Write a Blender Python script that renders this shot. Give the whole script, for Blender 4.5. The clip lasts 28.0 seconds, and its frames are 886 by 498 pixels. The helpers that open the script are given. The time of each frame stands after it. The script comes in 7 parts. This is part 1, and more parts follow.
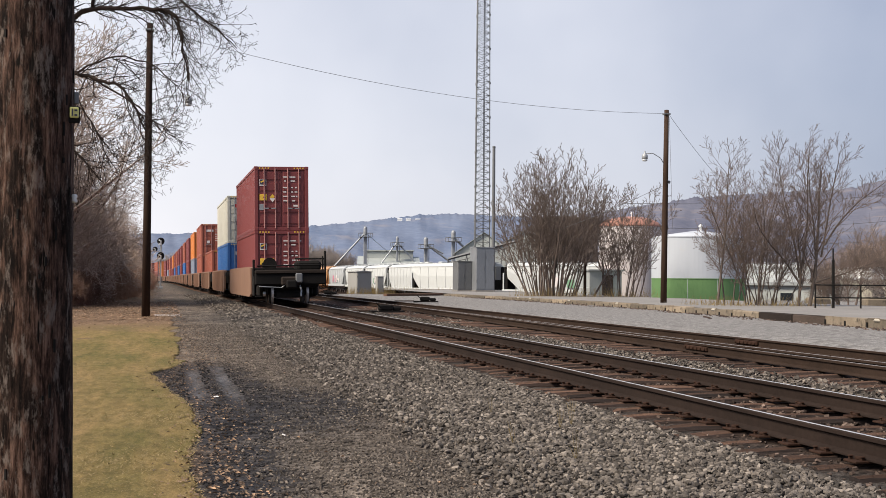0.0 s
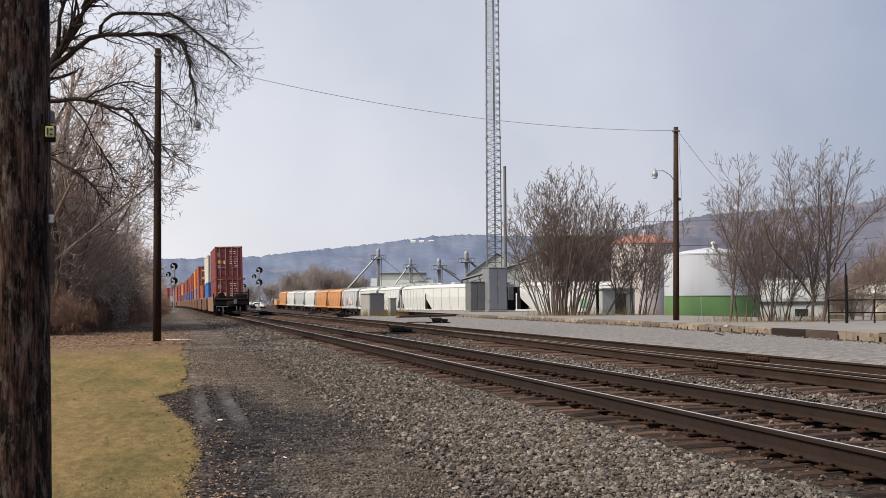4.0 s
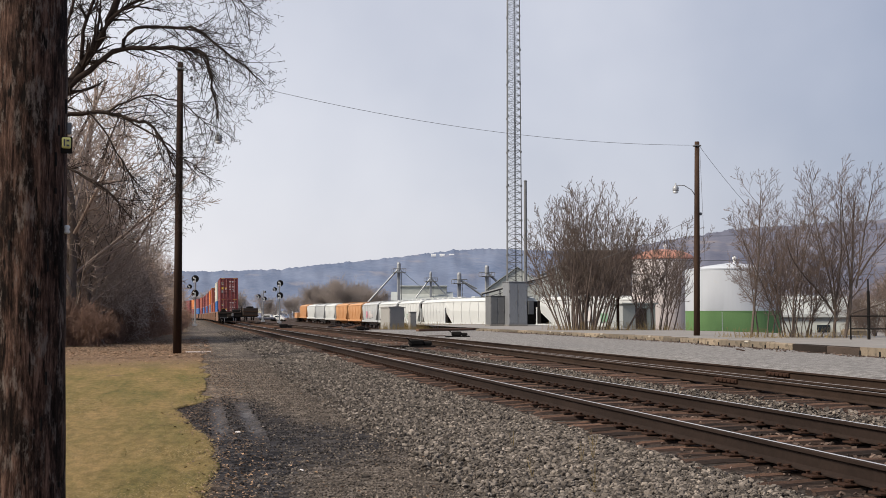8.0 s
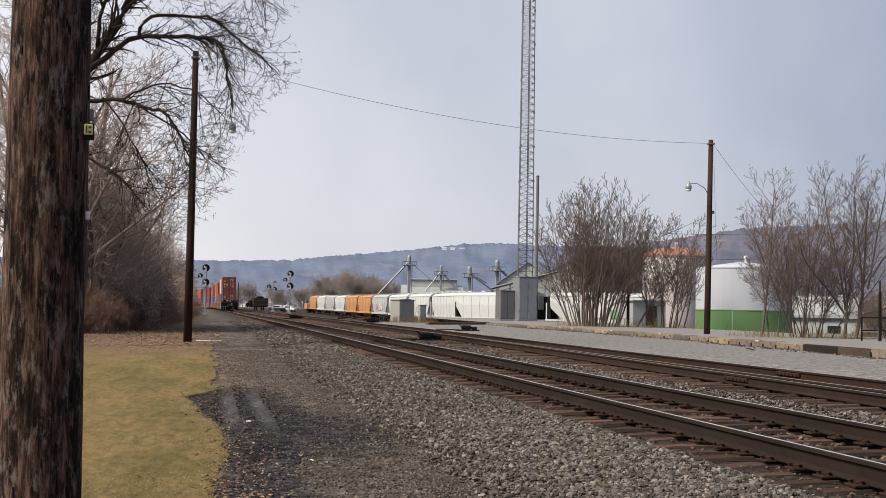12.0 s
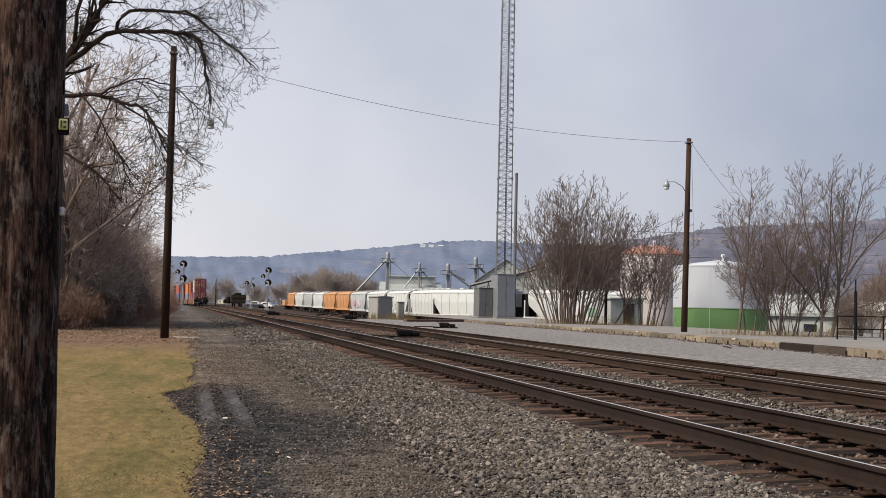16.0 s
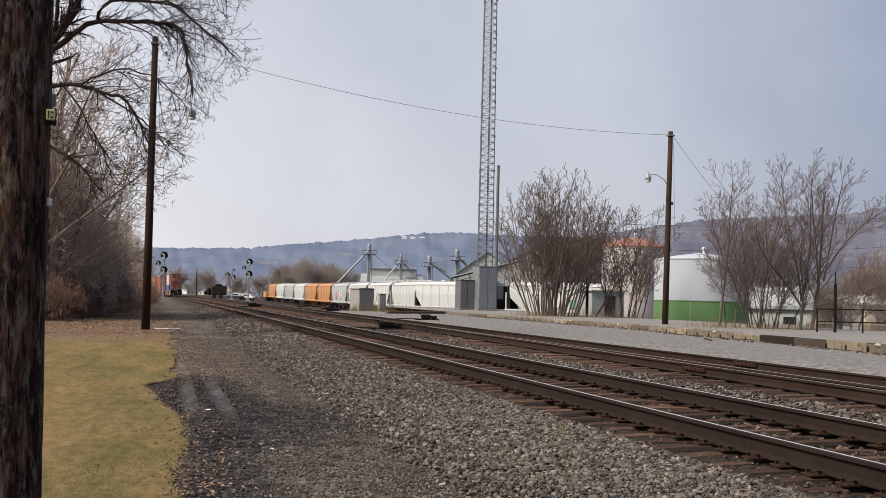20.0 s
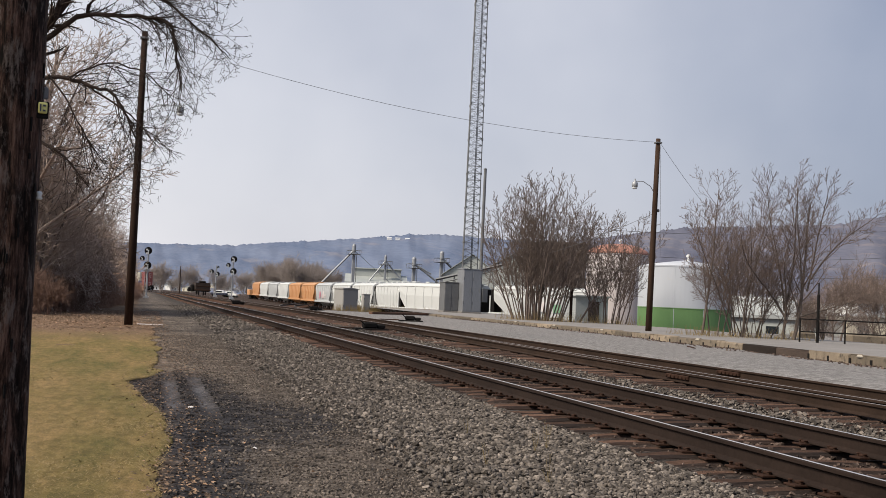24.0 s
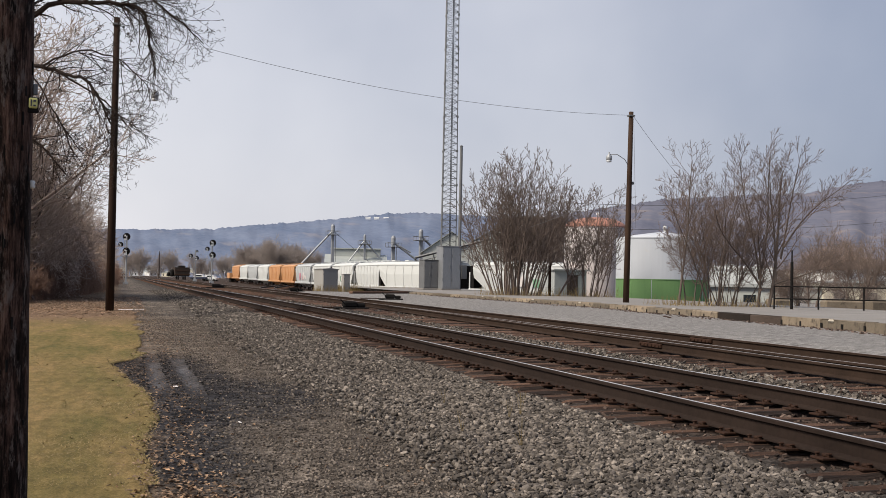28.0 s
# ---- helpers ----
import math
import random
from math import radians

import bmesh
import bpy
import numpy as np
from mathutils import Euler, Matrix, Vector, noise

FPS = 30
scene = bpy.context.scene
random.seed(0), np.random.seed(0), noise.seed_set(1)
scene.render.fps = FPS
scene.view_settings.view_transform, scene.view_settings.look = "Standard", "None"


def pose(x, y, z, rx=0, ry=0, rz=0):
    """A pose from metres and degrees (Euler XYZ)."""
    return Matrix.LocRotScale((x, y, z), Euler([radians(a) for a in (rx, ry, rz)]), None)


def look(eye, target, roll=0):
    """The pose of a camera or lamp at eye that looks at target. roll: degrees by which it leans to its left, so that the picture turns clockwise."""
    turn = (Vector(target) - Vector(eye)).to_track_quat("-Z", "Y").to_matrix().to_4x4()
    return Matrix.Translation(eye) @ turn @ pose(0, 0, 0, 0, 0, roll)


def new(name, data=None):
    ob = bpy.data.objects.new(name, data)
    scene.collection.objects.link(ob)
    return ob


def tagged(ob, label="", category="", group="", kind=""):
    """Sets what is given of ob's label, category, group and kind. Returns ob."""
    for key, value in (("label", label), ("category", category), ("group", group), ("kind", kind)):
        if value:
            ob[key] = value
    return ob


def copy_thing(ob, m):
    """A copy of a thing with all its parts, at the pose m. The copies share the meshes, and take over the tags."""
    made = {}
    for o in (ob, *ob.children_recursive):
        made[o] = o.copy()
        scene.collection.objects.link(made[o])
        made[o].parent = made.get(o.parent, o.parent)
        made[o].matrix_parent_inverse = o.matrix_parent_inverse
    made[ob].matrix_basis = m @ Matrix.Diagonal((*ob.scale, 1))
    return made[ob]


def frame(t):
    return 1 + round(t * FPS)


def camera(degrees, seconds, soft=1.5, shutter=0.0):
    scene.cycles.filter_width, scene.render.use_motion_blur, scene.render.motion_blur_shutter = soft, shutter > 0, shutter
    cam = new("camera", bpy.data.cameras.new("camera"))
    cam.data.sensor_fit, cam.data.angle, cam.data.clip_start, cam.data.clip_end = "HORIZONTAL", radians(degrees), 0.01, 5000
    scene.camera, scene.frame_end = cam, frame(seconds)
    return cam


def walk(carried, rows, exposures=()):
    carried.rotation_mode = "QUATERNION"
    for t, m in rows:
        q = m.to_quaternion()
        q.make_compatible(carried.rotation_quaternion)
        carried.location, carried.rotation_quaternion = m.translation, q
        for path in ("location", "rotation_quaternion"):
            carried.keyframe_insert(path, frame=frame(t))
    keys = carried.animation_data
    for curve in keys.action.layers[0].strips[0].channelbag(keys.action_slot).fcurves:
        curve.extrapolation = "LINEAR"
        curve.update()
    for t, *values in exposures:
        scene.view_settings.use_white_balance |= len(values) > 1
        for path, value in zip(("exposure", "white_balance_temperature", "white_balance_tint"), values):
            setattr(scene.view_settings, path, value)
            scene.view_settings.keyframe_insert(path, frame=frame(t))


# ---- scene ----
import itertools

# The way of the camera: seconds, place, then yaw to the left of +y, pitch up and lean in degrees.
def aim(t, x, y, z, yaw, pitch, roll):
    return t, pose(x, y, z, 0, 0, yaw) @ pose(0, 0, 0, 90 + pitch, 0, 0) @ pose(0, 0, 0, 0, 0, roll)


cam = camera(40.0, 28.0, soft=0.5)
walk(cam, [
    aim(0, -0.174, -0.051, 1.478, -13.000, 1.524, 0.511),
    aim(0.5, -0.186, -0.030, 1.476, -12.672, 1.140, 0.472),
    aim(1, -0.143, -0.033, 1.469, -13.688, 3.145, 0.106),
    aim(1.5, -0.141, -0.027, 1.454, -14.251, 2.929, -0.520),
    aim(2, -0.133, -0.027, 1.458, -13.277, 2.889, -0.055),
    aim(2.5, -0.111, -0.020, 1.456, -13.262, 2.611, -0.276),
    aim(3, -0.090, -0.013, 1.453, -12.881, 2.463, -0.580),
    aim(3.5, -0.059, -0.001, 1.457, -12.681, 2.491, -0.264),
    aim(5.5, 0.019, 0.007, 1.449, -11.258, 2.826, -1.202),
    aim(6, 0.013, 0.001, 1.446, -11.323, 3.092, -0.959),
    aim(6.5, 0.003, 0.015, 1.448, -11.320, 3.169, -0.662),
    aim(7, 0.008, 0.004, 1.445, -11.477, 3.210, -0.419),
    aim(7.5, 0.004, -0.008, 1.447, -11.597, 3.156, -0.404),
    aim(8, -0.001, -0.001, 1.450, -11.392, 3.175, 0.007),
    aim(8.5, -0.004, 0.003, 1.450, -11.269, 3.240, 0.198),
    aim(9, -0.005, -0.001, 1.449, -11.224, 3.375, 0.232),
    aim(9.5, -0.009, -0.010, 1.447, -11.233, 3.341, 0.231),
    aim(10, -0.009, -0.007, 1.446, -11.232, 3.249, 0.278),
    aim(10.5, -0.015, 0.004, 1.446, -11.285, 3.092, 0.270),
    aim(11, -0.022, -0.003, 1.447, -11.178, 2.896, 0.637),
    aim(11.5, -0.028, -0.001, 1.445, -11.070, 2.945, 0.703),
    aim(12, -0.034, -0.004, 1.446, -10.891, 2.869, 1.106),
    aim(12.5, -0.030, 0.001, 1.446, -10.824, 2.877, 0.922),
    aim(14.5, -0.025, -0.002, 1.447, -11.346, 2.840, 1.287),
    aim(15, -0.026, -0.002, 1.446, -11.433, 2.836, 1.087),
    aim(15.5, -0.024, 0.011, 1.448, -11.765, 2.784, 1.215),
    aim(16, -0.026, 0.005, 1.448, -11.904, 2.755, 1.299),
    aim(16.5, -0.026, 0.002, 1.445, -11.891, 2.723, 1.228),
    aim(17, -0.028, -0.007, 1.445, -11.975, 2.624, 1.159),
    aim(17.5, -0.029, -0.011, 1.444, -12.102, 2.635, 1.174),
    aim(18, -0.033, -0.004, 1.446, -12.383, 2.625, 1.176),
    aim(18.5, -0.043, -0.005, 1.446, -12.240, 2.596, 1.452),
    aim(19, -0.043, -0.001, 1.446, -12.303, 2.572, 1.475),
    aim(19.5, -0.048, -0.009, 1.448, -12.538, 2.501, 1.077),
    aim(20, -0.056, 0.003, 1.447, -12.792, 2.399, 1.433),
    aim(20.5, -0.057, 0.018, 1.446, -13.151, 2.344, 1.845),
    aim(21, -0.067, 0.027, 1.445, -13.219, 2.376, 2.006),
    aim(21.5, -0.069, 0.037, 1.447, -13.061, 2.496, 2.148),
    aim(23.5, -0.083, 0.018, 1.452, -13.049, 2.393, 2.303),
    aim(24, -0.080, 0.025, 1.452, -13.500, 2.513, 2.700),
    aim(24.5, -0.081, 0.023, 1.452, -13.357, 2.669, 2.399),
    aim(25, -0.085, 0.020, 1.453, -13.112, 2.556, 2.747),
    aim(25.5, -0.087, 0.015, 1.459, -12.948, 2.604, 2.121),
    aim(26, -0.087, 0.011, 1.456, -12.750, 2.609, 1.825),
    aim(26.5, -0.089, 0.014, 1.458, -12.551, 2.450, 1.645),
    aim(26.7, -0.090, 0.010, 1.456, -12.620, 2.060, 1.350),
    aim(26.9, -0.110, -0.430, 1.428, -12.480, 1.890, 1.090),
    aim(27, -0.111, -0.470, 1.428, -12.480, 1.800, 1.060),
    aim(27.5, -0.110, -0.400, 1.422, -13.374, 1.600, 1.148),
    aim(28, -0.118, -0.406, 1.420, -14.506, 1.505, 1.119),
], [(0.0, 0.31), (1.0, 0.29), (2.0, 0.18), (3.0, 0.16), (8.0, 0.13), (16.0, 0.07), (28.0, 0.05)])

# ---- light ----
SUN_EL, SUN_AZ = 44.0, -108.0          # degrees up, degrees clockwise from +y
world = bpy.data.worlds.new("hazy_sky")
scene.world = world
world.use_nodes = True
wn, wl = world.node_tree.nodes, world.node_tree.links
wn.clear()
sky = wn.new("ShaderNodeTexSky")
sky.sky_type, sky.sun_disc = "NISHITA", False
sky.sun_elevation, sky.sun_rotation = radians(SUN_EL), radians(SUN_AZ)
sky.air_density, sky.dust_density, sky.ozone_density = 1.0, 4.0, 2.0
cloud = wn.new("ShaderNodeTexNoise")
cloud.inputs["Scale"].default_value, cloud.inputs["Detail"].default_value = 2.2, 5.0
veil = wn.new("ShaderNodeValToRGB")      # thin high cloud over the blue, brighter where it is thick
veil.color_ramp.elements[0].position, veil.color_ramp.elements[1].position = 0.48, 1.0
veil.color_ramp.elements[0].color = (3.15, 3.60, 4.86, 1)
veil.color_ramp.elements[1].color = (11.1, 10.9, 11.2, 1)
where = wn.new("ShaderNodeTexCoord")
towards = wn.new("ShaderNodeVectorMath")
towards.operation = "DOT_PRODUCT"
towards.inputs[1].default_value = (-0.75, 0.62, -0.55)
thick = wn.new("ShaderNodeMath")
thick.operation = "MULTIPLY_ADD"
thick.inputs[1].default_value = 0.70
wl.new(where.outputs["Generated"], cloud.inputs["Vector"])
wl.new(where.outputs["Generated"], towards.inputs[0])
wl.new(towards.outputs["Value"], thick.inputs[0])
soften = wn.new("ShaderNodeMath")
soften.operation = "MULTIPLY_ADD"
soften.inputs[1].default_value, soften.inputs[2].default_value = 0.55, 0.225
wl.new(cloud.outputs["Fac"], soften.inputs[0])
wl.new(soften.outputs[0], thick.inputs[2])
blend = wn.new("ShaderNodeMix")
blend.data_type = "RGBA"
blend.inputs["Factor"].default_value = 0.78
back = wn.new("ShaderNodeBackground")
back.inputs["Strength"].default_value = 0.1
wout = wn.new("ShaderNodeOutputWorld")
wl.new(thick.outputs[0], veil.inputs["Fac"])
wl.new(sky.outputs["Color"], blend.inputs["A"])
wl.new(veil.outputs["Color"], blend.inputs["B"])
wl.new(blend.outputs["Result"], back.inputs["Color"])
wl.new(back.outputs["Background"], wout.inputs["Surface"])

sun = new("sun", bpy.data.lights.new("sun", "SUN"))
sun.data.energy, sun.data.angle, sun.data.color = 4.5, radians(18), (1.0, 0.89, 0.75)
SUN_DIR = Vector((math.sin(radians(SUN_AZ)) * math.cos(radians(SUN_EL)), math.cos(radians(SUN_AZ)) * math.cos(radians(SUN_EL)), math.sin(radians(SUN_EL))))
sun.matrix_world = look(SUN_DIR * 60, (0, 0, 0))
scene.view_settings.exposure = 0.0


# ---- materials ----
def nodes_of(name):
    m = bpy.data.materials.new(name)
    m.use_nodes = True
    return m, m.node_tree.nodes, m.node_tree.links, m.node_tree.nodes["Principled BSDF"]


def ramp_of(n, stops):
    r = n.new("ShaderNodeValToRGB")
    e = r.color_ramp.elements
    while len(e) < len(stops):
        e.new(0.5)
    for el, (p, c) in zip(e, stops):
        el.position, el.color = p, (*c, 1)
    return r


def noise_of(n, l, vec, scale, detail=6.0, rough=0.6):
    t = n.new("ShaderNodeTexNoise")
    t.inputs["Scale"].default_value, t.inputs["Detail"].default_value, t.inputs["Roughness"].default_value = scale, detail, rough
    if vec is not None:
        l.new(vec, t.inputs["Vector"])
    return t.outputs["Fac"]


def mix_of(n, l, fac, a, b, how="MIX"):
    m = n.new("ShaderNodeMix")
    m.data_type, m.blend_type = "RGBA", how
    for sock, v in (("Factor", fac), ("A", a), ("B", b)):
        if hasattr(v, "is_linked"):
            l.new(v, m.inputs[sock])
        else:
            m.inputs[sock].default_value = v if sock == "Factor" else (*v, 1)
    return m.outputs["Result"]


def coords(n, l, stretch=(1, 1, 1)):
    tc, mp = n.new("ShaderNodeTexCoord"), n.new("ShaderNodeMapping")
    mp.inputs["Scale"].default_value = stretch
    l.new(tc.outputs["Object"], mp.inputs["Vector"])
    return mp.outputs["Vector"]


def surf(name, c1, c2, scale=1.5, fine=30.0, rough=0.8, metal=0.0, bump=0.3, depth=0.01, stretch=(1, 1, 1), vary="", dirt=None, dirt_at=0.62, spread=0.25):
    """A surface of two tones at two scales, with fine relief, and stains of a third tone."""
    m, n, l, b = nodes_of(name)
    v = coords(n, l, stretch)
    coarse, grain = noise_of(n, l, v, scale), noise_of(n, l, v, fine, 4.0, 0.7)
    mid = n.new("ShaderNodeMath")
    mid.operation = "MULTIPLY_ADD"
    l.new(coarse, mid.inputs[0])
    mid.inputs[1].default_value = 0.55
    half = n.new("ShaderNodeMath")
    half.operation = "MULTIPLY"
    l.new(grain, half.inputs[0])
    half.inputs[1].default_value = 0.45
    l.new(half.outputs[0], mid.inputs[2])
    ramp = ramp_of(n, [(0.5 - spread, c1), (0.5 + spread, c2)])
    l.new(mid.outputs[0], ramp.inputs["Fac"])
    col = ramp.outputs["Color"]
    if vary:
        if vary == "island":
            rnd = n.new("ShaderNodeNewGeometry").outputs["Random Per Island"]
        else:
            rnd = n.new("ShaderNodeObjectInfo").outputs["Random"]
        if vary == "island":
            tone = ramp_of(n, [(0.0, (0.30, 0.30, 0.30)), (0.5, (0.80, 0.79, 0.78)), (0.88, (1.32, 1.30, 1.27)), (1.0, (2.1, 2.06, 2.0))])
        else:
            tone = ramp_of(n, [(0.0, (0.55, 0.55, 0.55)), (0.5, (0.92, 0.92, 0.92)), (0.85, (1.2, 1.18, 1.16)), (1.0, (1.6, 1.57, 1.53))])
        l.new(rnd, tone.inputs["Fac"])
        col = mix_of(n, l, 1.0, col, tone.outputs["Color"], "MULTIPLY")
    if dirt:
        spots = ramp_of(n, [(dirt_at, (0, 0, 0)), (dirt_at + 0.12, (1, 1, 1))])
        l.new(noise_of(n, l, v, scale * 2.3, 8.0, 0.65), spots.inputs["Fac"])
        col = mix_of(n, l, spots.outputs["Color"], col, dirt)
    l.new(col, b.inputs["Base Color"])
    b.inputs["Roughness"].default_value, b.inputs["Metallic"].default_value = rough, metal
    if bump:
        bp = n.new("ShaderNodeBump")
        bp.inputs["Strength"].default_value, bp.inputs["Distance"].default_value = bump, depth
        l.new(grain, bp.inputs["Height"])
        l.new(bp.outputs["Normal"], b.inputs["Normal"])
    return m


def paint(name, c, rough=0.55, wear=0.12, dirt=None, scale=0.9):
    lo, hi = tuple(v * (1 - wear) for v in c), tuple(min(1.0, v * (1 + wear)) for v in c)
    return surf(name, lo, hi, scale, 18.0, rough, 0.0, 0.08, 0.004, dirt=dirt or tuple(v * 0.55 + 0.02 for v in c), dirt_at=0.64)


M = {}
M["rail"] = surf("rail_rust", (0.009, 0.006, 0.005), (0.036, 0.024, 0.019), 1.2, 25, 0.9, 0.0, 0.3, 0.004)
M["rail_head"] = surf("rail_head_steel", (0.78, 0.77, 0.76), (0.92, 0.91, 0.90), 0.7, 30, 0.36, 0.75, 0.05, 0.002)
M["rail_brown"] = surf("rail_brown_rust", (0.012, 0.008, 0.006), (0.052, 0.033, 0.024), 1.2, 25, 0.9, 0.0, 0.3, 0.004)
M["dull_head"] = surf("dull_rail_head", (0.34, 0.31, 0.29), (0.56, 0.52, 0.49), 0.7, 30, 0.45, 0.6, 0.05, 0.002)
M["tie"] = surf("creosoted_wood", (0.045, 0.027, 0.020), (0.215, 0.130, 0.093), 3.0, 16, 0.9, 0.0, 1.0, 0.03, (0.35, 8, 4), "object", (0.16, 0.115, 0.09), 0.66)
# creosoted tie sides, with the shade between ties put into the colour
M["tie_side_shade"] = surf("shaded_creosote", (0.007, 0.004, 0.003), (0.055, 0.031, 0.022), 3.0, 16, 0.9, 0.0, 1.0, 0.02, (0.35, 8, 4), "object")
M["rusty"] = surf("rusty_iron", (0.014, 0.008, 0.006), (0.075, 0.040, 0.027), 3, 40, 0.85, 0.2, 0.4, 0.004, (1, 1, 1))
M["stone"] = surf("ballast_stone", (0.050, 0.044, 0.039), (0.225, 0.198, 0.174), 4, 40, 0.92, 0.0, 0.4, 0.006, (1, 1, 1), "island")
M["path_stone"] = surf("dark_gravel", (0.050, 0.043, 0.037), (0.20, 0.172, 0.148), 4, 40, 0.95, 0.0, 0.4, 0.006, (1, 1, 1), "island")
M["mud"] = surf("wet_mud_clods", (0.010, 0.010, 0.011), (0.052, 0.049, 0.050), 4, 40, 0.8, 0.0, 0.4, 0.006, (1, 1, 1), "island")
M["old_stone"] = surf("rusty_ballast_stone", (0.040, 0.029, 0.024), (0.150, 0.112, 0.094), 4, 40, 0.92, 0.0, 0.4, 0.006, (1, 1, 1), "island")
M["dry_grass"] = surf("dry_grass", (0.20, 0.150, 0.058), (0.33, 0.238, 0.104), 1.2, 25, 0.9, 0.0, 0.5, 0.02, (1, 1, 1))
M["leaf"] = surf("fallen_leaf", (0.12, 0.078, 0.047), (0.27, 0.175, 0.11), 2, 30, 0.85, 0.0, 0.2, 0.003, (1, 1, 1), "island")
M["litter"] = surf("leaf_litter", (0.17, 0.108, 0.070), (0.36, 0.24, 0.16), 2, 30, 0.85, 0.0, 0.2, 0.003, (1, 1, 1), "island")
M["bark"] = surf("grey_bark", (0.055, 0.043, 0.036), (0.19, 0.155, 0.132), 1.5, 24, 0.95, 0.0, 0.7, 0.02, (1, 1, 0.3))
M["dark_twig"] = surf("dark_branches", (0.020, 0.015, 0.013), (0.066, 0.050, 0.043), 0.6, 9, 0.95, 0.0, 0.0)
M["twig"] = surf("bare_twigs", (0.088, 0.064, 0.053), (0.235, 0.175, 0.147), 0.6, 9, 0.95, 0.0, 0.0)
M["shade_lifted_brush"] = surf("shade_lifted_brush", (0.30, 0.225, 0.182), (0.56, 0.445, 0.37), 0.5, 8, 0.95, 0.0, 0.0)
M["brown_wood"] = surf("brown_wood", (0.20, 0.142, 0.112), (0.38, 0.285, 0.235), 0.2, 2.0, 1.0, 0.0, 0.0)
# darker copy of red_twig, dimming the shrubs that stand in open sun
M["sun_dimmed_twig"] = surf("sun_dimmed_brush", (0.125, 0.072, 0.051), (0.250, 0.156, 0.114), 0.5, 8, 0.95, 0.0, 0.0)
M["red_twig"] = surf("reddish_brush", (0.235, 0.138, 0.098), (0.44, 0.287, 0.21), 0.5, 8, 0.95, 0.0, 0.0)
M["bush_twig"] = surf("dark_bush_wood", (0.082, 0.061, 0.051), (0.225, 0.173, 0.145), 0.6, 9, 0.95, 0.0, 0.0)
M["dark_pole"] = surf("tarred_pole", (0.011, 0.007, 0.005), (0.048, 0.027, 0.019), 1.0, 18, 0.8, 0.0, 0.5, 0.008, (1, 1, 0.12))
M["brown_pole"] = surf("brown_pole_wood", (0.018, 0.011, 0.008), (0.080, 0.049, 0.034), 1.0, 18, 0.85, 0.0, 0.5, 0.008, (1, 1, 0.12))
M["galv"] = surf("galvanised_steel", (0.26, 0.275, 0.29), (0.40, 0.415, 0.43), 1.1, 30, 0.5, 0.45, 0.1, 0.003)
M["cabinet_steel"] = surf("cabinet_steel", (0.19, 0.20, 0.215), (0.30, 0.315, 0.335), 0.6, 12, 0.5, 0.35, 0.1, 0.003, (1, 1, 0.3))
M["dark_galv"] = surf("dull_steel", (0.11, 0.115, 0.12), (0.20, 0.205, 0.21), 1.1, 30, 0.6, 0.35, 0.1, 0.003)
M["white"] = paint("white_paint", (0.68, 0.69, 0.68), 0.5, 0.07)
M["hopper_white"] = paint("hopper_white", (0.55, 0.57, 0.56), 0.5, 0.06, (0.40, 0.385, 0.35))
M["hopper_grey"] = paint("hopper_grey", (0.42, 0.44, 0.445), 0.5, 0.07, (0.36, 0.35, 0.33))
M["hopper_orange"] = paint("hopper_orange", (0.48, 0.24, 0.10), 0.6, 0.1, (0.40, 0.21, 0.09))
M["black"] = surf("black_paint", (0.006, 0.006, 0.006), (0.018, 0.016, 0.015), 1.5, 25, 0.85, 0.0, 0.2, 0.004, dirt=(0.032, 0.027, 0.023))
M["brown_car"] = paint("car_brown", (0.225, 0.128, 0.085), 0.65, 0.18, (0.14, 0.082, 0.056))
M["c_red"] = paint("container_red", (0.180, 0.040, 0.040), 0.5, 0.10)
M["c_rust"] = paint("container_rust", (0.29, 0.082, 0.052), 0.55, 0.12)
M["c_orange"] = paint("container_orange", (0.58, 0.19, 0.045), 0.5, 0.10)
M["c_beige"] = paint("container_beige", (0.52, 0.51, 0.44), 0.55, 0.08)
M["c_blue"] = paint("container_blue", (0.035, 0.13, 0.36), 0.5, 0.10)
M["c_grey"] = paint("container_grey", (0.20, 0.23, 0.30), 0.55, 0.10)
M["bar_red"] = paint("locking_bar_red", (0.40, 0.20, 0.185), 0.5, 0.1)
M["mark_white"] = paint("marking_white", (0.66, 0.62, 0.60), 0.6, 0.05)
M["mark_yellow"] = paint("marking_yellow", (0.72, 0.46, 0.05), 0.6, 0.05)
M["mark_dark"] = paint("marking_dark", (0.03, 0.035, 0.06), 0.6, 0.05)
M["mark_red"] = paint("marking_red", (0.55, 0.05, 0.05), 0.6, 0.05)
M["concrete"] = surf("old_concrete", (0.11, 0.088, 0.062), (0.27, 0.222, 0.163), 1.4, 22, 0.92, 0.0, 0.6, 0.02, (1, 1, 1), "object", (0.075, 0.06, 0.045), 0.55)
M["pale_concrete"] = surf("pale_concrete", (0.30, 0.27, 0.22), (0.46, 0.42, 0.35), 3.0, 22, 0.92, 0.0, 0.5, 0.01)
M["timber"] = surf("dark_timber", (0.02, 0.016, 0.014), (0.065, 0.05, 0.042), 1.4, 22, 0.9, 0.0, 0.6, 0.02, (1, 0.3, 2), "object")
M["platform"] = surf("worn_asphalt", (0.14, 0.132, 0.125), (0.30, 0.283, 0.263), 0.5, 16, 0.93, 0.0, 0.5, 0.015, dirt=(0.20, 0.17, 0.12))
M["tank_white"] = paint("tank_white", (0.44, 0.47, 0.515), 0.9, 0.05, (0.46, 0.46, 0.46), 0.35)
M["tank_green"] = paint("tank_green", (0.115, 0.225, 0.085), 0.85, 0.16, (0.17, 0.24, 0.12), 0.35)
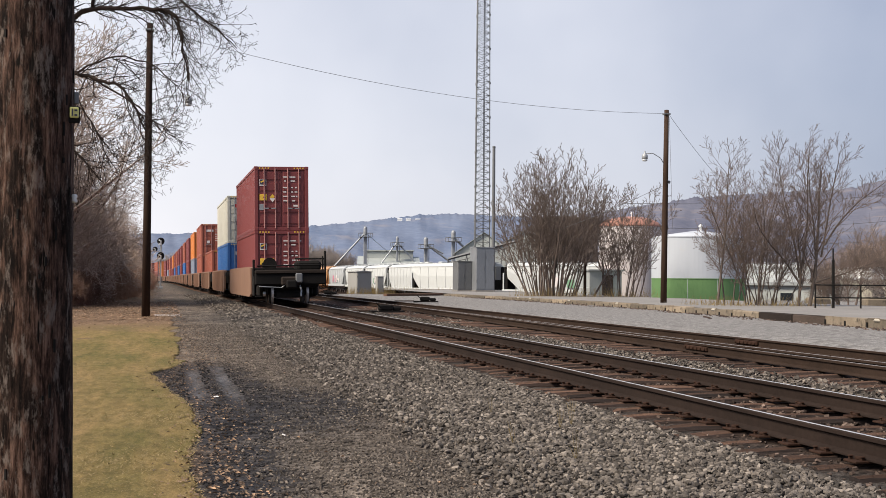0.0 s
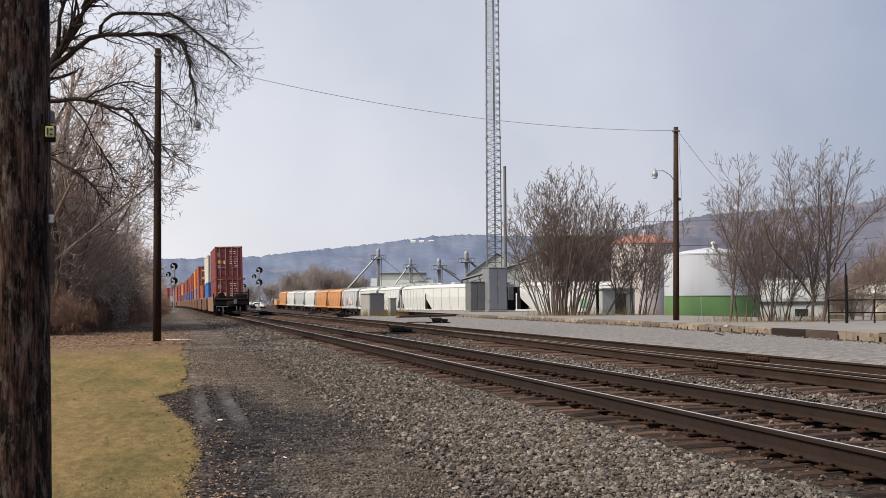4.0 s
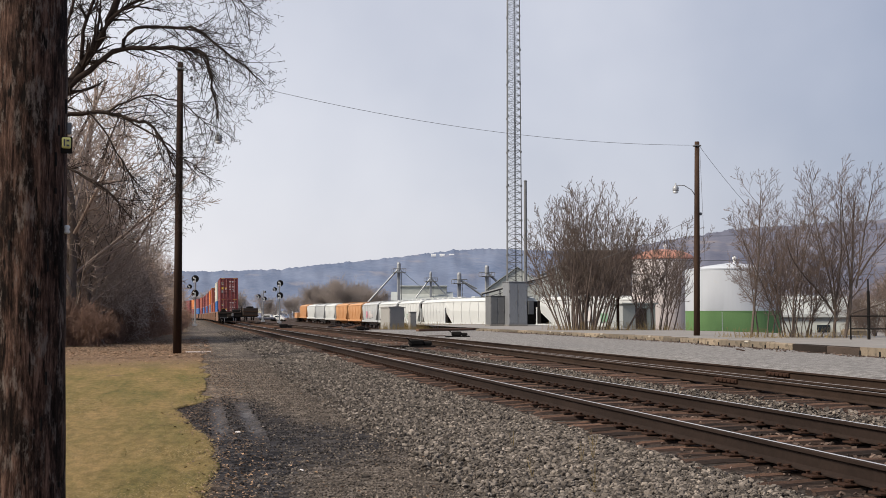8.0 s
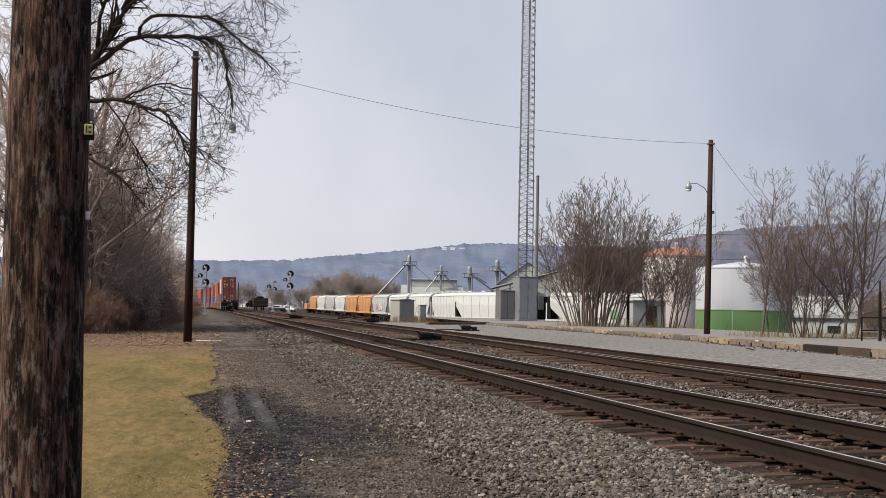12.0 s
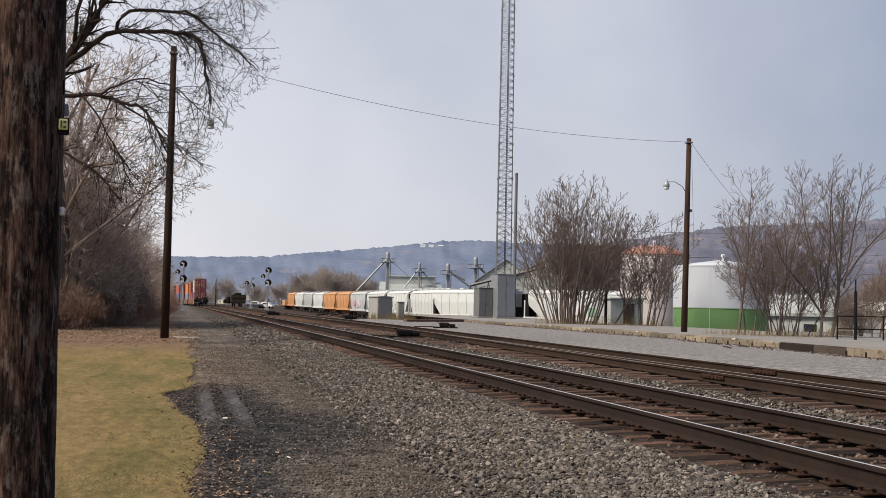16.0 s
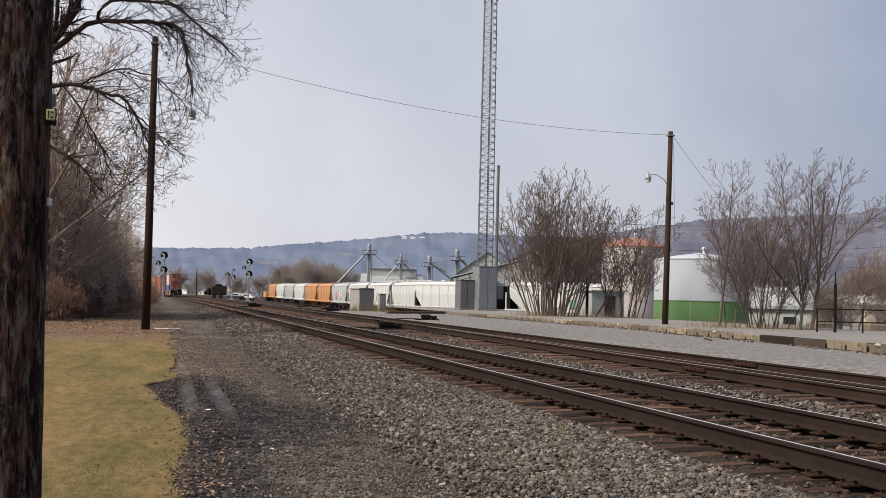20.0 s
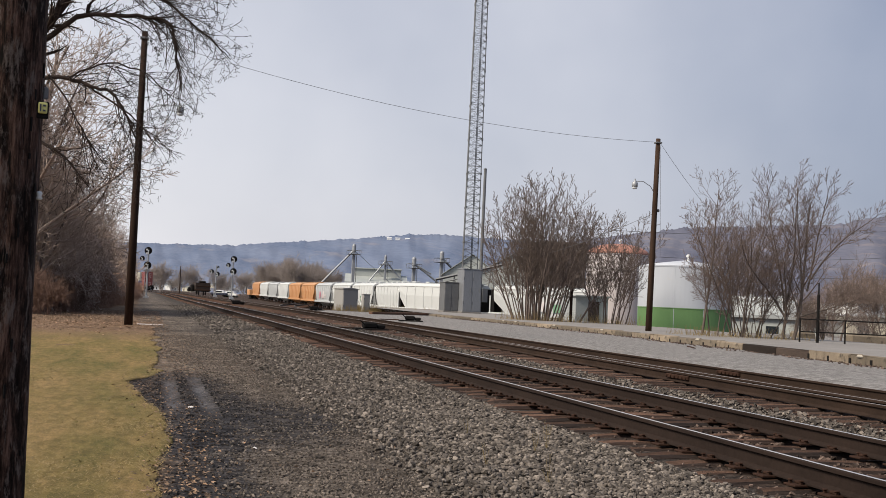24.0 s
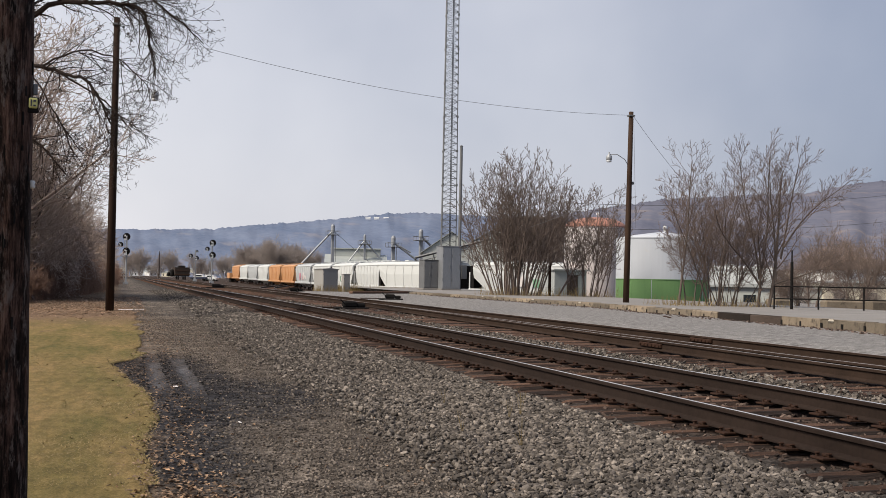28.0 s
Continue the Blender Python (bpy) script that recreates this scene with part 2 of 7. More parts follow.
M["pale_green"] = paint("pale_green", (0.50, 0.60, 0.42), 0.5, 0.1)
M["pink_white"] = paint("tank_cream", (0.50, 0.455, 0.44), 0.55, 0.08)
M["orange_roof"] = paint("orange_roof", (0.36, 0.175, 0.13), 0.8, 0.1)
M["tin"] = surf("weathered_tin", (0.30, 0.325, 0.31), (0.45, 0.475, 0.455), 0.25, 6, 0.55, 0.1, 0.1, 0.01, dirt=(0.34, 0.34, 0.32))
M["tin_dark"] = surf("grey_tin_roof", (0.26, 0.28, 0.28), (0.38, 0.40, 0.40), 0.25, 6, 0.55, 0.1, 0.1, 0.01)
M["brown_wall"] = surf("weathered_brown_cladding", (0.155, 0.123, 0.108), (0.225, 0.182, 0.160), 0.4, 8, 0.85, 0.0, 0.2, 0.01)
M["hut_grey"] = paint("hut_grey", (0.30, 0.295, 0.28), 0.8, 0.1)
M["cream"] = paint("cream_wall", (0.62, 0.58, 0.46), 0.7, 0.06)
M["glass_dark"] = paint("dark_glass", (0.02, 0.025, 0.03), 0.15, 0.05)
M["wire"] = paint("cable_grey", (0.10, 0.10, 0.105), 0.6, 0.05)
M["lens"] = paint("lamp_glass", (0.55, 0.58, 0.60), 0.2, 0.03)
M["tag"] = paint("yellow_tag", (0.62, 0.60, 0.22), 0.5, 0.06)
# wooded hills: the blue haze of distance is painted into both base colours
M["hill_far"] = surf("far_hill_haze", (0.078, 0.112, 0.190), (0.145, 0.176, 0.250), 0.008, 0.10, 1.0, 0.0, 0.0, stretch=(1, 0.12, 2.5), spread=0.13, dirt=(0.18, 0.185, 0.228), dirt_at=0.56)
M["hill_near"] = surf("near_hill_haze", (0.066, 0.074, 0.116), (0.142, 0.143, 0.180), 0.015, 0.20, 1.0, 0.0, 0.0, stretch=(1, 0.15, 2.5), spread=0.16, dirt=(0.20, 0.17, 0.165), dirt_at=0.57)
M["wood_twig"] = surf("thicket_twigs", (0.24, 0.182, 0.150), (0.46, 0.367, 0.308), 0.4, 6, 0.95, 0.0, 0.0)
# bare trees paled: distance haze is carried by this colour alone
M["far_wood"] = surf("hazed_bare_wood", (0.24, 0.205, 0.185), (0.38, 0.33, 0.30), 0.2, 2.0, 1.0, 0.0, 0.0)


def pole_wood():
    """Old pole timber: long dark weather streaks over brown grain, pale scuffs and nail holes."""
    m, n, l, b = nodes_of("weathered_pole_wood")
    v = coords(n, l, (1, 1, 0.09))
    w = coords(n, l, (1, 1, 0.30))
    u = coords(n, l, (1, 1, 0.16))
    grain, streak, scuff, crack = noise_of(n, l, v, 60, 10, 0.78), noise_of(n, l, w, 9.0, 8, 0.72), noise_of(n, l, w, 24, 8, 0.75), noise_of(n, l, u, 42, 2, 0.5)
    base = ramp_of(n, [(0.40, (0.008, 0.005, 0.004)), (0.50, (0.054, 0.037, 0.030)), (0.60, (0.125, 0.094, 0.079))])
    l.new(grain, base.inputs["Fac"])
    dark = ramp_of(n, [(0.44, (0.22, 0.19, 0.18)), (0.56, (1.35, 1.1, 1.0))])
    l.new(streak, dark.inputs["Fac"])
    col = mix_of(n, l, 1.0, base.outputs["Color"], dark.outputs["Color"], "MULTIPLY")
    pale = ramp_of(n, [(0.53, (0, 0, 0)), (0.63, (0.8, 0.8, 0.8))])
    l.new(scuff, pale.inputs["Fac"])
    col = mix_of(n, l, pale.outputs["Color"], col, (0.175, 0.142, 0.124))
    holes = ramp_of(n, [(0.30, (1, 1, 1)), (0.34, (0, 0, 0))])
    l.new(crack, holes.inputs["Fac"])
    col = mix_of(n, l, holes.outputs["Color"], col, (0.008, 0.006, 0.005))
    l.new(col, b.inputs["Base Color"])
    b.inputs["Roughness"].default_value = 0.9
    bp = n.new("ShaderNodeBump")
    bp.inputs["Strength"].default_value, bp.inputs["Distance"].default_value = 0.8, 0.012
    l.new(grain, bp.inputs["Height"])
    l.new(bp.outputs["Normal"], b.inputs["Normal"])
    return m


M["pole_wood"] = pole_wood()


def ground_mat():
    """Bare ground across the plan: cinder path with damp mud, then ballast, then the paler gravel of the yard."""
    m, n, l, b = nodes_of("trackside_ground")
    v = coords(n, l)
    across = n.new("ShaderNodeAttribute")
    across.attribute_name = "across"
    wob = noise_of(n, l, v, 0.55, 6, 0.65)
    shift = n.new("ShaderNodeMath")
    shift.operation = "MULTIPLY_ADD"
    l.new(wob, shift.inputs[0])
    shift.inputs[1].default_value = 2.6
    l.new(across.outputs["Fac"], shift.inputs[2])
    fine, mid = noise_of(n, l, v, 42, 5, 0.75), noise_of(n, l, v, 5.5, 6, 0.65)
    vor = n.new("ShaderNodeTexVoronoi")
    vor.inputs["Scale"].default_value = 17.0
    l.new(v, vor.inputs["Vector"])
    cinder = ramp_of(n, [(0.38, (0.055, 0.047, 0.041)), (0.62, (0.205, 0.177, 0.152))])
    l.new(mid, cinder.inputs["Fac"])
    mud = ramp_of(n, [(0.36, (0.008, 0.008, 0.010)), (0.64, (0.046, 0.045, 0.051))])
    l.new(mid, mud.inputs["Fac"])
    # bed under the ballast, darkened to give the stone gaps their shade
    shaded_bed = ramp_of(n, [(0.0, (0.016, 0.014, 0.012)), (1.0, (0.10, 0.088, 0.078))])
    l.new(vor.outputs["Color"], shaded_bed.inputs["Fac"])
    rust = ramp_of(n, [(0.0, (0.018, 0.013, 0.011)), (1.0, (0.085, 0.062, 0.051))])
    l.new(vor.outputs["Color"], rust.inputs["Fac"])
    yard = ramp_of(n, [(0.36, (0.15, 0.143, 0.138)), (0.64, (0.31, 0.298, 0.286))])
    l.new(mid, yard.inputs["Fac"])

    def step(lo, hi):
        r = n.new("ShaderNodeMapRange")
        r.inputs["From Min"].default_value, r.inputs["From Max"].default_value = lo, hi
        l.new(shift.outputs[0], r.inputs["Value"])
        return r.outputs["Result"]
    soil = ramp_of(n, [(0.3, (0.10, 0.066, 0.044)), (0.7, (0.24, 0.17, 0.11))])
    l.new(mid, soil.inputs["Fac"])
    broad = ramp_of(n, [(0.38, (0.62, 0.60, 0.58)), (0.62, (1.5, 1.46, 1.40))])
    l.new(noise_of(n, l, v, 0.7, 7, 0.7), broad.inputs["Fac"])
    worn = mix_of(n, l, 1.0, cinder.outputs["Color"], broad.outputs["Color"], "MULTIPLY")
    c = mix_of(n, l, step(1.0, 1.7), soil.outputs["Color"], worn)
    damp = n.new("ShaderNodeMath")
    damp.operation = "MULTIPLY"
    place = n.new("ShaderNodeAttribute")
    place.attribute_name = "damp"
    patchy = ramp_of(n, [(0.24, (0.25, 0.25, 0.25)), (0.52, (0.95, 0.95, 0.95))])
    l.new(noise_of(n, l, v, 1.1, 8, 0.72), patchy.inputs["Fac"])
    wet = n.new("ShaderNodeMapRange")
    wet.inputs["From Min"].default_value, wet.inputs["From Max"].default_value = 0.02, 0.50
    l.new(place.outputs["Fac"], wet.inputs["Value"])
    l.new(wet.outputs["Result"], damp.inputs[0])
    l.new(patchy.outputs["Color"], damp.inputs[1])
    c = mix_of(n, l, damp.outputs[0], c, mud.outputs["Color"])
    leafy = n.new("ShaderNodeAttribute")
    leafy.attribute_name = "leafy"
    strewn = ramp_of(n, [(0.40, (0, 0, 0)), (0.60, (0.85, 0.85, 0.85))])
    l.new(noise_of(n, l, v, 2.4, 8, 0.75), strewn.inputs["Fac"])
    lying = n.new("ShaderNodeMath")
    lying.operation = "MULTIPLY"
    l.new(leafy.outputs["Fac"], lying.inputs[0])
    l.new(strewn.outputs["Color"], lying.inputs[1])
    c = mix_of(n, l, lying.outputs[0], c, soil.outputs["Color"])
    rut = n.new("ShaderNodeAttribute")
    rut.attribute_name = "rut"
    dry = ramp_of(n, [(0.36, (0.075, 0.075, 0.082)), (0.62, (0.155, 0.153, 0.162))])
    l.new(mid, dry.inputs["Fac"])
    c = mix_of(n, l, rut.outputs["Fac"], c, dry.outputs["Color"])
    c = mix_of(n, l, step(3.2, 5.2), c, shaded_bed.outputs["Color"])
    c = mix_of(n, l, step(5.6, 6.2), c, rust.outputs["Color"])
    c = mix_of(n, l, step(13.6, 14.2), c, yard.outputs["Color"])
    tone = ramp_of(n, [(0.38, (0.45, 0.45, 0.45)), (0.62, (1.5, 1.5, 1.5))])
    l.new(fine, tone.inputs["Fac"])
    c = mix_of(n, l, 1.0, c, tone.outputs["Color"], "MULTIPLY")
    l.new(c, b.inputs["Base Color"])
    b.inputs["Roughness"].default_value = 0.95
    b.inputs["Specular IOR Level"].default_value = 0.25
    add = n.new("ShaderNodeMath")
    add.operation = "ADD"
    l.new(fine, add.inputs[0])
    l.new(vor.outputs["Distance"], add.inputs[1])
    bp = n.new("ShaderNodeBump")
    bp.inputs["Strength"].default_value, bp.inputs["Distance"].default_value = 0.7, 0.03
    l.new(add.outputs[0], bp.inputs["Height"])
    l.new(bp.outputs["Normal"], b.inputs["Normal"])
    return m


def lawn_mat():
    m, n, l, b = nodes_of("winter_lawn")
    v = coords(n, l)
    big, fine = noise_of(n, l, coords(n, l, (1.6, 0.28, 1)), 0.7, 5, 0.6), noise_of(n, l, v, 55, 6, 0.8)
    base = ramp_of(n, [(0.36, (0.132, 0.112, 0.036)), (0.49, (0.195, 0.143, 0.054)), (0.64, (0.262, 0.178, 0.078))])
    l.new(big, base.inputs["Fac"])
    tone = ramp_of(n, [(0.36, (0.55, 0.55, 0.50)), (0.64, (1.35, 1.35, 1.35))])
    l.new(fine, tone.inputs["Fac"])
    tuft = ramp_of(n, [(0.40, (0.72, 0.74, 0.66)), (0.60, (1.2, 1.18, 1.15))])
    l.new(noise_of(n, l, coords(n, l, (1, 0.3, 1)), 9.0, 6, 0.75), tuft.inputs["Fac"])
    worn = mix_of(n, l, 1.0, base.outputs["Color"], tuft.outputs["Color"], "MULTIPLY")
    # dead leaves take over towards the wood
    sep, away = n.new("ShaderNodeSeparateXYZ"), n.new("ShaderNodeMath")
    l.new(v, sep.inputs["Vector"])
    away.operation = "MULTIPLY_ADD"
    away.inputs[1].default_value = 16.0
    l.new(noise_of(n, l, v, 0.9, 8, 0.75), away.inputs[0])
    l.new(sep.outputs["Y"], away.inputs[2])
    litter = n.new("ShaderNodeMapRange")
    litter.inputs["From Min"].default_value, litter.inputs["From Max"].default_value = 41.0, 49.0
    l.new(away.outputs[0], litter.inputs["Value"])
    brown = ramp_of(n, [(0.36, (0.115, 0.070, 0.042)), (0.64, (0.275, 0.180, 0.110))])
    l.new(noise_of(n, l, v, 6.0, 8, 0.8), brown.inputs["Fac"])
    worn = mix_of(n, l, litter.outputs["Result"], worn, brown.outputs["Color"])
    l.new(mix_of(n, l, 1.0, worn, tone.outputs["Color"], "MULTIPLY"), b.inputs["Base Color"])
    b.inputs["Roughness"].default_value = 0.95
    b.inputs["Specular IOR Level"].default_value = 0.2
    bp = n.new("ShaderNodeBump")
    bp.inputs["Strength"].default_value, bp.inputs["Distance"].default_value = 0.7, 0.03
    l.new(fine, bp.inputs["Height"])
    l.new(bp.outputs["Normal"], b.inputs["Normal"])
    return m


M["ground"], M["lawn"] = ground_mat(), lawn_mat()
for name in ("rail", "rail_brown", "brown_pole", "tie", "rusty", "stone", "path_stone", "old_stone", "black", "dark_pole", "pole_wood", "timber", "mud", "bark", "dark_twig"):
    M[name].node_tree.nodes["Principled BSDF"].inputs["Specular IOR Level"].default_value = 0.12
M["ground"].node_tree.nodes["Principled BSDF"].inputs["Specular IOR Level"].default_value = 0.1


# ---- mesh building ----
class Shape:
    """Vertices and faces of one mesh."""

    def __init__(self):
        self.v, self.f = [], []

    def add(self, verts, faces):
        k = len(self.v)
        self.v.extend(verts)
        self.f.extend([tuple(i + k for i in f) for f in faces])
        return self

    def box(self, x0, x1, y0, y1, z0, z1, bevel=0.0, m=None):
        """An upright block; with bevel its edges are chamfered."""
        c = min(bevel, (x1 - x0) * 0.45, (y1 - y0) * 0.45, (z1 - z0) * 0.45)
        lo, hi = (x0, y0, z0), (x1, y1, z1)
        if c <= 0:
            vs = [(x, y, z) for z in (z0, z1) for y in (y0, y1) for x in (x0, x1)]
            fs = [(0, 2, 3, 1), (4, 5, 7, 6), (0, 1, 5, 4), (2, 6, 7, 3), (0, 4, 6, 2), (1, 3, 7, 5)]
        else:
            vs, index = [], {}
            for sx in (0, 1):
                for sy in (0, 1):
                    for sz in (0, 1):
                        for axis in range(3):
                            p = [(hi if s else lo)[i] for i, s in enumerate((sx, sy, sz))]
                            for i, s in enumerate((sx, sy, sz)):
                                if i != axis:
                                    p[i] += -c if s else c
                            index[sx, sy, sz, axis] = len(vs)
                            vs.append(tuple(p))
            fs = []
            for axis in range(3):
                a, b2 = [(1, 2), (2, 0), (0, 1)][axis]
                for s in (0, 1):
                    loop = []
                    for ua, ub in ((0, 0), (1, 0), (1, 1), (0, 1)):
                        k = [0, 0, 0]
                        k[axis], k[a], k[b2] = s, ua, ub
                        loop.append(index[(*k, axis)])
                    fs.append(tuple(loop if s else loop[::-1]))
                for ua in (0, 1):
                    for ub in (0, 1):
                        k0, k1 = [0, 0, 0], [0, 0, 0]
                        k0[a] = k1[a] = ua
                        k0[b2] = k1[b2] = ub
                        k1[axis] = 1
                        loop = [index[(*k0, a)], index[(*k1, a)], index[(*k1, b2)], index[(*k0, b2)]]
                        fs.append(tuple(loop if ua == ub else loop[::-1]))
            for sx in (0, 1):
                for sy in (0, 1):
                    for sz in (0, 1):
                        loop = [index[sx, sy, sz, i] for i in range(3)]
                        fs.append(tuple(loop if (sx + sy + sz) % 2 else loop[::-1]))
        if m is not None:
            vs = [tuple(m @ Vector(p)) for p in vs]
        return self.add(vs, fs)

    def tube(self, pts, radii, n=8, caps=True):
        """A round bar through points."""
        pts = [Vector(p) for p in pts]
        k = len(self.v)
        for i, p in enumerate(pts):
            d = (pts[min(i + 1, len(pts) - 1)] - pts[max(i - 1, 0)])
            d = d.normalized() if d.length > 1e-9 else Vector((0, 0, 1))
            a = d.cross(Vector((0, 0, 1)) if abs(d.z) < 0.9 else Vector((1, 0, 0))).normalized()
            b2 = d.cross(a)
            r = radii[i] if isinstance(radii, (list, tuple)) else radii
            for j in range(n):
                w = 2 * math.pi * j / n
                self.v.append(tuple(p + a * (r * math.cos(w)) + b2 * (r * math.sin(w))))
        for i in range(len(pts) - 1):
            for j in range(n):
                q = (j + 1) % n
                self.f.append((k + i * n + j, k + i * n + q, k + (i + 1) * n + q, k + (i + 1) * n + j))
        if caps:
            self.f.append(tuple(k + j for j in range(n))[::-1])
            self.f.append(tuple(k + (len(pts) - 1) * n + j for j in range(n)))
        return self

    def loft(self, rings, closed=True, caps=True):
        """Rings of equally many points, skinned one to the next."""
        k, n = len(self.v), len(rings[0])
        for r in rings:
            self.v.extend([tuple(p) for p in r])
        for i in range(len(rings) - 1):
            for j in range(n if closed else n - 1):
                q = (j + 1) % n
                self.f.append((k + i * n + j, k + i * n + q, k + (i + 1) * n + q, k + (i + 1) * n + j))
        if caps and closed:
            self.f.append(tuple(k + j for j in range(n))[::-1])
            self.f.append(tuple(k + (len(rings) - 1) * n + j for j in range(n)))
        return self

    def turned(self, profile, n=24, cx=0.0, cy=0.0):
        """A body of rotation about a vertical axis from (radius, height) pairs."""
        return self.loft([[(cx + r * math.cos(2 * math.pi * j / n), cy + r * math.sin(2 * math.pi * j / n), z) for j in range(n)] for r, z in profile])

    def mesh(self, name, smooth=False):
        me = bpy.data.meshes.new(name)
        me.from_pydata(self.v, [], self.f)
        if smooth:
            me.shade_smooth()
        me.update()
        return me


def put(name, shape, mat, parent=None, label="", smooth=False, m=None):
    me = shape if isinstance(shape, bpy.types.Mesh) else shape.mesh(name, smooth)
    if not me.materials:
        me.materials.append(mat)
    ob = new(name, me)
    if m is not None:
        ob.matrix_basis = m
    if parent is not None:
        ob.parent = parent
    if label:
        ob["label"] = label
    return ob


def thing(name, label, category, group="", kind="", m=None):
    ob = tagged(new(name), label, category, group, kind)
    if m is not None:
        ob.matrix_basis = m
    return ob


# ---- plan of the line ----
YS = np.arange(-60.0, 900.0, 1.0)


def smooth_line(points, width=11):
    raw = np.interp(YS, [p[0] for p in points], [p[1] for p in points])
    k = np.exp(-0.5 * (np.arange(-3 * width, 3 * width + 1) / width) ** 2)
    return np.convolve(np.pad(raw, 3 * width, mode="edge"), k / k.sum(), "valid")


LINE_X = smooth_line([(-60, 5.75), (0, 5.70), (18, 5.66), (40, 5.35), (60, 5.12), (80, 5.0), (100, 4.84), (140, 4.5), (200, 4.1), (270, 3.65), (320, 3.2), (355, 2.5), (393, 0.4), (430, -3), (500, -13), (600, -34), (900, -140)])
LINE_Z = smooth_line([(-60, 0.37), (18, 0.37), (40, 0.43), (60, 0.47), (100, 0.49), (140, 0.51), (200, 0.58), (300, 0.64), (900, 0.64)])
LINE_S = np.concatenate([[0.0], np.cumsum(np.hypot(1.0, np.diff(LINE_X)))])
LINE_S -= np.interp(0.0, YS, LINE_S)


def line_x(y):
    return float(np.interp(y, YS, LINE_X))


def line_z(y):
    return float(np.interp(y, YS, LINE_Z))


def on_line(s):
    """The pose on the main line s metres along it, heading away."""
    y = float(np.interp(s, LINE_S, YS))
    dx = (line_x(y + 4) - line_x(y - 4)) / 8
    return Matrix.Translation((line_x(y), y, line_z(y))) @ pose(0, 0, 0, 0, -1.2, -math.degrees(math.atan(dx)))


def rise(y):
    return line_z(y) - 0.37


def ground_z(x, y):
    """Height of the ground: level beside the lawn, a ballast shoulder, the bed of both tracks, the yard, and lower land behind."""
    u = x - (line_x(y) - 5.68) if -60 < y < 880 else x
    z = float(np.interp(u, [2.2, 3.0, 3.9, 4.3, 4.6, 6.8, 7.1, 7.9, 8.4, 8.8, 12.0, 12.3, 13.4, 16.0, 24.0, 36.0], [0.0, 0.02, 0.090, 0.110, 0.132, 0.136, 0.125, 0.115, 0.14, 0.165, 0.168, 0.16, 0.29, 0.30, 0.30, 0.0]))
    far = min(1.0, max(0.0, (y - 95.0) / 40.0))
    low = min(1.0, max(0.0, (u - 13.0) / 12.0))
    z -= 1.25 * far * low * max(0.0, min(1.0, (400 - y) / 190.0))
    z += rise(y) * min(1.0, max(0.0, (u + 2.0) / 5.0))
    return z


random.seed(4)


# ---- ground ----
def spaced(parts):
    out = []
    for a, b, step in parts:
        out.extend(np.arange(a, b, step).tolist())
    return out + [parts[-1][1]]


def bumps(x, y):
    """Unevenness of the ground near the walkway, with two wheel ruts in the mud."""
    h = 0.0
    if -6 < x < 24 and 5 < y < 60:
        h = (0.035 * noise.noise((x * 0.7, y * 0.5, 3)) + 0.014 * noise.noise((x * 2.6, y * 2.0, 8))) * (0.35 if 4.0 < x < 12.5 else 1.0)
    if 0 < x < 1.4 and 14 < y < 22:
        for rx in (0.30, 0.72):
            h -= 0.05 * min(1.0, (y - 14) / 1.5, (22 - y) / 1.5) * max(0.0, 1 - abs(x - rx - (y - 15) * 0.004) / 0.13)
    return h


def top_z(x, y):
    return ground_z(x, y) + bumps(x, y)


POOLS = ((0.5, 18.0, 0.95, 4.6, 1.3), (1.25, 14.4, 1.4, 3.4, 0.8), (0.5, 11.6, 0.6, 2.4, 0.6), (0.45, 9.0, 0.6, 1.9, 0.55), (0.1, 18.6, 0.6, 2.2, 1.3))


def damp_at(x, y):
    """How wet the mud of the path is."""
    return min(1.0, 1.6 * sum(k * max(0.0, 1 - math.hypot((x - px) / rx, (y - py) / ry)) for px, py, rx, ry, k in POOLS)) if x > -1.2 else 0.0


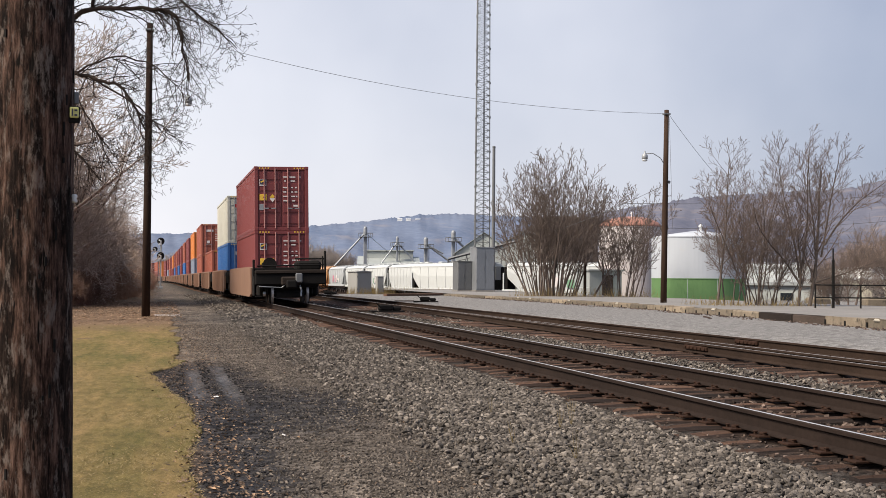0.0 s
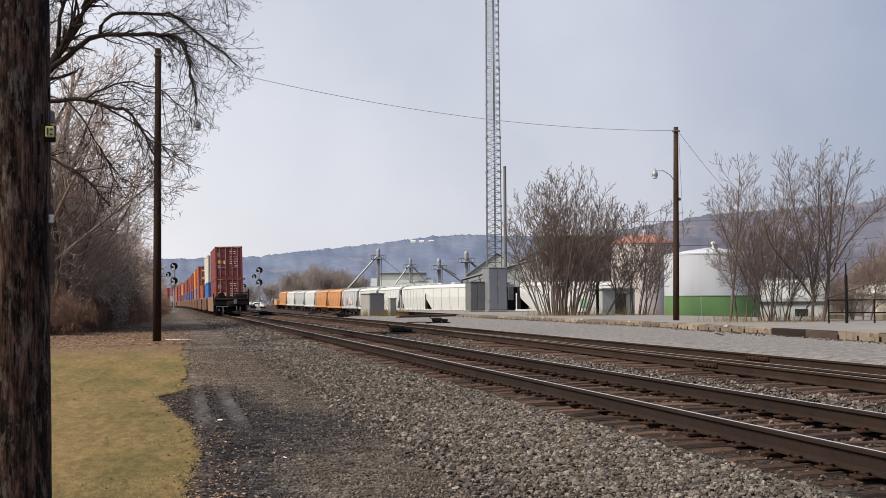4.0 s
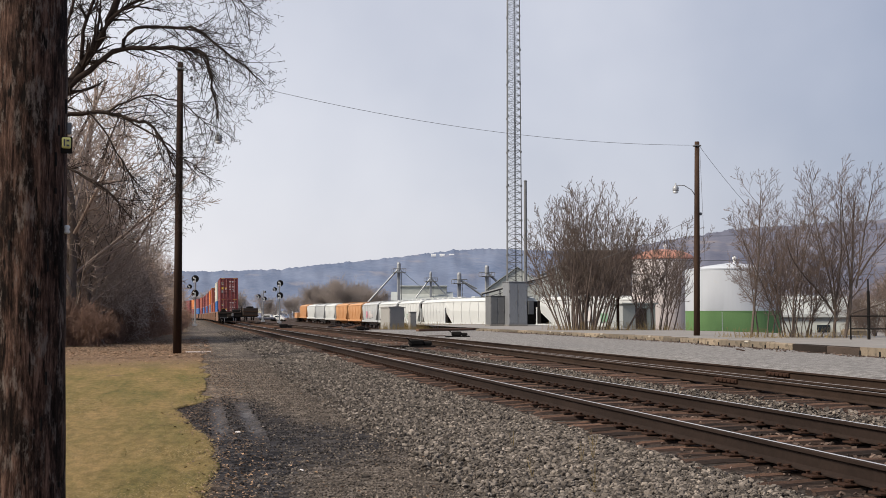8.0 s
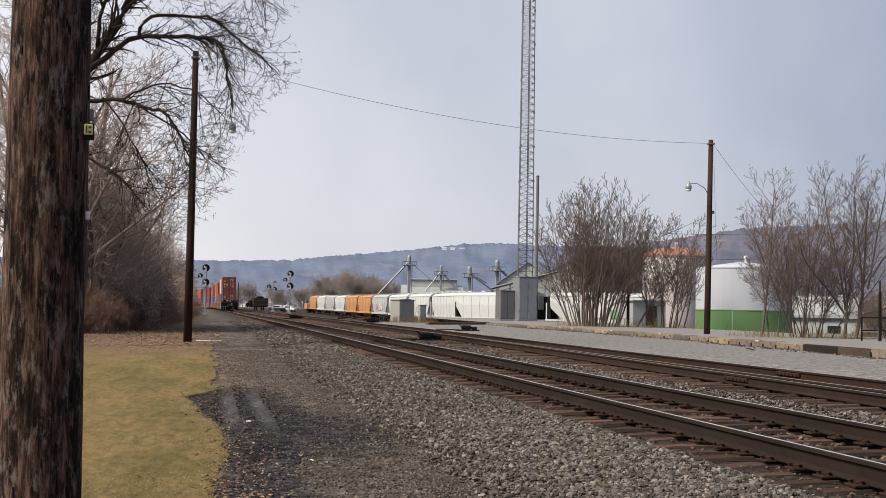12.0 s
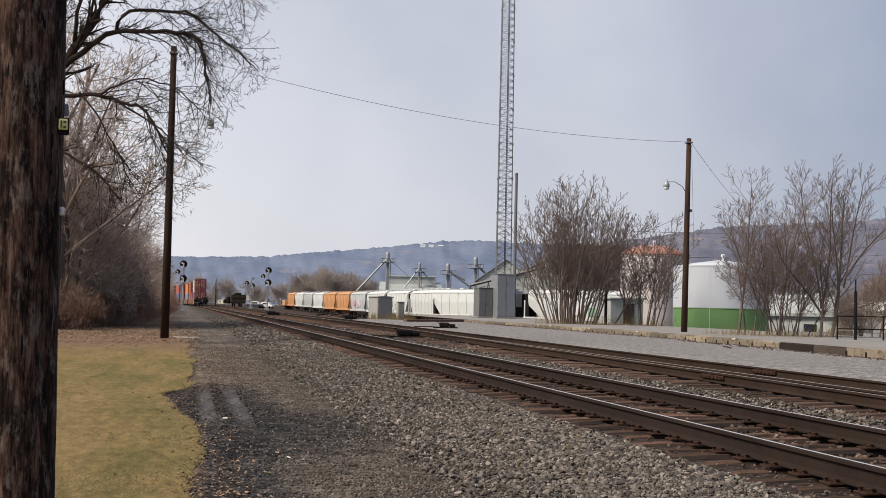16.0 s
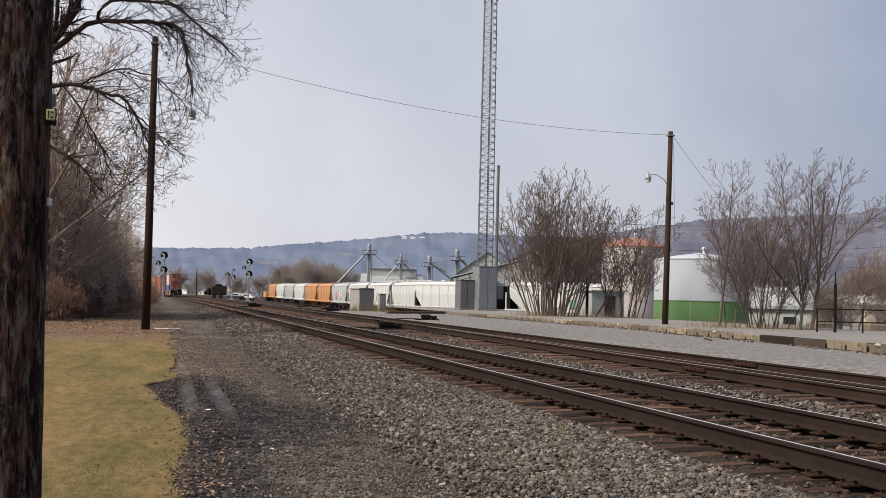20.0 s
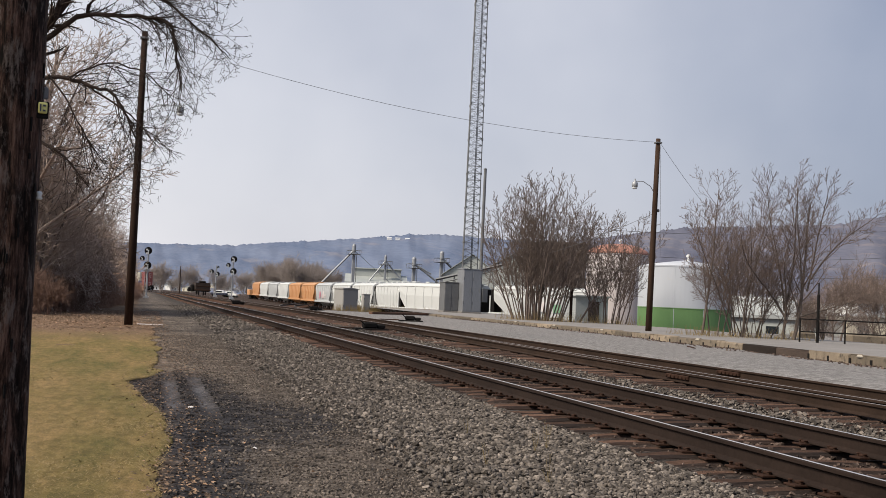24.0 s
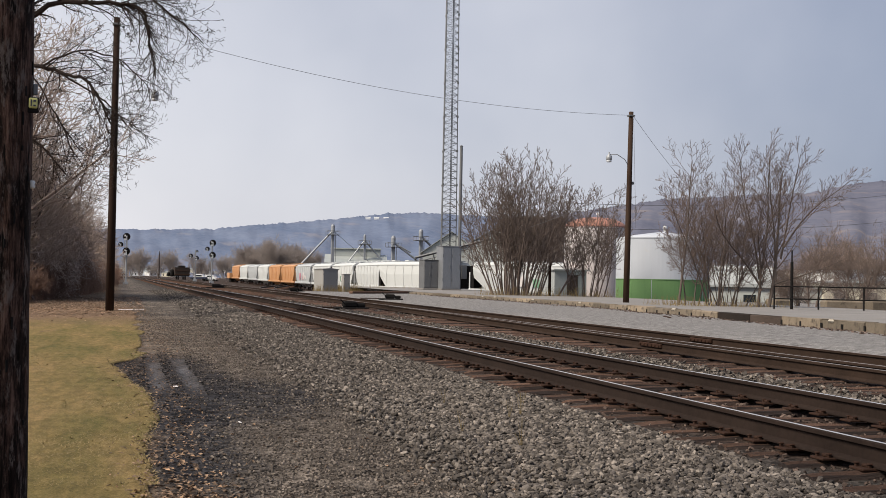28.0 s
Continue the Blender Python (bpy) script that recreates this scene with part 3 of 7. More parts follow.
def build_ground():
    xs = spaced([(-3000, -200, 400), (-200, -30, 17), (-30, -6, 2), (-6, -0.6, 0.3), (-0.6, 2.4, 0.1), (2.4, 24, 0.3), (24, 60, 2), (60, 300, 20), (300, 3000, 300)])
    ys = spaced([(-300, -20, 40), (-20, 5, 2.5), (5, 40, 0.45), (40, 120, 2), (120, 440, 8), (440, 1000, 40), (1000, 4600, 300)])
    verts, across = [], []
    for y in ys:
        for x in xs:
            bumpy = bumps(x, y)
            verts.append((x, y, ground_z(x, y) + bumpy))
            u = x - (line_x(y) - 5.68) if y < 880 else x
            across.append(min(u, 15.5 - 4.5 * min(1.0, max(0.0, (y - 76) / 30.0))) if y > 76 else u)
    nx = len(xs)
    faces = [(j * nx + i, j * nx + i + 1, (j + 1) * nx + i + 1, (j + 1) * nx + i) for j in range(len(ys) - 1) for i in range(nx - 1)]
    me = bpy.data.meshes.new("ground")
    me.from_pydata(verts, [], faces)
    me.attributes.new("across", "FLOAT", "POINT").data.foreach_set("value", across)
    me.attributes.new("damp", "FLOAT", "POINT").data.foreach_set("value", [damp_at(x, y) for x, y, z in verts])
    me.attributes.new("leafy", "FLOAT", "POINT").data.foreach_set("value", [max(0.0, 1 - math.hypot((x - 0.6) / 2.5, (y - 30) / 16)) if 14 < y < 46 else 0.0 for x, y, z in verts])
    ruts = []
    for x, y, z in verts:
        k = max(0.0, 1 - max(abs(x - 0.30 - (y - 15) * 0.004) / 0.12, 0.0) ** 2) + max(0.0, 1 - (abs(x - 0.72 - (y - 15) * 0.004) / 0.12) ** 2)
        ruts.append(1.0 * min(1.0, k) * max(0.0, min(1.0, (y - 14.6) / 1.4, (21.4 - y) / 1.8)) * (0.55 + 0.7 * noise.noise((x * 3, y * 1.1, 5))))
    me.attributes.new("rut", "FLOAT", "POINT").data.foreach_set("value", ruts)
    me.shade_smooth()
    ob = put("ground", me, M["ground"])
    tagged(ob, "cinder and gravel ground beside the railway tracks", "ground", kind="structure")


def lawn_edge(y):
    """Where the lawn gives way to the mud path, towards the tracks."""
    return float(np.interp(y, [6, 8.4, 9.5, 11.8, 14.4, 16.7, 19.5, 20.9, 22.3, 31, 46, 50], [0.05, 0.1, 0.03, 0.2, 0.17, -0.1, -0.32, 0.15, 0.2, 0.2, 0.2, 0.1]))


def build_lawn():
    s = Shape()
    rows = np.concatenate([np.arange(-16.0, 5.0, 1.5), np.arange(5.0, 52.0, 0.3)])
    cols = 34
    for y in rows:
        e = lawn_edge(y) + 0.10 * noise.noise((y * 1.7, 0, 1)) + 0.05 * noise.noise((y * 5.1, 0, 4)) + (0.30 * noise.noise((y * 0.45, 0, 7)) if y > 22 else 0.0)
        for i in range(cols):
            x = e - (i / (cols - 1)) ** 2.2 * 24.0
            h = 0.0 if i == 0 else 0.016 + 0.008 * noise.noise((x * 0.8, y * 0.8, 2))
            s.v.append((x, float(y), ground_z(x, y) + 0.006 + h))
    for j in range(len(rows) - 1):
        for i in range(cols - 1):
            s.f.append((j * cols + i, (j + 1) * cols + i, (j + 1) * cols + i + 1, j * cols + i + 1))
    tagged(put("lawn", s, M["lawn"], smooth=True), "mown winter lawn, dry yellow with green tinges", "lawn", kind="structure")
    # blades
    rng = np.random.default_rng(11)
    v, f = [], []
    for k in range(26000):
        y = 8.0 + 14.0 * rng.random() ** 1.5
        x = lawn_edge(y) + 0.02 - 5.0 * rng.random() ** 1.25
        if abs(x + 0.68) < 0.2 and abs(y - 5.25) < 0.25:
            continue
        z = ground_z(x, y) + 0.018
        a, h, w = rng.random() * 6.28, 0.004 + 0.012 * rng.random(), 0.002 + 0.003 * rng.random() + 0.0002 * y
        dx, dy = math.cos(a), math.sin(a)
        lean = 0.03 + 0.04 * rng.random()
        i = len(v)
        v += [(x - dx * w, y - dy * w, z), (x + dx * w, y + dy * w, z), (x - dy * lean, y + dx * lean, z + h)]
        f.append((i, i + 1, i + 2))
    s = Shape()
    s.v, s.f = v, f
    tagged(put("grass_blades", s, M["dry_grass"]), "short dry yellowish grass blades of the lawn", "grass", kind="stuff")


def build_leaves():
    """Dead leaves and twigs along the lawn's edge and on the path."""
    rng = np.random.default_rng(5)
    s = Shape()
    for k in range(4600):
        y = 7.5 + 50 * rng.random() ** 2.0
        x = lawn_edge(min(y, 50)) + rng.normal(0.20, 0.13 + 0.006 * y) if rng.random() < 0.92 else lawn_edge(min(y, 50)) + 0.2 + 2.2 * rng.random()
        if y > 51:
            x = -6 + 7 * rng.random()
        z = top_z(x, y) + 0.012 + (0.016 if x < lawn_edge(min(y, 50)) else 0.0)
        a, r = rng.random() * 6.28, 0.009 + 0.016 * rng.random()
        dx, dy = math.cos(a) * r, math.sin(a) * r
        up = 0.02 * rng.random()
        s.add([(x - dx, y - dy, z), (x + dy * 0.6, y - dx * 0.6, z + up), (x + dx, y + dy, z + 0.006), (x - dy * 0.6, y + dx * 0.6, z + up * 0.4)], [(0, 1, 2), (0, 2, 3)])
    tagged(put("fallen_leaves", s, M["leaf"]), "curled brown dead leaves scattered along the lawn edge", "leaves", kind="stuff")
    s = Shape()
    for k in range(21000):          # litter between the lawn and the wood
        y = 34.5 + 42 * rng.random()
        x = 0.6 - 9.0 * rng.random()
        if y < 46.5 and rng.random() > ((y - 34) / 12.5) ** 2.0:
            continue
        z = ground_z(x, y) + 0.02 + (0.016 if y < 51.5 else 0.0)
        a, r = rng.random() * 6.28, 0.02 + 0.04 * rng.random()
        dx, dy = math.cos(a) * r, math.sin(a) * r
        up = 0.025 * rng.random()
        s.add([(x - dx, y - dy, z), (x + dy * 0.6, y - dx * 0.6, z + up), (x + dx, y + dy, z + 0.006), (x - dy * 0.6, y + dx * 0.6, z + up * 0.4)], [(0, 1, 2), (0, 2, 3)])
    tagged(put("leaf_litter", s, M["litter"]), "brown leaf litter between the lawn and the bare wood", "leaves", kind="stuff")


BLOCK_V = [(x, y, z) for z in (-1, 1) for y in (-1, 1) for x in (-1, 1)]
BLOCK_F = [(0, 2, 3), (0, 3, 1), (4, 5, 7), (4, 7, 6), (0, 1, 5), (0, 5, 4), (2, 6, 7), (2, 7, 3), (0, 4, 6), (0, 6, 2), (1, 3, 7), (1, 7, 5)]


GOLD = (1 + 5 ** 0.5) / 2
CHUNK_V = [(0, a, b * GOLD) for a in (-1, 1) for b in (-1, 1)] + [(a, b * GOLD, 0) for a in (-1, 1) for b in (-1, 1)] + [(b * GOLD, 0, a) for a in (-1, 1) for b in (-1, 1)]
CHUNK_F = [f for f in itertools.combinations(range(12), 3) if all(abs(math.dist(CHUNK_V[i], CHUNK_V[j]) - 2.0) < 0.01 for i, j in itertools.combinations(f, 2))]
CHUNK_F = [f if (Vector(CHUNK_V[f[1]]) - Vector(CHUNK_V[f[0]])).cross(Vector(CHUNK_V[f[2]]) - Vector(CHUNK_V[f[0]])).dot(Vector(CHUNK_V[f[0]])) > 0 else f[::-1] for f in CHUNK_F]
CHUNK_V = [tuple(c / 1.55 for c in v) for v in CHUNK_V]


def stones(name, places, size, mat, label, seed, chunky=False):
    """Angular crushed stones as one heap: broken blocks with skewed corners, turned every way."""
    rng = np.random.default_rng(seed)
    n = len(places)
    r = size * 0.82 * (0.45 + 0.85 * rng.random((n, 1, 1)) ** 1.6)
    base, tris = (CHUNK_V, CHUNK_F) if chunky else (BLOCK_V, BLOCK_F)
    k = len(base)
    jit = 1 - (0.52 if chunky else 0.42) * rng.random((n, k, 3))
    flat = np.stack([0.9 + 0.6 * rng.random(n), 0.65 + 0.45 * rng.random(n), 0.45 + 0.45 * rng.random(n)], -1)[:, None, :]
    p = np.array(base, dtype=float)[None] * jit * flat * r
    for i, j, spread in ((1, 2, 0.7), (0, 2, 0.7), (0, 1, 3.1)):
        a = rng.uniform(-spread, spread, n)[:, None]
        u, w = p[..., i] * np.cos(a) - p[..., j] * np.sin(a), p[..., i] * np.sin(a) + p[..., j] * np.cos(a)
        p[..., i], p[..., j] = u, w
    v = p + np.array(places)[:, None, :]
    f = (np.array(tris)[None] + k * np.arange(n)[:, None, None]).reshape(-1, 3)
    me = bpy.data.meshes.new(name)
    me.from_pydata(v.reshape(-1, 3).tolist(), [], f.tolist())
    tagged(put(name, me, mat), label, "stones", kind="stuff")


def build_stones():
    rng = np.random.default_rng(21)
    shoulder, close, bed, path = [], [], [], []
    for k in range(52000):
        near = k < 27000
        y = 5.9 + 9.1 * rng.random() ** 1.1 if near else 15 + 26 * rng.random() ** 1.5
        u = 2.1 + 2.3 * rng.random() ** 0.85
        if rng.random() > (u - 1.9) / 1.1:
            continue
        x = u + line_x(y) - 5.68
        (close if near else shoulder).append((x, y, top_z(x, y) + 0.002 + 0.026 * rng.random()))
    for k in range(30000):
        y = 5.8 + 52 * rng.random() ** 1.8
        u = 4.3 + 8.2 * rng.random()
        x = u + line_x(y) - 5.68
        if u < 5.0 and rng.random() < 0.5:
            continue
        bed.append((x, y, top_z(x, y) + 0.014 * rng.random()))
    for k in range(46000):
        y = 7.2 + 32 * rng.random() ** 1.9
        u = 0.5 + 2.6 * rng.random() ** 0.7
        x = u + line_x(y) - 5.68
        if rng.random() < 1.4 * (damp_at(x, y) - 0.42):
            continue
        path.append((x, y, top_z(x, y) + 0.004))
    crib, between, lane = [], [], []
    for k in range(15000):
        y = 6.0 + 46 * rng.random() ** 1.8
        x = line_x(y) + rng.uniform(-0.68, 0.68)
        crib.append((x, y, line_z(y) - FOOT - 0.005 - 0.06 * rng.random()))
        x = line_x(y) + rng.uniform(1.35, 2.75)
        between.append((x, y, top_z(x, y) + 0.02 + 0.05 * rng.random()))
    for k in range(6000):
        y = 26 + 60 * rng.random() ** 1.4
        x = line_x(y) - 5.68 + rng.uniform(0.2, 3.2)
        lane.append((x, y, ground_z(x, y) + 0.006))
    stones("crib_stones", crib, 0.026, M["old_stone"], "dirty stones lying between the rails over the ties", 12)
    stones("six_foot_stones", between, 0.03, M["stone"], "grey ballast between the two tracks", 13)
    stones("far_path_gravel", lane, 0.013, M["stone"], "loose gravel farther along the cinder path", 14)
    mud = []
    for k in range(16000):
        x, y = rng.uniform(-0.5, 2.6), rng.uniform(7.5, 23)
        if x > lawn_edge(y) and rng.random() < damp_at(x, y) - 0.15 and not (14 < y < 22 and (abs(x - 0.3) < 0.12 or abs(x - 0.72) < 0.12)):
            mud.append((x, y, top_z(x, y) + 0.002))
    stones("mud_clods", mud, 0.013, M["mud"], "dark wet mud clods along the lawn edge", 9)
    far = []
    for k in range(9000):
        y = 36 + 70 * rng.random() ** 1.5
        u = 2.5 + 2.0 * rng.random() ** 0.75 if rng.random() < 0.6 else 4.4 + 8 * rng.random()
        x = u + line_x(y) - 5.68
        far.append((x, y, top_z(x, y) + 0.01))
    stones("distant_ballast", far, 0.055, M["stone"], "grey crushed ballast farther along the line", 4)
    rubble = []
    for k in range(1500):
        y = 14 + 66 * rng.random()
        x = kerb_x(y) - 0.05 - 0.7 * rng.random() ** 2
        rubble.append((x, y, top_z(x, y) + 0.0))
    stones("kerb_rubble", rubble, 0.04, M["old_stone"], "small brown rubble along the foot of the kerb", 5)
    stones("ballast_stones", close, 0.031, M["stone"], "grey angular crushed ballast stones on the shoulder", 1, True)
    stones("shoulder_stones", shoulder, 0.025, M["stone"], "grey angular crushed ballast farther along the shoulder", 15)
    lumps = [(2.0 + rng.random() * 1.6, 30 + 45 * rng.random()) for k in range(16)]
    stones("dark_lumps", [(x, y, top_z(x, y) + 0.01) for x, y in lumps], 0.075, M["mud"], "dark clods lying on the path", 16, True)
    stones("track_bed_stones", bed, 0.019, M["old_stone"], "rust-stained crushed stones of the track bed", 2)
    stones("path_gravel", path, 0.012, M["path_stone"], "small loose gravel on the cinder path", 3)


# ---- tracks ----
RAIL_PROFILE = [(-0.07, 0.0), (0.07, 0.0), (0.07, 0.012), (0.012, 0.035), (0.010, 0.125), (0.037, 0.138), (0.037, 0.164), (0.030, 0.171), (-0.030, 0.171), (-0.037, 0.164), (-0.037, 0.138), (-0.010, 0.125), (-0.012, 0.035), (-0.07, 0.012)]
# narrower than the worn head, so the bright strip draws its highlight
HEAD_PROFILE = [(-0.012, 0.168), (0.012, 0.168), (0.012, 0.1725), (0.008, 0.174), (-0.008, 0.174), (-0.012, 0.1725)]


def sweep(profile, path):
    rings = []
    for i, p in enumerate(path):
        a, b = Vector(path[max(i - 1, 0)]), Vector(path[min(i + 1, len(path) - 1)])
        side = (b - a).cross(Vector((0, 0, 1))).normalized()
        rings.append([tuple(Vector(p) + side * u + Vector((0, 0, w))) for u, w in profile])
    return Shape().loft(rings)


def rail(path, parent, head="rail_head"):
    """One rail: rusty body with a bright worn strip drawn as its highlight; path gives its foot."""
    r = put("rail", sweep(RAIL_PROFILE, path), M["rail"] if head == "rail_head" else M["rail_brown"], parent, smooth=False)
    put("running_surface", sweep(HEAD_PROFILE, path), M[head], r, "bright worn steel strip, narrowed to the highlight of the head" if head == "rail_head" else "dull brown steel strip, narrowed to the highlight of the head")
    return r


def tie_shape(seed):
    """A worn tie: rounded edges, a sagging uneven top and split, ragged ends."""
    rng = random.Random(seed)
    rings = []
    for x in (-1.28, -1.22, -0.98, -0.6, -0.2, 0.25, 0.62, 0.97, 1.22, 1.28):
        end = abs(x) > 1.25
        w, top = 0.105 + rng.uniform(-0.018, 0.012) - (0.015 if end else 0), rng.uniform(-0.020, 0.006) - (0.014 if end else 0)
        sway, xx = rng.uniform(-0.012, 0.012), x + rng.uniform(-0.03, 0.03)
        ring = [(-w, -0.17), (w, -0.17), (w, top - 0.045), (w * 0.72, top - 0.008 + rng.uniform(-0.008, 0.004)), (rng.uniform(-0.03, 0.03), top), (-w * 0.72, top - 0.008 + rng.uniform(-0.008, 0.004)), (-w, top - 0.045)]
        rings.append([(xx, sway + y, z) for y, z in ring])
    return Shape().loft(rings)


def plate_shape():
    s = Shape().box(-0.17, 0.17, -0.085, 0.085, 0.0, 0.018, 0.004)
    for x, y in ((-0.095, -0.05), (0.095, 0.05), (0.095, -0.05), (-0.13, 0.05)):
        s.box(x - 0.011, x + 0.011, y - 0.011, y + 0.011, 0.015, 0.040)
        s.box(x - 0.019, x + 0.019, y - 0.017, y + 0.017, 0.036, 0.050, 0.006)
    for side in (-1, 1):
        s.box(side * 0.085 - 0.02, side * 0.085 + 0.02, -0.04, 0.04, 0.015, 0.042, 0.008)
    return s


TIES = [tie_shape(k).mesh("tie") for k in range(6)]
for me in TIES:          # worn tops; tarry sides darkened further to stand in for shade
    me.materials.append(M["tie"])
    me.materials.append(M["tie_side_shade"])
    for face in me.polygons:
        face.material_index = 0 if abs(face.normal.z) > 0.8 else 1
PLATE = plate_shape().mesh("tie_plate")
PLATE.materials.append(M["rusty"])
RAIL_H = 0.174
FOOT = RAIL_H + 0.018      # tie top to running surface


def track(label, centre, y0, y1, parts_to, plates_to, seed, cant=0.03, long=1.0, shift=0.0, head="dull_head"):
    """A track with two rails, ties and tie plates; centre(y) gives its middle and height of the running surface."""
    root = thing("railway_track", label, "railway track", "railway tracks", "structure")
    rng = random.Random(seed)
    path = [float(y) for y in np.concatenate([np.arange(y0, min(120, y1), 2.0), np.arange(max(120, y0), y1 + 1, 6.0)])]
    for side, lift in ((-0.7525, 0.0), (0.7525, cant)):
        rail([(centre(y)[0] + side, y, centre(y)[1] - RAIL_H + lift) for y in path], root, head)
    far = Shape()
    y, k = y0, 0
    while y < min(y1, 330):
        x, z = centre(y)
        heading = math.degrees(math.atan((centre(y + 2)[0] - centre(y - 2)[0]) / 4))
        m = Matrix.Translation((x + shift + rng.uniform(-0.12, 0.12), y, z - FOOT + cant / 2 + rng.uniform(-0.016, 0.012))) @ pose(0, 0, 0, 0, -math.degrees(cant / 1.5), -heading + rng.uniform(-3.4, 3.4)) @ Matrix.Diagonal((long, rng.uniform(0.78, 1.12), 1, 1))
        if y < parts_to:
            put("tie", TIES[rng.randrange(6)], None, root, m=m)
            if y < plates_to:
                for side in (-0.7525, 0.7525):
                    put("tie_plate", PLATE, None, root, m=Matrix.Translation((x + side, y, z - FOOT + (cant if side > 0 else 0))) @ pose(0, 0, 0, 0, 0, -heading + (180 if side > 0 else 0)))
        else:
            far.box(-1.28, 1.28, -0.11, 0.11, -0.17, 0.0, 0.0, m)
        y += 0.50 + rng.uniform(-0.02, 0.02)
        k += 1
    if far.v:
        tagged(put("distant_ties", far, M["tie"], root), kind="stuff")
    return root


def main_centre(y):
    return line_x(y), line_z(y)


def second_centre(y):
    return line_x(y) + 4.74 + 0.25 * float(np.interp(y, [15, 60], [0, 1])), line_z(y) + 0.03


def yard_centre(y):
    """The lead that leaves the second track for the yard."""
    d = max(0.0, y - 55.0)
    return second_centre(y)[0] + 0.00085 * d ** 2 if d < 90 else second_centre(145)[0] + 0.00085 * 90 ** 2 + 0.153 * (d - 90), float(np.interp(y, [60, 140, 260], [line_z(60), line_z(140) - 0.15, 0.1]))


HOP0, HOP_DIR = Vector((32.2, 148.5, 0.0)), Vector((math.sin(radians(-1.5)), math.cos(radians(-1.5)), 0.0))


def hop_pose(s):
    """Place and heading on the yard track: straight away from HOP0, bending aside on this side of it."""
    if s >= 0:
        return HOP0 + HOP_DIR * s, -1.5
    p, h, left = HOP0.copy(), -1.5, -s
    while left > 0:
        h = max(-72.0, h - 2.0)
        p = p - Vector((math.sin(radians(h)), math.cos(radians(h)), 0.0)) * min(1.0, left)
        left -= 1.0
    return p, h


def hopper_centre(y):
    return HOP0.x + (y - HOP0.y) * HOP_DIR.x / HOP_DIR.y, float(np.interp(y, [90, 150, 235, 330], [-0.75, -0.72, -0.45, 0.1]))


def build_tracks():
    root = track("main line track with two rusty rails on worn wooden ties", main_centre, -8.0, 640.0, 130.0, 44.0, 1, head="rail_head")
    track("second track of a turnout, rusty rails on dark ties", second_centre, 4.0, 420.0, 70.0, 40.0, 2, 0.0, 1.34, -0.42)
    track("yard lead curving away over dark ties", yard_centre, 74.0, 300.0, 74.0, 74.0, 3, 0.0)
    track("yard track under the parked hopper cars", hopper_centre, 150.0, 360.0, 150.0, 150.0, 4, 0.0)
    # closure rail of the turnout beside the near rail of the second track
    turnout = thing("turnout_rail", "rusty closure rail of a turnout running beside the stock rail", "rail", kind="structure")
    def close(y):
        return second_centre(y)[0] - 0.7525 - 0.10 - 0.50 * max(0.0, 1 - (y - 8) / 36.0) ** 1.2
    rail([(close(y), y, second_centre(y)[1] - RAIL_H) for y in np.arange(4.0, 44.5, 2.0)], turnout, "dull_head")
    # joint bars
    for x, y in ((second_centre(20)[0] - 0.7525 - 0.42, 20.2), (second_centre(21)[0] - 0.7525 - 0.05, 23.6), (second_centre(22)[0] + 0.7525 - 0.02, 22.0)):
        s = Shape().box(-0.022, 0.022, -0.46, 0.46, 0.05, 0.125, 0.008)
        for k in range(6):
            s.box(-0.045, 0.0, -0.40 + k * 0.16 - 0.02, -0.40 + k * 0.16 + 0.02, 0.065, 0.105, 0.006)
        put("joint_bar", s, M["rusty"], turnout, "bolted joint bar", m=Matrix.Translation((x - 0.02, y, second_centre(y)[1] - RAIL_H)))


# ---- platform, kerb and yard boxes ----
def kerb_x(y):
    return float(np.interp(y, [0, 32, 50, 66, 84, 130], [15.6, 18.55, 19.95, 20.15, 20.1, 20.4]))


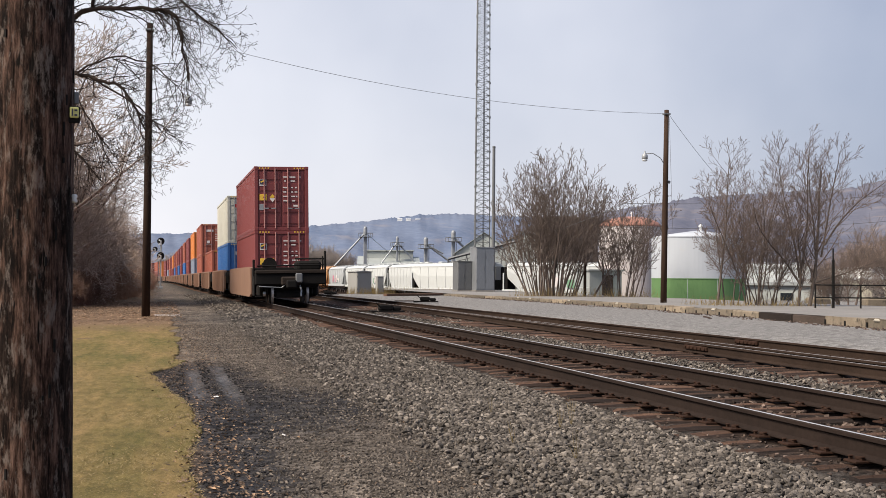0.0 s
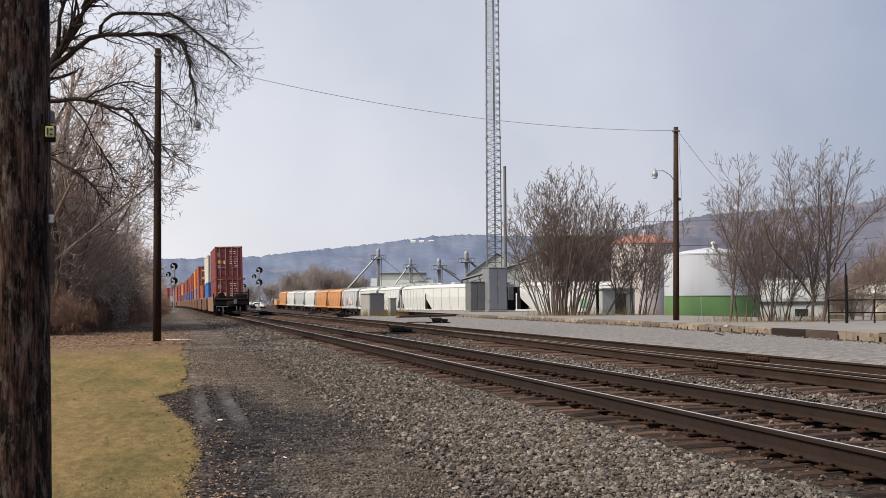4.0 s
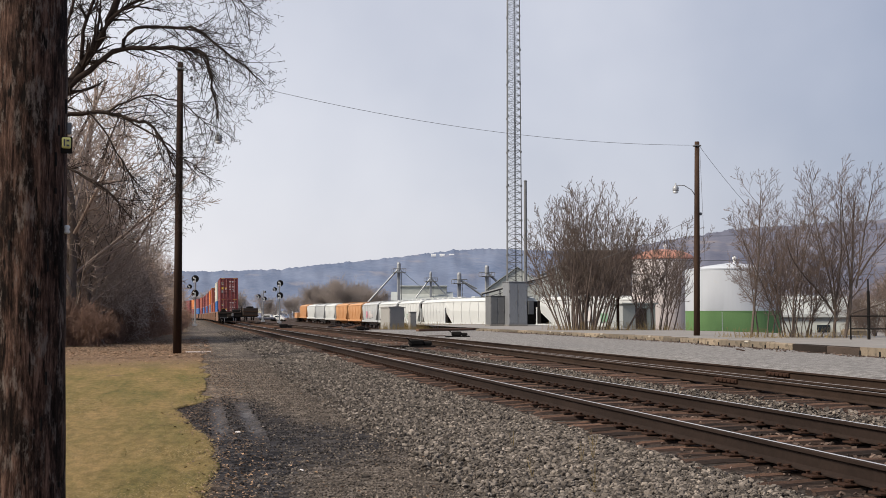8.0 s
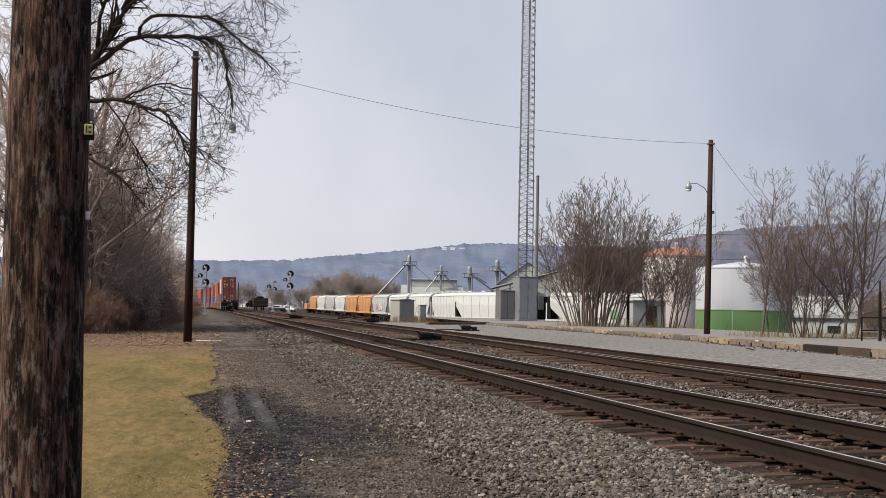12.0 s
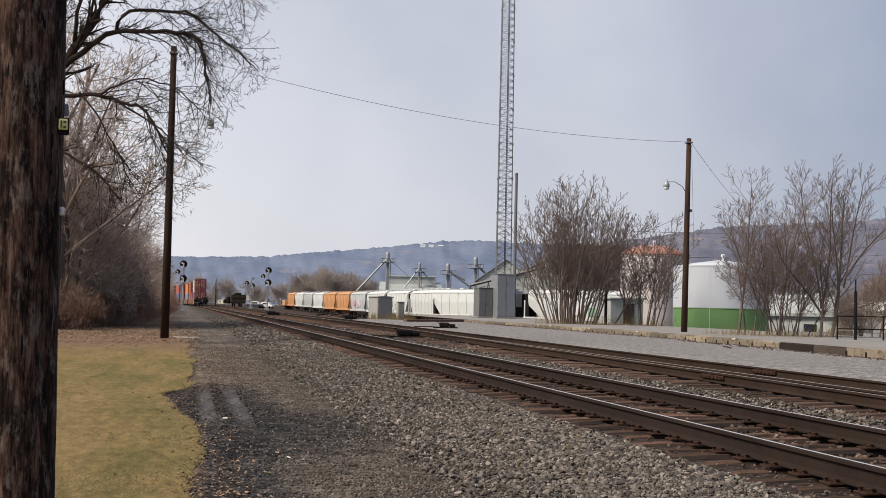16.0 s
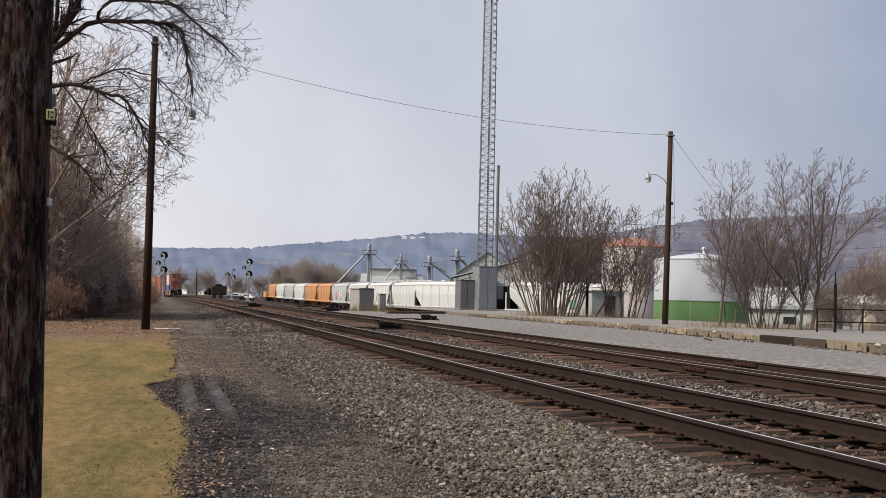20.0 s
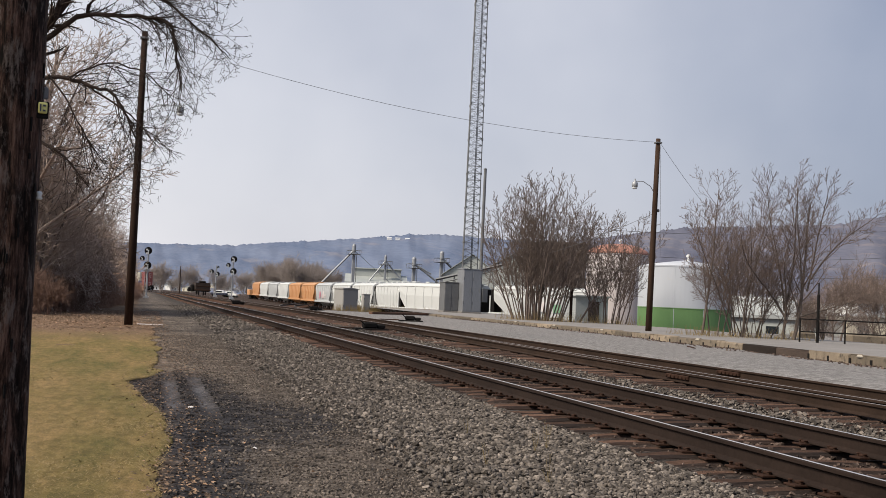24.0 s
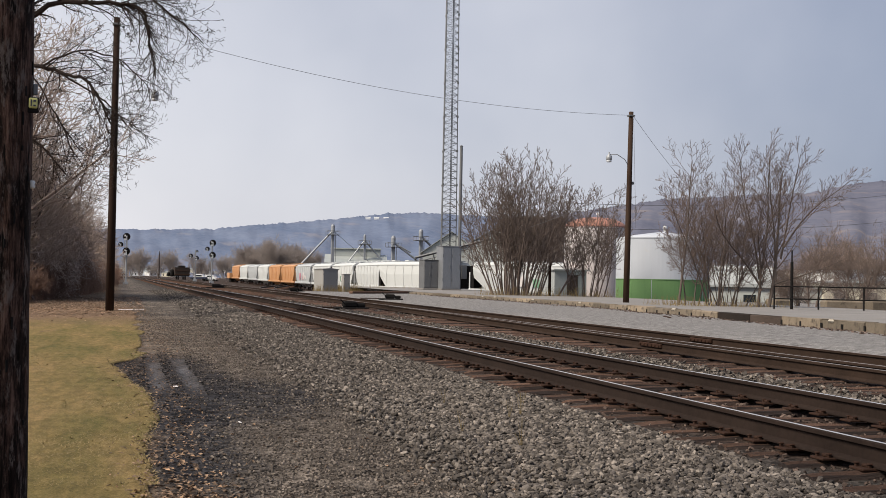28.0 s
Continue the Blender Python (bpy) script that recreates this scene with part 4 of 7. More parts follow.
def build_platform():
    s = Shape()
    ys = np.arange(6.0, 132.0, 2.0)
    for y in ys:
        z = 0.57 + 0.08 * max(0.0, min(1.0, (y - 80) / 25))
        for d in (0.33, 3.0, 7.0, 10.5):
            s.v.append((kerb_x(y) + d, float(y), z + 0.015 * noise.noise((d, y * 0.3, 0)) - (0.004 if d < 1 else 0)))
        s.v.append((kerb_x(y) + 14, float(y), -0.3))
    for j in range(len(ys) - 1):
        for i in range(4):
            s.f.append((j * 5 + i, j * 5 + i + 1, (j + 1) * 5 + i + 1, (j + 1) * 5 + i))
    tagged(put("platform", s, M["platform"]), "worn asphalt surface of a long low loading platform", "platform", kind="structure")
    kerb = thing("platform_kerb", "broken tan concrete blocks with dark drain slots edging the platform", "kerb", kind="structure")
    rng = random.Random(8)
    y = 8.0
    while y < 86.0:
        long = 2.35 + rng.uniform(-0.15, 0.15)
        dark = 32.6 < y + long / 2 < 37.6
        s = Shape().box(0, 0.42, 0.012, long - 0.012, -0.30, 0.305 if not dark else 0.30, 0.03)
        s.v = [(x + rng.uniform(-0.03, 0.03), yy + rng.uniform(-0.02, 0.02), z + rng.uniform(-0.03, 0.012)) for x, yy, z in s.v]
        a = math.degrees(math.atan((kerb_x(y + long) - kerb_x(y)) / long))
        m = Matrix.Translation((kerb_x(y), y, 0.30 - 0.02)) @ pose(0, 0, 0, 0, 0, -a)
        blk = put("timber_block" if dark else "kerb_block", s, M["timber"] if dark else M["concrete"], kerb, "dark rotten timber" if dark else "", m=m)
        if not dark:
            slot = Shape().box(-0.012, 0.01, long * 0.5 - 0.05, long * 0.5 + 0.05, 0.04, 0.20, 0.0)
            slot.box(-0.012, 0.01, long - 0.05, long + 0.04, 0.04, 0.20, 0.0)
            put("drain_slot", slot, M["black"], blk, "dark drain slot")
            if rng.random() < 0.3:
                chip = Shape().box(-0.035, 0.10, long * 0.7, long * 0.7 + 0.3, 0.22, 0.312, 0.04)
                put("broken_edge", chip, M["pale_concrete"], blk, "pale freshly broken concrete edge")
        y += long
    bar = Shape().box(-0.05, 0.05, -1.05, 1.05, 0.0, 0.06, 0.01)
    tagged(put("loose_rail_bar", bar, M["rusty"], m=Matrix.Translation((17.6, 37.6, 0.31)) @ pose(0, 0, 0, 0, 0, -20)), "short rusty iron bar lying on the yard gravel", "iron bar")
    plank = Shape().box(-0.15, 0.15, -4.0, 4.0, 0.0, 0.16, 0.02)
    for k in range(3):
        tagged(put("wood_beam", plank.mesh("wood_beam"), M["tie"], m=Matrix.Translation((17.6 + 0.8 * k, 86.0 + 2 * k, ground_z(17.6, 86) + 0.01)) @ pose(0, 0, 0, 0, 0, -42 + 6 * k)), "old wooden beam lying before the platform end", "beam", "loose beams")


def cabinet(label, x, y, z, w, d, h, mat, doors=1, roof=False, turn=0):
    c = thing("equipment_cabinet", label, "equipment cabinet", "trackside cabinets", m=Matrix.Translation((x, y, z)) @ pose(0, 0, 0, 0, 0, turn))
    put("body", Shape().box(-w / 2, w / 2, -d / 2, d / 2, 0.10, h, 0.03), mat, c)
    put("plinth", Shape().box(-w / 2 - 0.06, w / 2 + 0.06, -d / 2 - 0.06, d / 2 + 0.06, 0.0, 0.12, 0.02), M["platform"], c, "concrete plinth")
    for k in range(doors):
        a, b = -w / 2 + w * k / doors + 0.05, -w / 2 + w * (k + 1) / doors - 0.05
        dr = put("door", Shape().box(a, b, -d / 2 - 0.035, -d / 2 + 0.01, 0.2, h - 0.12, 0.012), mat, c)
        put("handle", Shape().box(b - 0.12, b - 0.08, -d / 2 - 0.08, -d / 2 - 0.03, h * 0.48, h * 0.58, 0.006), M["dark_galv"], dr, "dark handle")
        for lo in (0.2, 0.75):
            put("hinge", Shape().box(a - 0.02, a + 0.03, -d / 2 - 0.05, -d / 2 - 0.03, h * lo, h * (lo + 0.07), 0.005), M["dark_galv"], dr, "steel hinge")
    if roof:
        ov = 0.08
        s = Shape().loft([[(-w / 2 - ov, yy, h - 0.02), (w / 2 + ov, yy, h - 0.02), (w / 2 + ov, yy, h + 0.03), (0, yy, h + 0.12), (-w / 2 - ov, yy, h + 0.03)] for yy in (-d / 2 - ov, d / 2 + ov)])
        put("roof", s, mat, c, "low gabled metal roof")
    else:
        put("lid", Shape().box(-w / 2 - 0.04, w / 2 + 0.04, -d / 2 - 0.06, d / 2 + 0.04, h, h + 0.06, 0.015), mat, c)
    return c


def build_mast():
    mx, my, mz = 27.18, 104.0, 0.64
    t = thing("lattice_mast", "tall galvanised steel lattice radio mast with three legs", "radio mast", m=Matrix.Translation((mx, my, mz)) @ pose(0, 0, 0, 0, 0, 18))
    H0, H1 = 3.0, 34.0
    def leg(k, z):
        r = float(np.interp(z, [0, 34], [0.89, 0.68]))
        return Vector((r * math.cos(radians(90 + 120 * k)), r * math.sin(radians(90 + 120 * k)), z))
    for k in range(3):
        put("leg", Shape().tube([leg(k, z) for z in np.arange(0, H1 + 0.1, 2.0)], 0.045, 8), M["dark_galv"], t)
    z, step, rest = H0 - 2.4, 0.62, Shape()
    while z < H1 - step:
        for i in range(3):
            a, b = i, (i + 1) % 3
            for p, q, r in ((leg(a, z), leg(b, z), 0.018), (leg(a, z), leg(b, z + step), 0.014), (leg(b, z), leg(a, z + step), 0.014)):
                if z < 19.0:
                    put("brace", Shape().tube([p, q], r, 5), M["dark_galv"], t)
                else:
                    rest.tube([p, q], r, 5)
        z += step
    tagged(put("upper_bracing", rest, M["dark_galv"], t), kind="stuff")
    for z in np.arange(3.2, H1, 3.05):
        for i in range(3):
            p = leg(i, z)
            put("leg_flange", Shape().tube([p - Vector((0, 0, 0.09)), p + Vector((0, 0, 0.09))], 0.09, 8), M["dark_galv"], t, "bolted leg flange")
    put("cable_ladder", Shape().tube([(0.2, -0.2, 0.5), (0.15, -0.18, H1)], 0.03, 6).tube([(0.3, -0.2, 0.5), (0.24, -0.18, H1)], 0.025, 6), M["black"], t, "black feeder cables")
    p = thing("mono_pole", "straight grey steel pole beside the lattice mast", "steel pole", m=Matrix.Translation((mx + 1.07, my - 0.6, mz)))
    put("shaft", Shape().tube([(0, 0, 0), (0, 0, 12.7)], [0.16, 0.13], 12), M["dark_galv"], p)
    put("cap", Shape().turned([(0.15, 12.7), (0.15, 12.78), (0.02, 12.84)], 12), M["dark_galv"], p)
    put("meter_box", Shape().box(0.18, 0.66, -0.22, 0.05, 1.0, 2.2, 0.02), M["dark_galv"], p, "dark meter box")
    put("floodlight", Shape().box(-0.6, -0.2, -0.35, -0.15, 3.6, 3.85, 0.03).tube([(0, 0, 3.7), (-0.3, -0.2, 3.7)], 0.03, 6), M["white"], p, "small white floodlight")
    cabinet("tall grey metal equipment cabinet at the foot of the mast", mx - 0.35, my - 2.2, mz, 1.7, 1.4, 3.75, M["cabinet_steel"], 2, turn=8)
    cabinet("dull grey metal cabinet with two doors beside the mast", mx - 1.95, my - 1.6, mz, 1.35, 1.2, 2.55, M["dark_galv"], 2, turn=8)
    cabinet("weathered grey relay hut with a low gabled roof beside the track", 17.45, 110.0, ground_z(17.2, 110), 1.55, 1.7, 2.05, M["hut_grey"], 1, True, 20)
    cabinet("narrow grey signal case on a plinth", 19.65, 112.0, ground_z(19.65, 112), 0.64, 0.5, 1.75, M["hut_grey"], 1, turn=10)


def build_switch_gear():
    def machine(label, x, y, z, turn, scale):
        g = thing("switch_machine", label, "switch machine", "switch machines", m=Matrix.Translation((x, y, z)) @ pose(0, 0, 0, 0, 0, turn))
        k = scale
        put("base_plate", Shape().box(-0.75 * k, 0.75 * k, -0.3 * k, 0.3 * k, 0.0, 0.08 * k, 0.02), M["black"], g)
        put("motor_housing", Shape().box(-0.35 * k, 0.25 * k, -0.22 * k, 0.22 * k, 0.08 * k, 0.34 * k, 0.06 * k), M["black"], g)
        put("gear_cover", Shape().box(0.25 * k, 0.62 * k, -0.18 * k, 0.18 * k, 0.08 * k, 0.26 * k, 0.05 * k), M["black"], g)
        put("hand_lever", Shape().tube([(-0.3 * k, -0.25 * k, 0.2 * k), (-0.55 * k, -0.32 * k, 0.42 * k)], 0.025 * k, 6), M["black"], g)
        put("throw_rod", Shape().tube([(-0.7 * k, 0.1, 0.06), (-1.9 * k, 0.12, 0.05)], 0.03, 6), M["rusty"], g, "rusty throw rod")
        return g
    machine("black electric switch machine between the two tracks", 8.35, 46.5, ground_z(8.35, 46.5) + 0.02, 5, 0.9)
    machine("dark switch machine at the yard edge on long timbers", 13.25, 62.0, ground_z(13.25, 62), -8, 0.85)
    machine("distant black switch machine beside the main line", 8.2, 118.0, ground_z(8.2, 118), 4, 1.3)
    machine("distant black switch machine in the yard throat", 12.2, 92.0, ground_z(12.2, 92), 4, 1.0)


# ---- poles and cables ----
def cobra_lamp(parent, z, dx, dy, r, bow):
    """A lamp arm and its open lantern; z is the lantern's middle, bow the height of the arm's arch."""
    pts = [(0, 0, z + 0.10 - bow), (dx * 0.25, dy * 0.25, z + 0.20 - bow * 0.3), (dx * 0.6, dy * 0.6, z + 0.27), (dx, dy, z + 0.25)]
    put("lamp_arm", Shape().tube(pts, r, 8), M["galv"], parent, "curved grey lamp arm", smooth=True)
    lan = put("lantern", Shape().turned([(0.03, z + 0.36), (0.045, z + 0.25), (0.12, z + 0.19), (0.14, z + 0.14), (0.14, z - 0.01), (0.13, z - 0.02)], 14, dx, dy), M["galv"], parent, "grey metal lantern hood", smooth=True)
    put("lantern_glass", Shape().turned([(0.12, z - 0.01), (0.12, z - 0.10), (0.08, z - 0.12)], 14, dx, dy), M["lens"], lan, "pale lantern glass", smooth=True)


def build_poles():
    near = thing("utility_pole", "thick weathered dark brown wooden utility pole close by", "utility pole", m=Matrix.Translation((-0.69, 5.25, 0)) @ pose(0, 0, 0, 0, -0.35, 0))
    s, n = Shape(), 56
    rings = []
    for z in np.arange(-0.1, 9.3, 0.09):
        r0 = 0.172 - 0.0055 * z
        ring = []
        for j in range(n):
            a = 2 * math.pi * j / n
            d = 0.006 * noise.noise((math.cos(a) * 9, math.sin(a) * 9, z * 0.8)) + 0.004 * noise.noise((math.cos(a) * 22, math.sin(a) * 22, z * 1.6))
            ring.append(((r0 + d) * math.cos(a), (r0 + d) * math.sin(a), float(z)))
        rings.append(ring)
    put("shaft", s.loft(rings), M["pole_wood"], near, smooth=True)
    tg = put("tag_plate", Shape().box(0.136, 0.172, -0.128, -0.116, 2.135, 2.18, 0.004, pose(0, 0, 0, 0, 0, 8)), M["tag"], near, "small yellow tag with dark marks")
    put("tag_mark", Shape().box(0.143, 0.148, -0.131, -0.127, 2.143, 2.172, 0, pose(0, 0, 0, 0, 0, 8)).box(0.154, 0.165, -0.131, -0.127, 2.143, 2.150, 0, pose(0, 0, 0, 0, 0, 8)).box(0.154, 0.165, -0.131, -0.127, 2.163, 2.170, 0, pose(0, 0, 0, 0, 0, 8)), M["mark_dark"], tg, "plain dark bars")
    put("tag_backing", Shape().box(0.132, 0.178, -0.116, -0.108, 2.115, 2.185, 0.004, pose(0, 0, 0, 0, 0, 8)), M["black"], near, "dark tag backing")
    put("upper_tag", Shape().box(0.156, 0.176, -0.075, -0.062, 2.20, 2.25, 0.004, pose(0, 0, 0, 0, 0, 8)), M["dark_galv"], near, "small grey metal tag")
    put("insulator_knob", Shape().turned([(0.008, 1.79), (0.014, 1.797), (0.009, 1.807), (0.014, 1.817), (0.008, 1.825)], 10, 0.168, -0.03), M["white"], near, "white porcelain knob", smooth=True)
    rng = random.Random(3)
    for k in range(34):
        a, z, l = rng.uniform(-2.9, -0.1), rng.uniform(0.4, 4.2), rng.uniform(0.008, 0.03)
        r = 0.171 - 0.0055 * z
        x, y = r * math.cos(a), r * math.sin(a)
        put("staple", Shape().box(-0.004, 0.004, -0.006, 0.004, -l, l, 0.0, Matrix.Translation((x, y, z)) @ pose(0, 0, 0, 0, 0, math.degrees(a) + 90)), M["black"], near, "dark staple or nail")
    left = thing("street_lamp_pole", "tall dark tarred wooden pole with a lamp arm", "lamp pole", "lamp poles", m=Matrix.Translation((-0.74, 47.6, 0.0)) @ pose(0, 0, 0, 0, -0.05, 0))
    put("shaft", Shape().tube([(0, 0, -0.1), (0, 0, 4), (0, 0, 8), (0, 0, 11.25)], [0.165, 0.15, 0.13, 0.115], 14), M["dark_pole"], left, smooth=True)
    cobra_lamp(left, 8.2, 1.47, -0.35, 0.022, 0.25)
    for z, dx in ((10.9, 0.25), (10.65, 0.42), (10.4, 0.55)):
        put("insulator", Shape().turned([(0.02, z - 0.06), (0.05, z - 0.03), (0.05, z + 0.03), (0.02, z + 0.06)], 8, dx, 0.0), M["dark_galv"], left)
    put("cable_clamp", Shape().box(-0.16, 0.16, -0.16, 0.16, 10.95, 11.02, 0.01), M["dark_galv"], left)
    right = thing("street_lamp_pole", "leaning brown wooden pole with a curved lamp arm on the platform", "lamp pole", "lamp poles", m=Matrix.Translation((22.74, 53.2, 0.55)) @ pose(0, 0, 0, 0, 0.75, 0))
    put("shaft", Shape().tube([(0, 0, -0.1), (0, 0, 3), (0, 0, 6), (0, 0, 9.08)], [0.15, 0.14, 0.125, 0.11], 14), M["brown_pole"], right, smooth=True)
    cobra_lamp(right, 6.72, -1.12, -0.15, 0.02, 0.42)
    put("transformer_clamp", Shape().box(0.1, 0.24, -0.05, 0.05, 5.62, 5.76, 0.03), M["dark_galv"], right)
    put("cable_clamp", Shape().box(-0.15, 0.15, -0.15, 0.15, 8.85, 8.92, 0.01), M["dark_galv"], right)
    far = thing("far_pole", "slim dark distant pole beside the line", "pole", m=Matrix.Translation((8.0, 332.0, ground_z(8.0, 332))))
    put("shaft", Shape().tube([(0, 0, 0), (0, 0, 7.4)], [0.14, 0.1], 8), M["dark_pole"], far)

    def cable(name, label, a, b, sag, r=0.012, steps=24):
        a, b = Vector(a), Vector(b)
        pts = [a.lerp(b, i / steps) - Vector((0, 0, 4 * sag * (i / steps) * (1 - i / steps))) for i in range(steps + 1)]
        tagged(put(name, Shape().tube(pts, r, 6), M["wire"]), label, "cable")
    cable("overhead_cable", "dark overhead cable sagging between the two lamp poles", (-0.74, 47.6, 11.05), (22.86, 53.1, 9.45), 0.75, 0.0085)
    cable("overhead_cable", "thin dark overhead cable falling behind the trees", (22.86, 53.1, 9.5), (30.5, 62.0, 6.6), 0.15, 0.009)
    cable("overhead_cable", "thin dark cable running down from the lamp pole", (22.80, 53.2, 6.1), (27.4, 101.0, 4.6), 0.5, 0.010)
    cable("drop_cable", "thin dark cable hanging down beside the pole", (22.95, 53.1, 9.3), (23.1, 53.0, 4.0), 0.0, 0.007)
    for k, z in enumerate((9.1, 7.2, 6.0)):
        cable("overhead_cable", "thin overhead cable crossing the valley behind the trees", (34.0, 92.0, z - 1.2), (86.0, 112.0, z + 3.6 - k), 0.9, 0.022)


# ---- signals ----
def signal_head(parent, x, z, k=1.0):
    h = put("signal_head", Shape().tube([(x, 0.06 * k, z - 0.0), (x, -0.08 * k, z)], 0.42 * k, 20), M["black"], parent, "black round signal target")
    for j in range(3):
        a = radians(90 + 120 * j)
        px, pz = x + 0.2 * k * math.cos(a), z + 0.2 * k * math.sin(a)
        put("hood", Shape().tube([(px, -0.06 * k, pz), (px, -0.34 * k, pz)], 0.12 * k, 12), M["black"], h, "black lens hood")
    put("case_plate", Shape().box(x - 0.24 * k, x + 0.08 * k, -0.30 * k, -0.085 * k, z - 0.42 * k, z + 0.20 * k, 0.01), M["white"], h, "pale grey case")
    return h


def signal_mast(label, x, y, z, heads, top, arm=0.0):
    s = thing("railway_signal", label, "railway signal", "railway signals", m=Matrix.Translation((x, y, z)))
    put("mast", Shape().tube([(0, 0, 0), (0, 0, top)], [0.10, 0.09], 10), M["galv"], s)
    put("base", Shape().box(-0.35, 0.35, -0.35, 0.35, 0, 0.35, 0.03), M["galv"], s)
    lad = Shape().tube([(-0.28, 0.35, 0.2), (-0.28, 0.35, top - 0.4)], 0.03, 5).tube([(0.12, 0.35, 0.2), (0.12, 0.35, top - 0.4)], 0.03, 5)
    put("ladder_rail", lad, M["galv"], s)
    rungs = Shape()
    for q in np.arange(0.5, top - 0.5, 0.35):
        rungs.tube([(-0.28, 0.35, float(q)), (0.12, 0.35, float(q))], 0.018, 5)
    put("ladder_rung", rungs, M["galv"], s)
    put("walkway", Shape().box(-0.7, 0.5, -0.2, 0.5, top - 3.2, top - 3.12, 0.01), M["galv"], s)
    if arm:
        put("bracket_arm", Shape().tube([(0, 0, top - 1.7), (arm, 0, top - 1.7)], 0.06, 8).tube([(0, 0, top - 2.6), (arm, 0, top - 1.8)], 0.04, 8), M["galv"], s)
    for hx, hz, k in heads:
        signal_head(s, hx, hz, k)
    return s


def build_signals():
    signal_mast("trackside signal mast with black round heads and a ladder", -0.35, 172.0, ground_z(-0.35, 172), [(0, 6.55, 1.2), (0, 4.55, 1.2), (-0.75, 5.45, 0.8)], 7.0)
    signal_mast("tall signal mast with black round heads on a ladder mast", 13.2, 202.0, ground_z(13.2, 202), [(0.1, 6.6, 1.25), (0.1, 4.6, 1.25), (-0.75, 5.6, 0.85)], 7.0)
    signal_mast("lower bracket signal with small black heads", 11.6, 222.0, ground_z(11.6, 222), [(-0.8, 4.6, 0.9), (0.25, 4.2, 0.9), (0.3, 5.4, 0.5)], 5.7, 2.0)


build_ground()
build_lawn()
build_platform()
build_mast()
build_switch_gear()
build_poles()
build_signals()


# ---- hills and distance ----
def ridge(name, label, mat, table, dist, depth, foot, seed, wiggle):
    """A wooded hill: its crest by bearing from +y (degrees) and slope of sight, falling towards the viewer."""
    s = Shape()
    bear = np.arange(table[0][0], table[-1][0] + 0.01, 0.07)
    rows = 16
    for b in bear:
        h = float(np.interp(b, [p[0] for p in table], [p[1] for p in table]))
        for j in range(rows):
            f = j / (rows - 1)
            d = dist - depth * (1 - f)
            z = foot + (h * dist + 1.45 - foot) * f ** 1.25
            z += wiggle * (noise.noise((b * 0.9, f * 5, seed)) * 2.2 * f * (1 - f) * 2 + 0.25 * noise.noise((b * 2.5, f * 4, seed + 3)) * f + ((random.random() ** 2 * 0.26 + 0.22 * noise.noise((b * 3, 1, 1)) + 0.12 * noise.noise((b * 9, 2, 1))) if j == rows - 1 else 0))
            s.v.append((d * math.sin(radians(b)), d * math.cos(radians(b)), z))
        s.v.append(((dist + 300) * math.sin(radians(b)), (dist + 300) * math.cos(radians(b)), foot - 20))
    n = rows + 1
    for i in range(len(bear) - 1):
        for j in range(n - 1):
            s.f.append((i * n + j, (i + 1) * n + j, (i + 1) * n + j + 1, i * n + j + 1))
    tagged(put(name, s, mat, smooth=True), label, "hill", kind="structure")


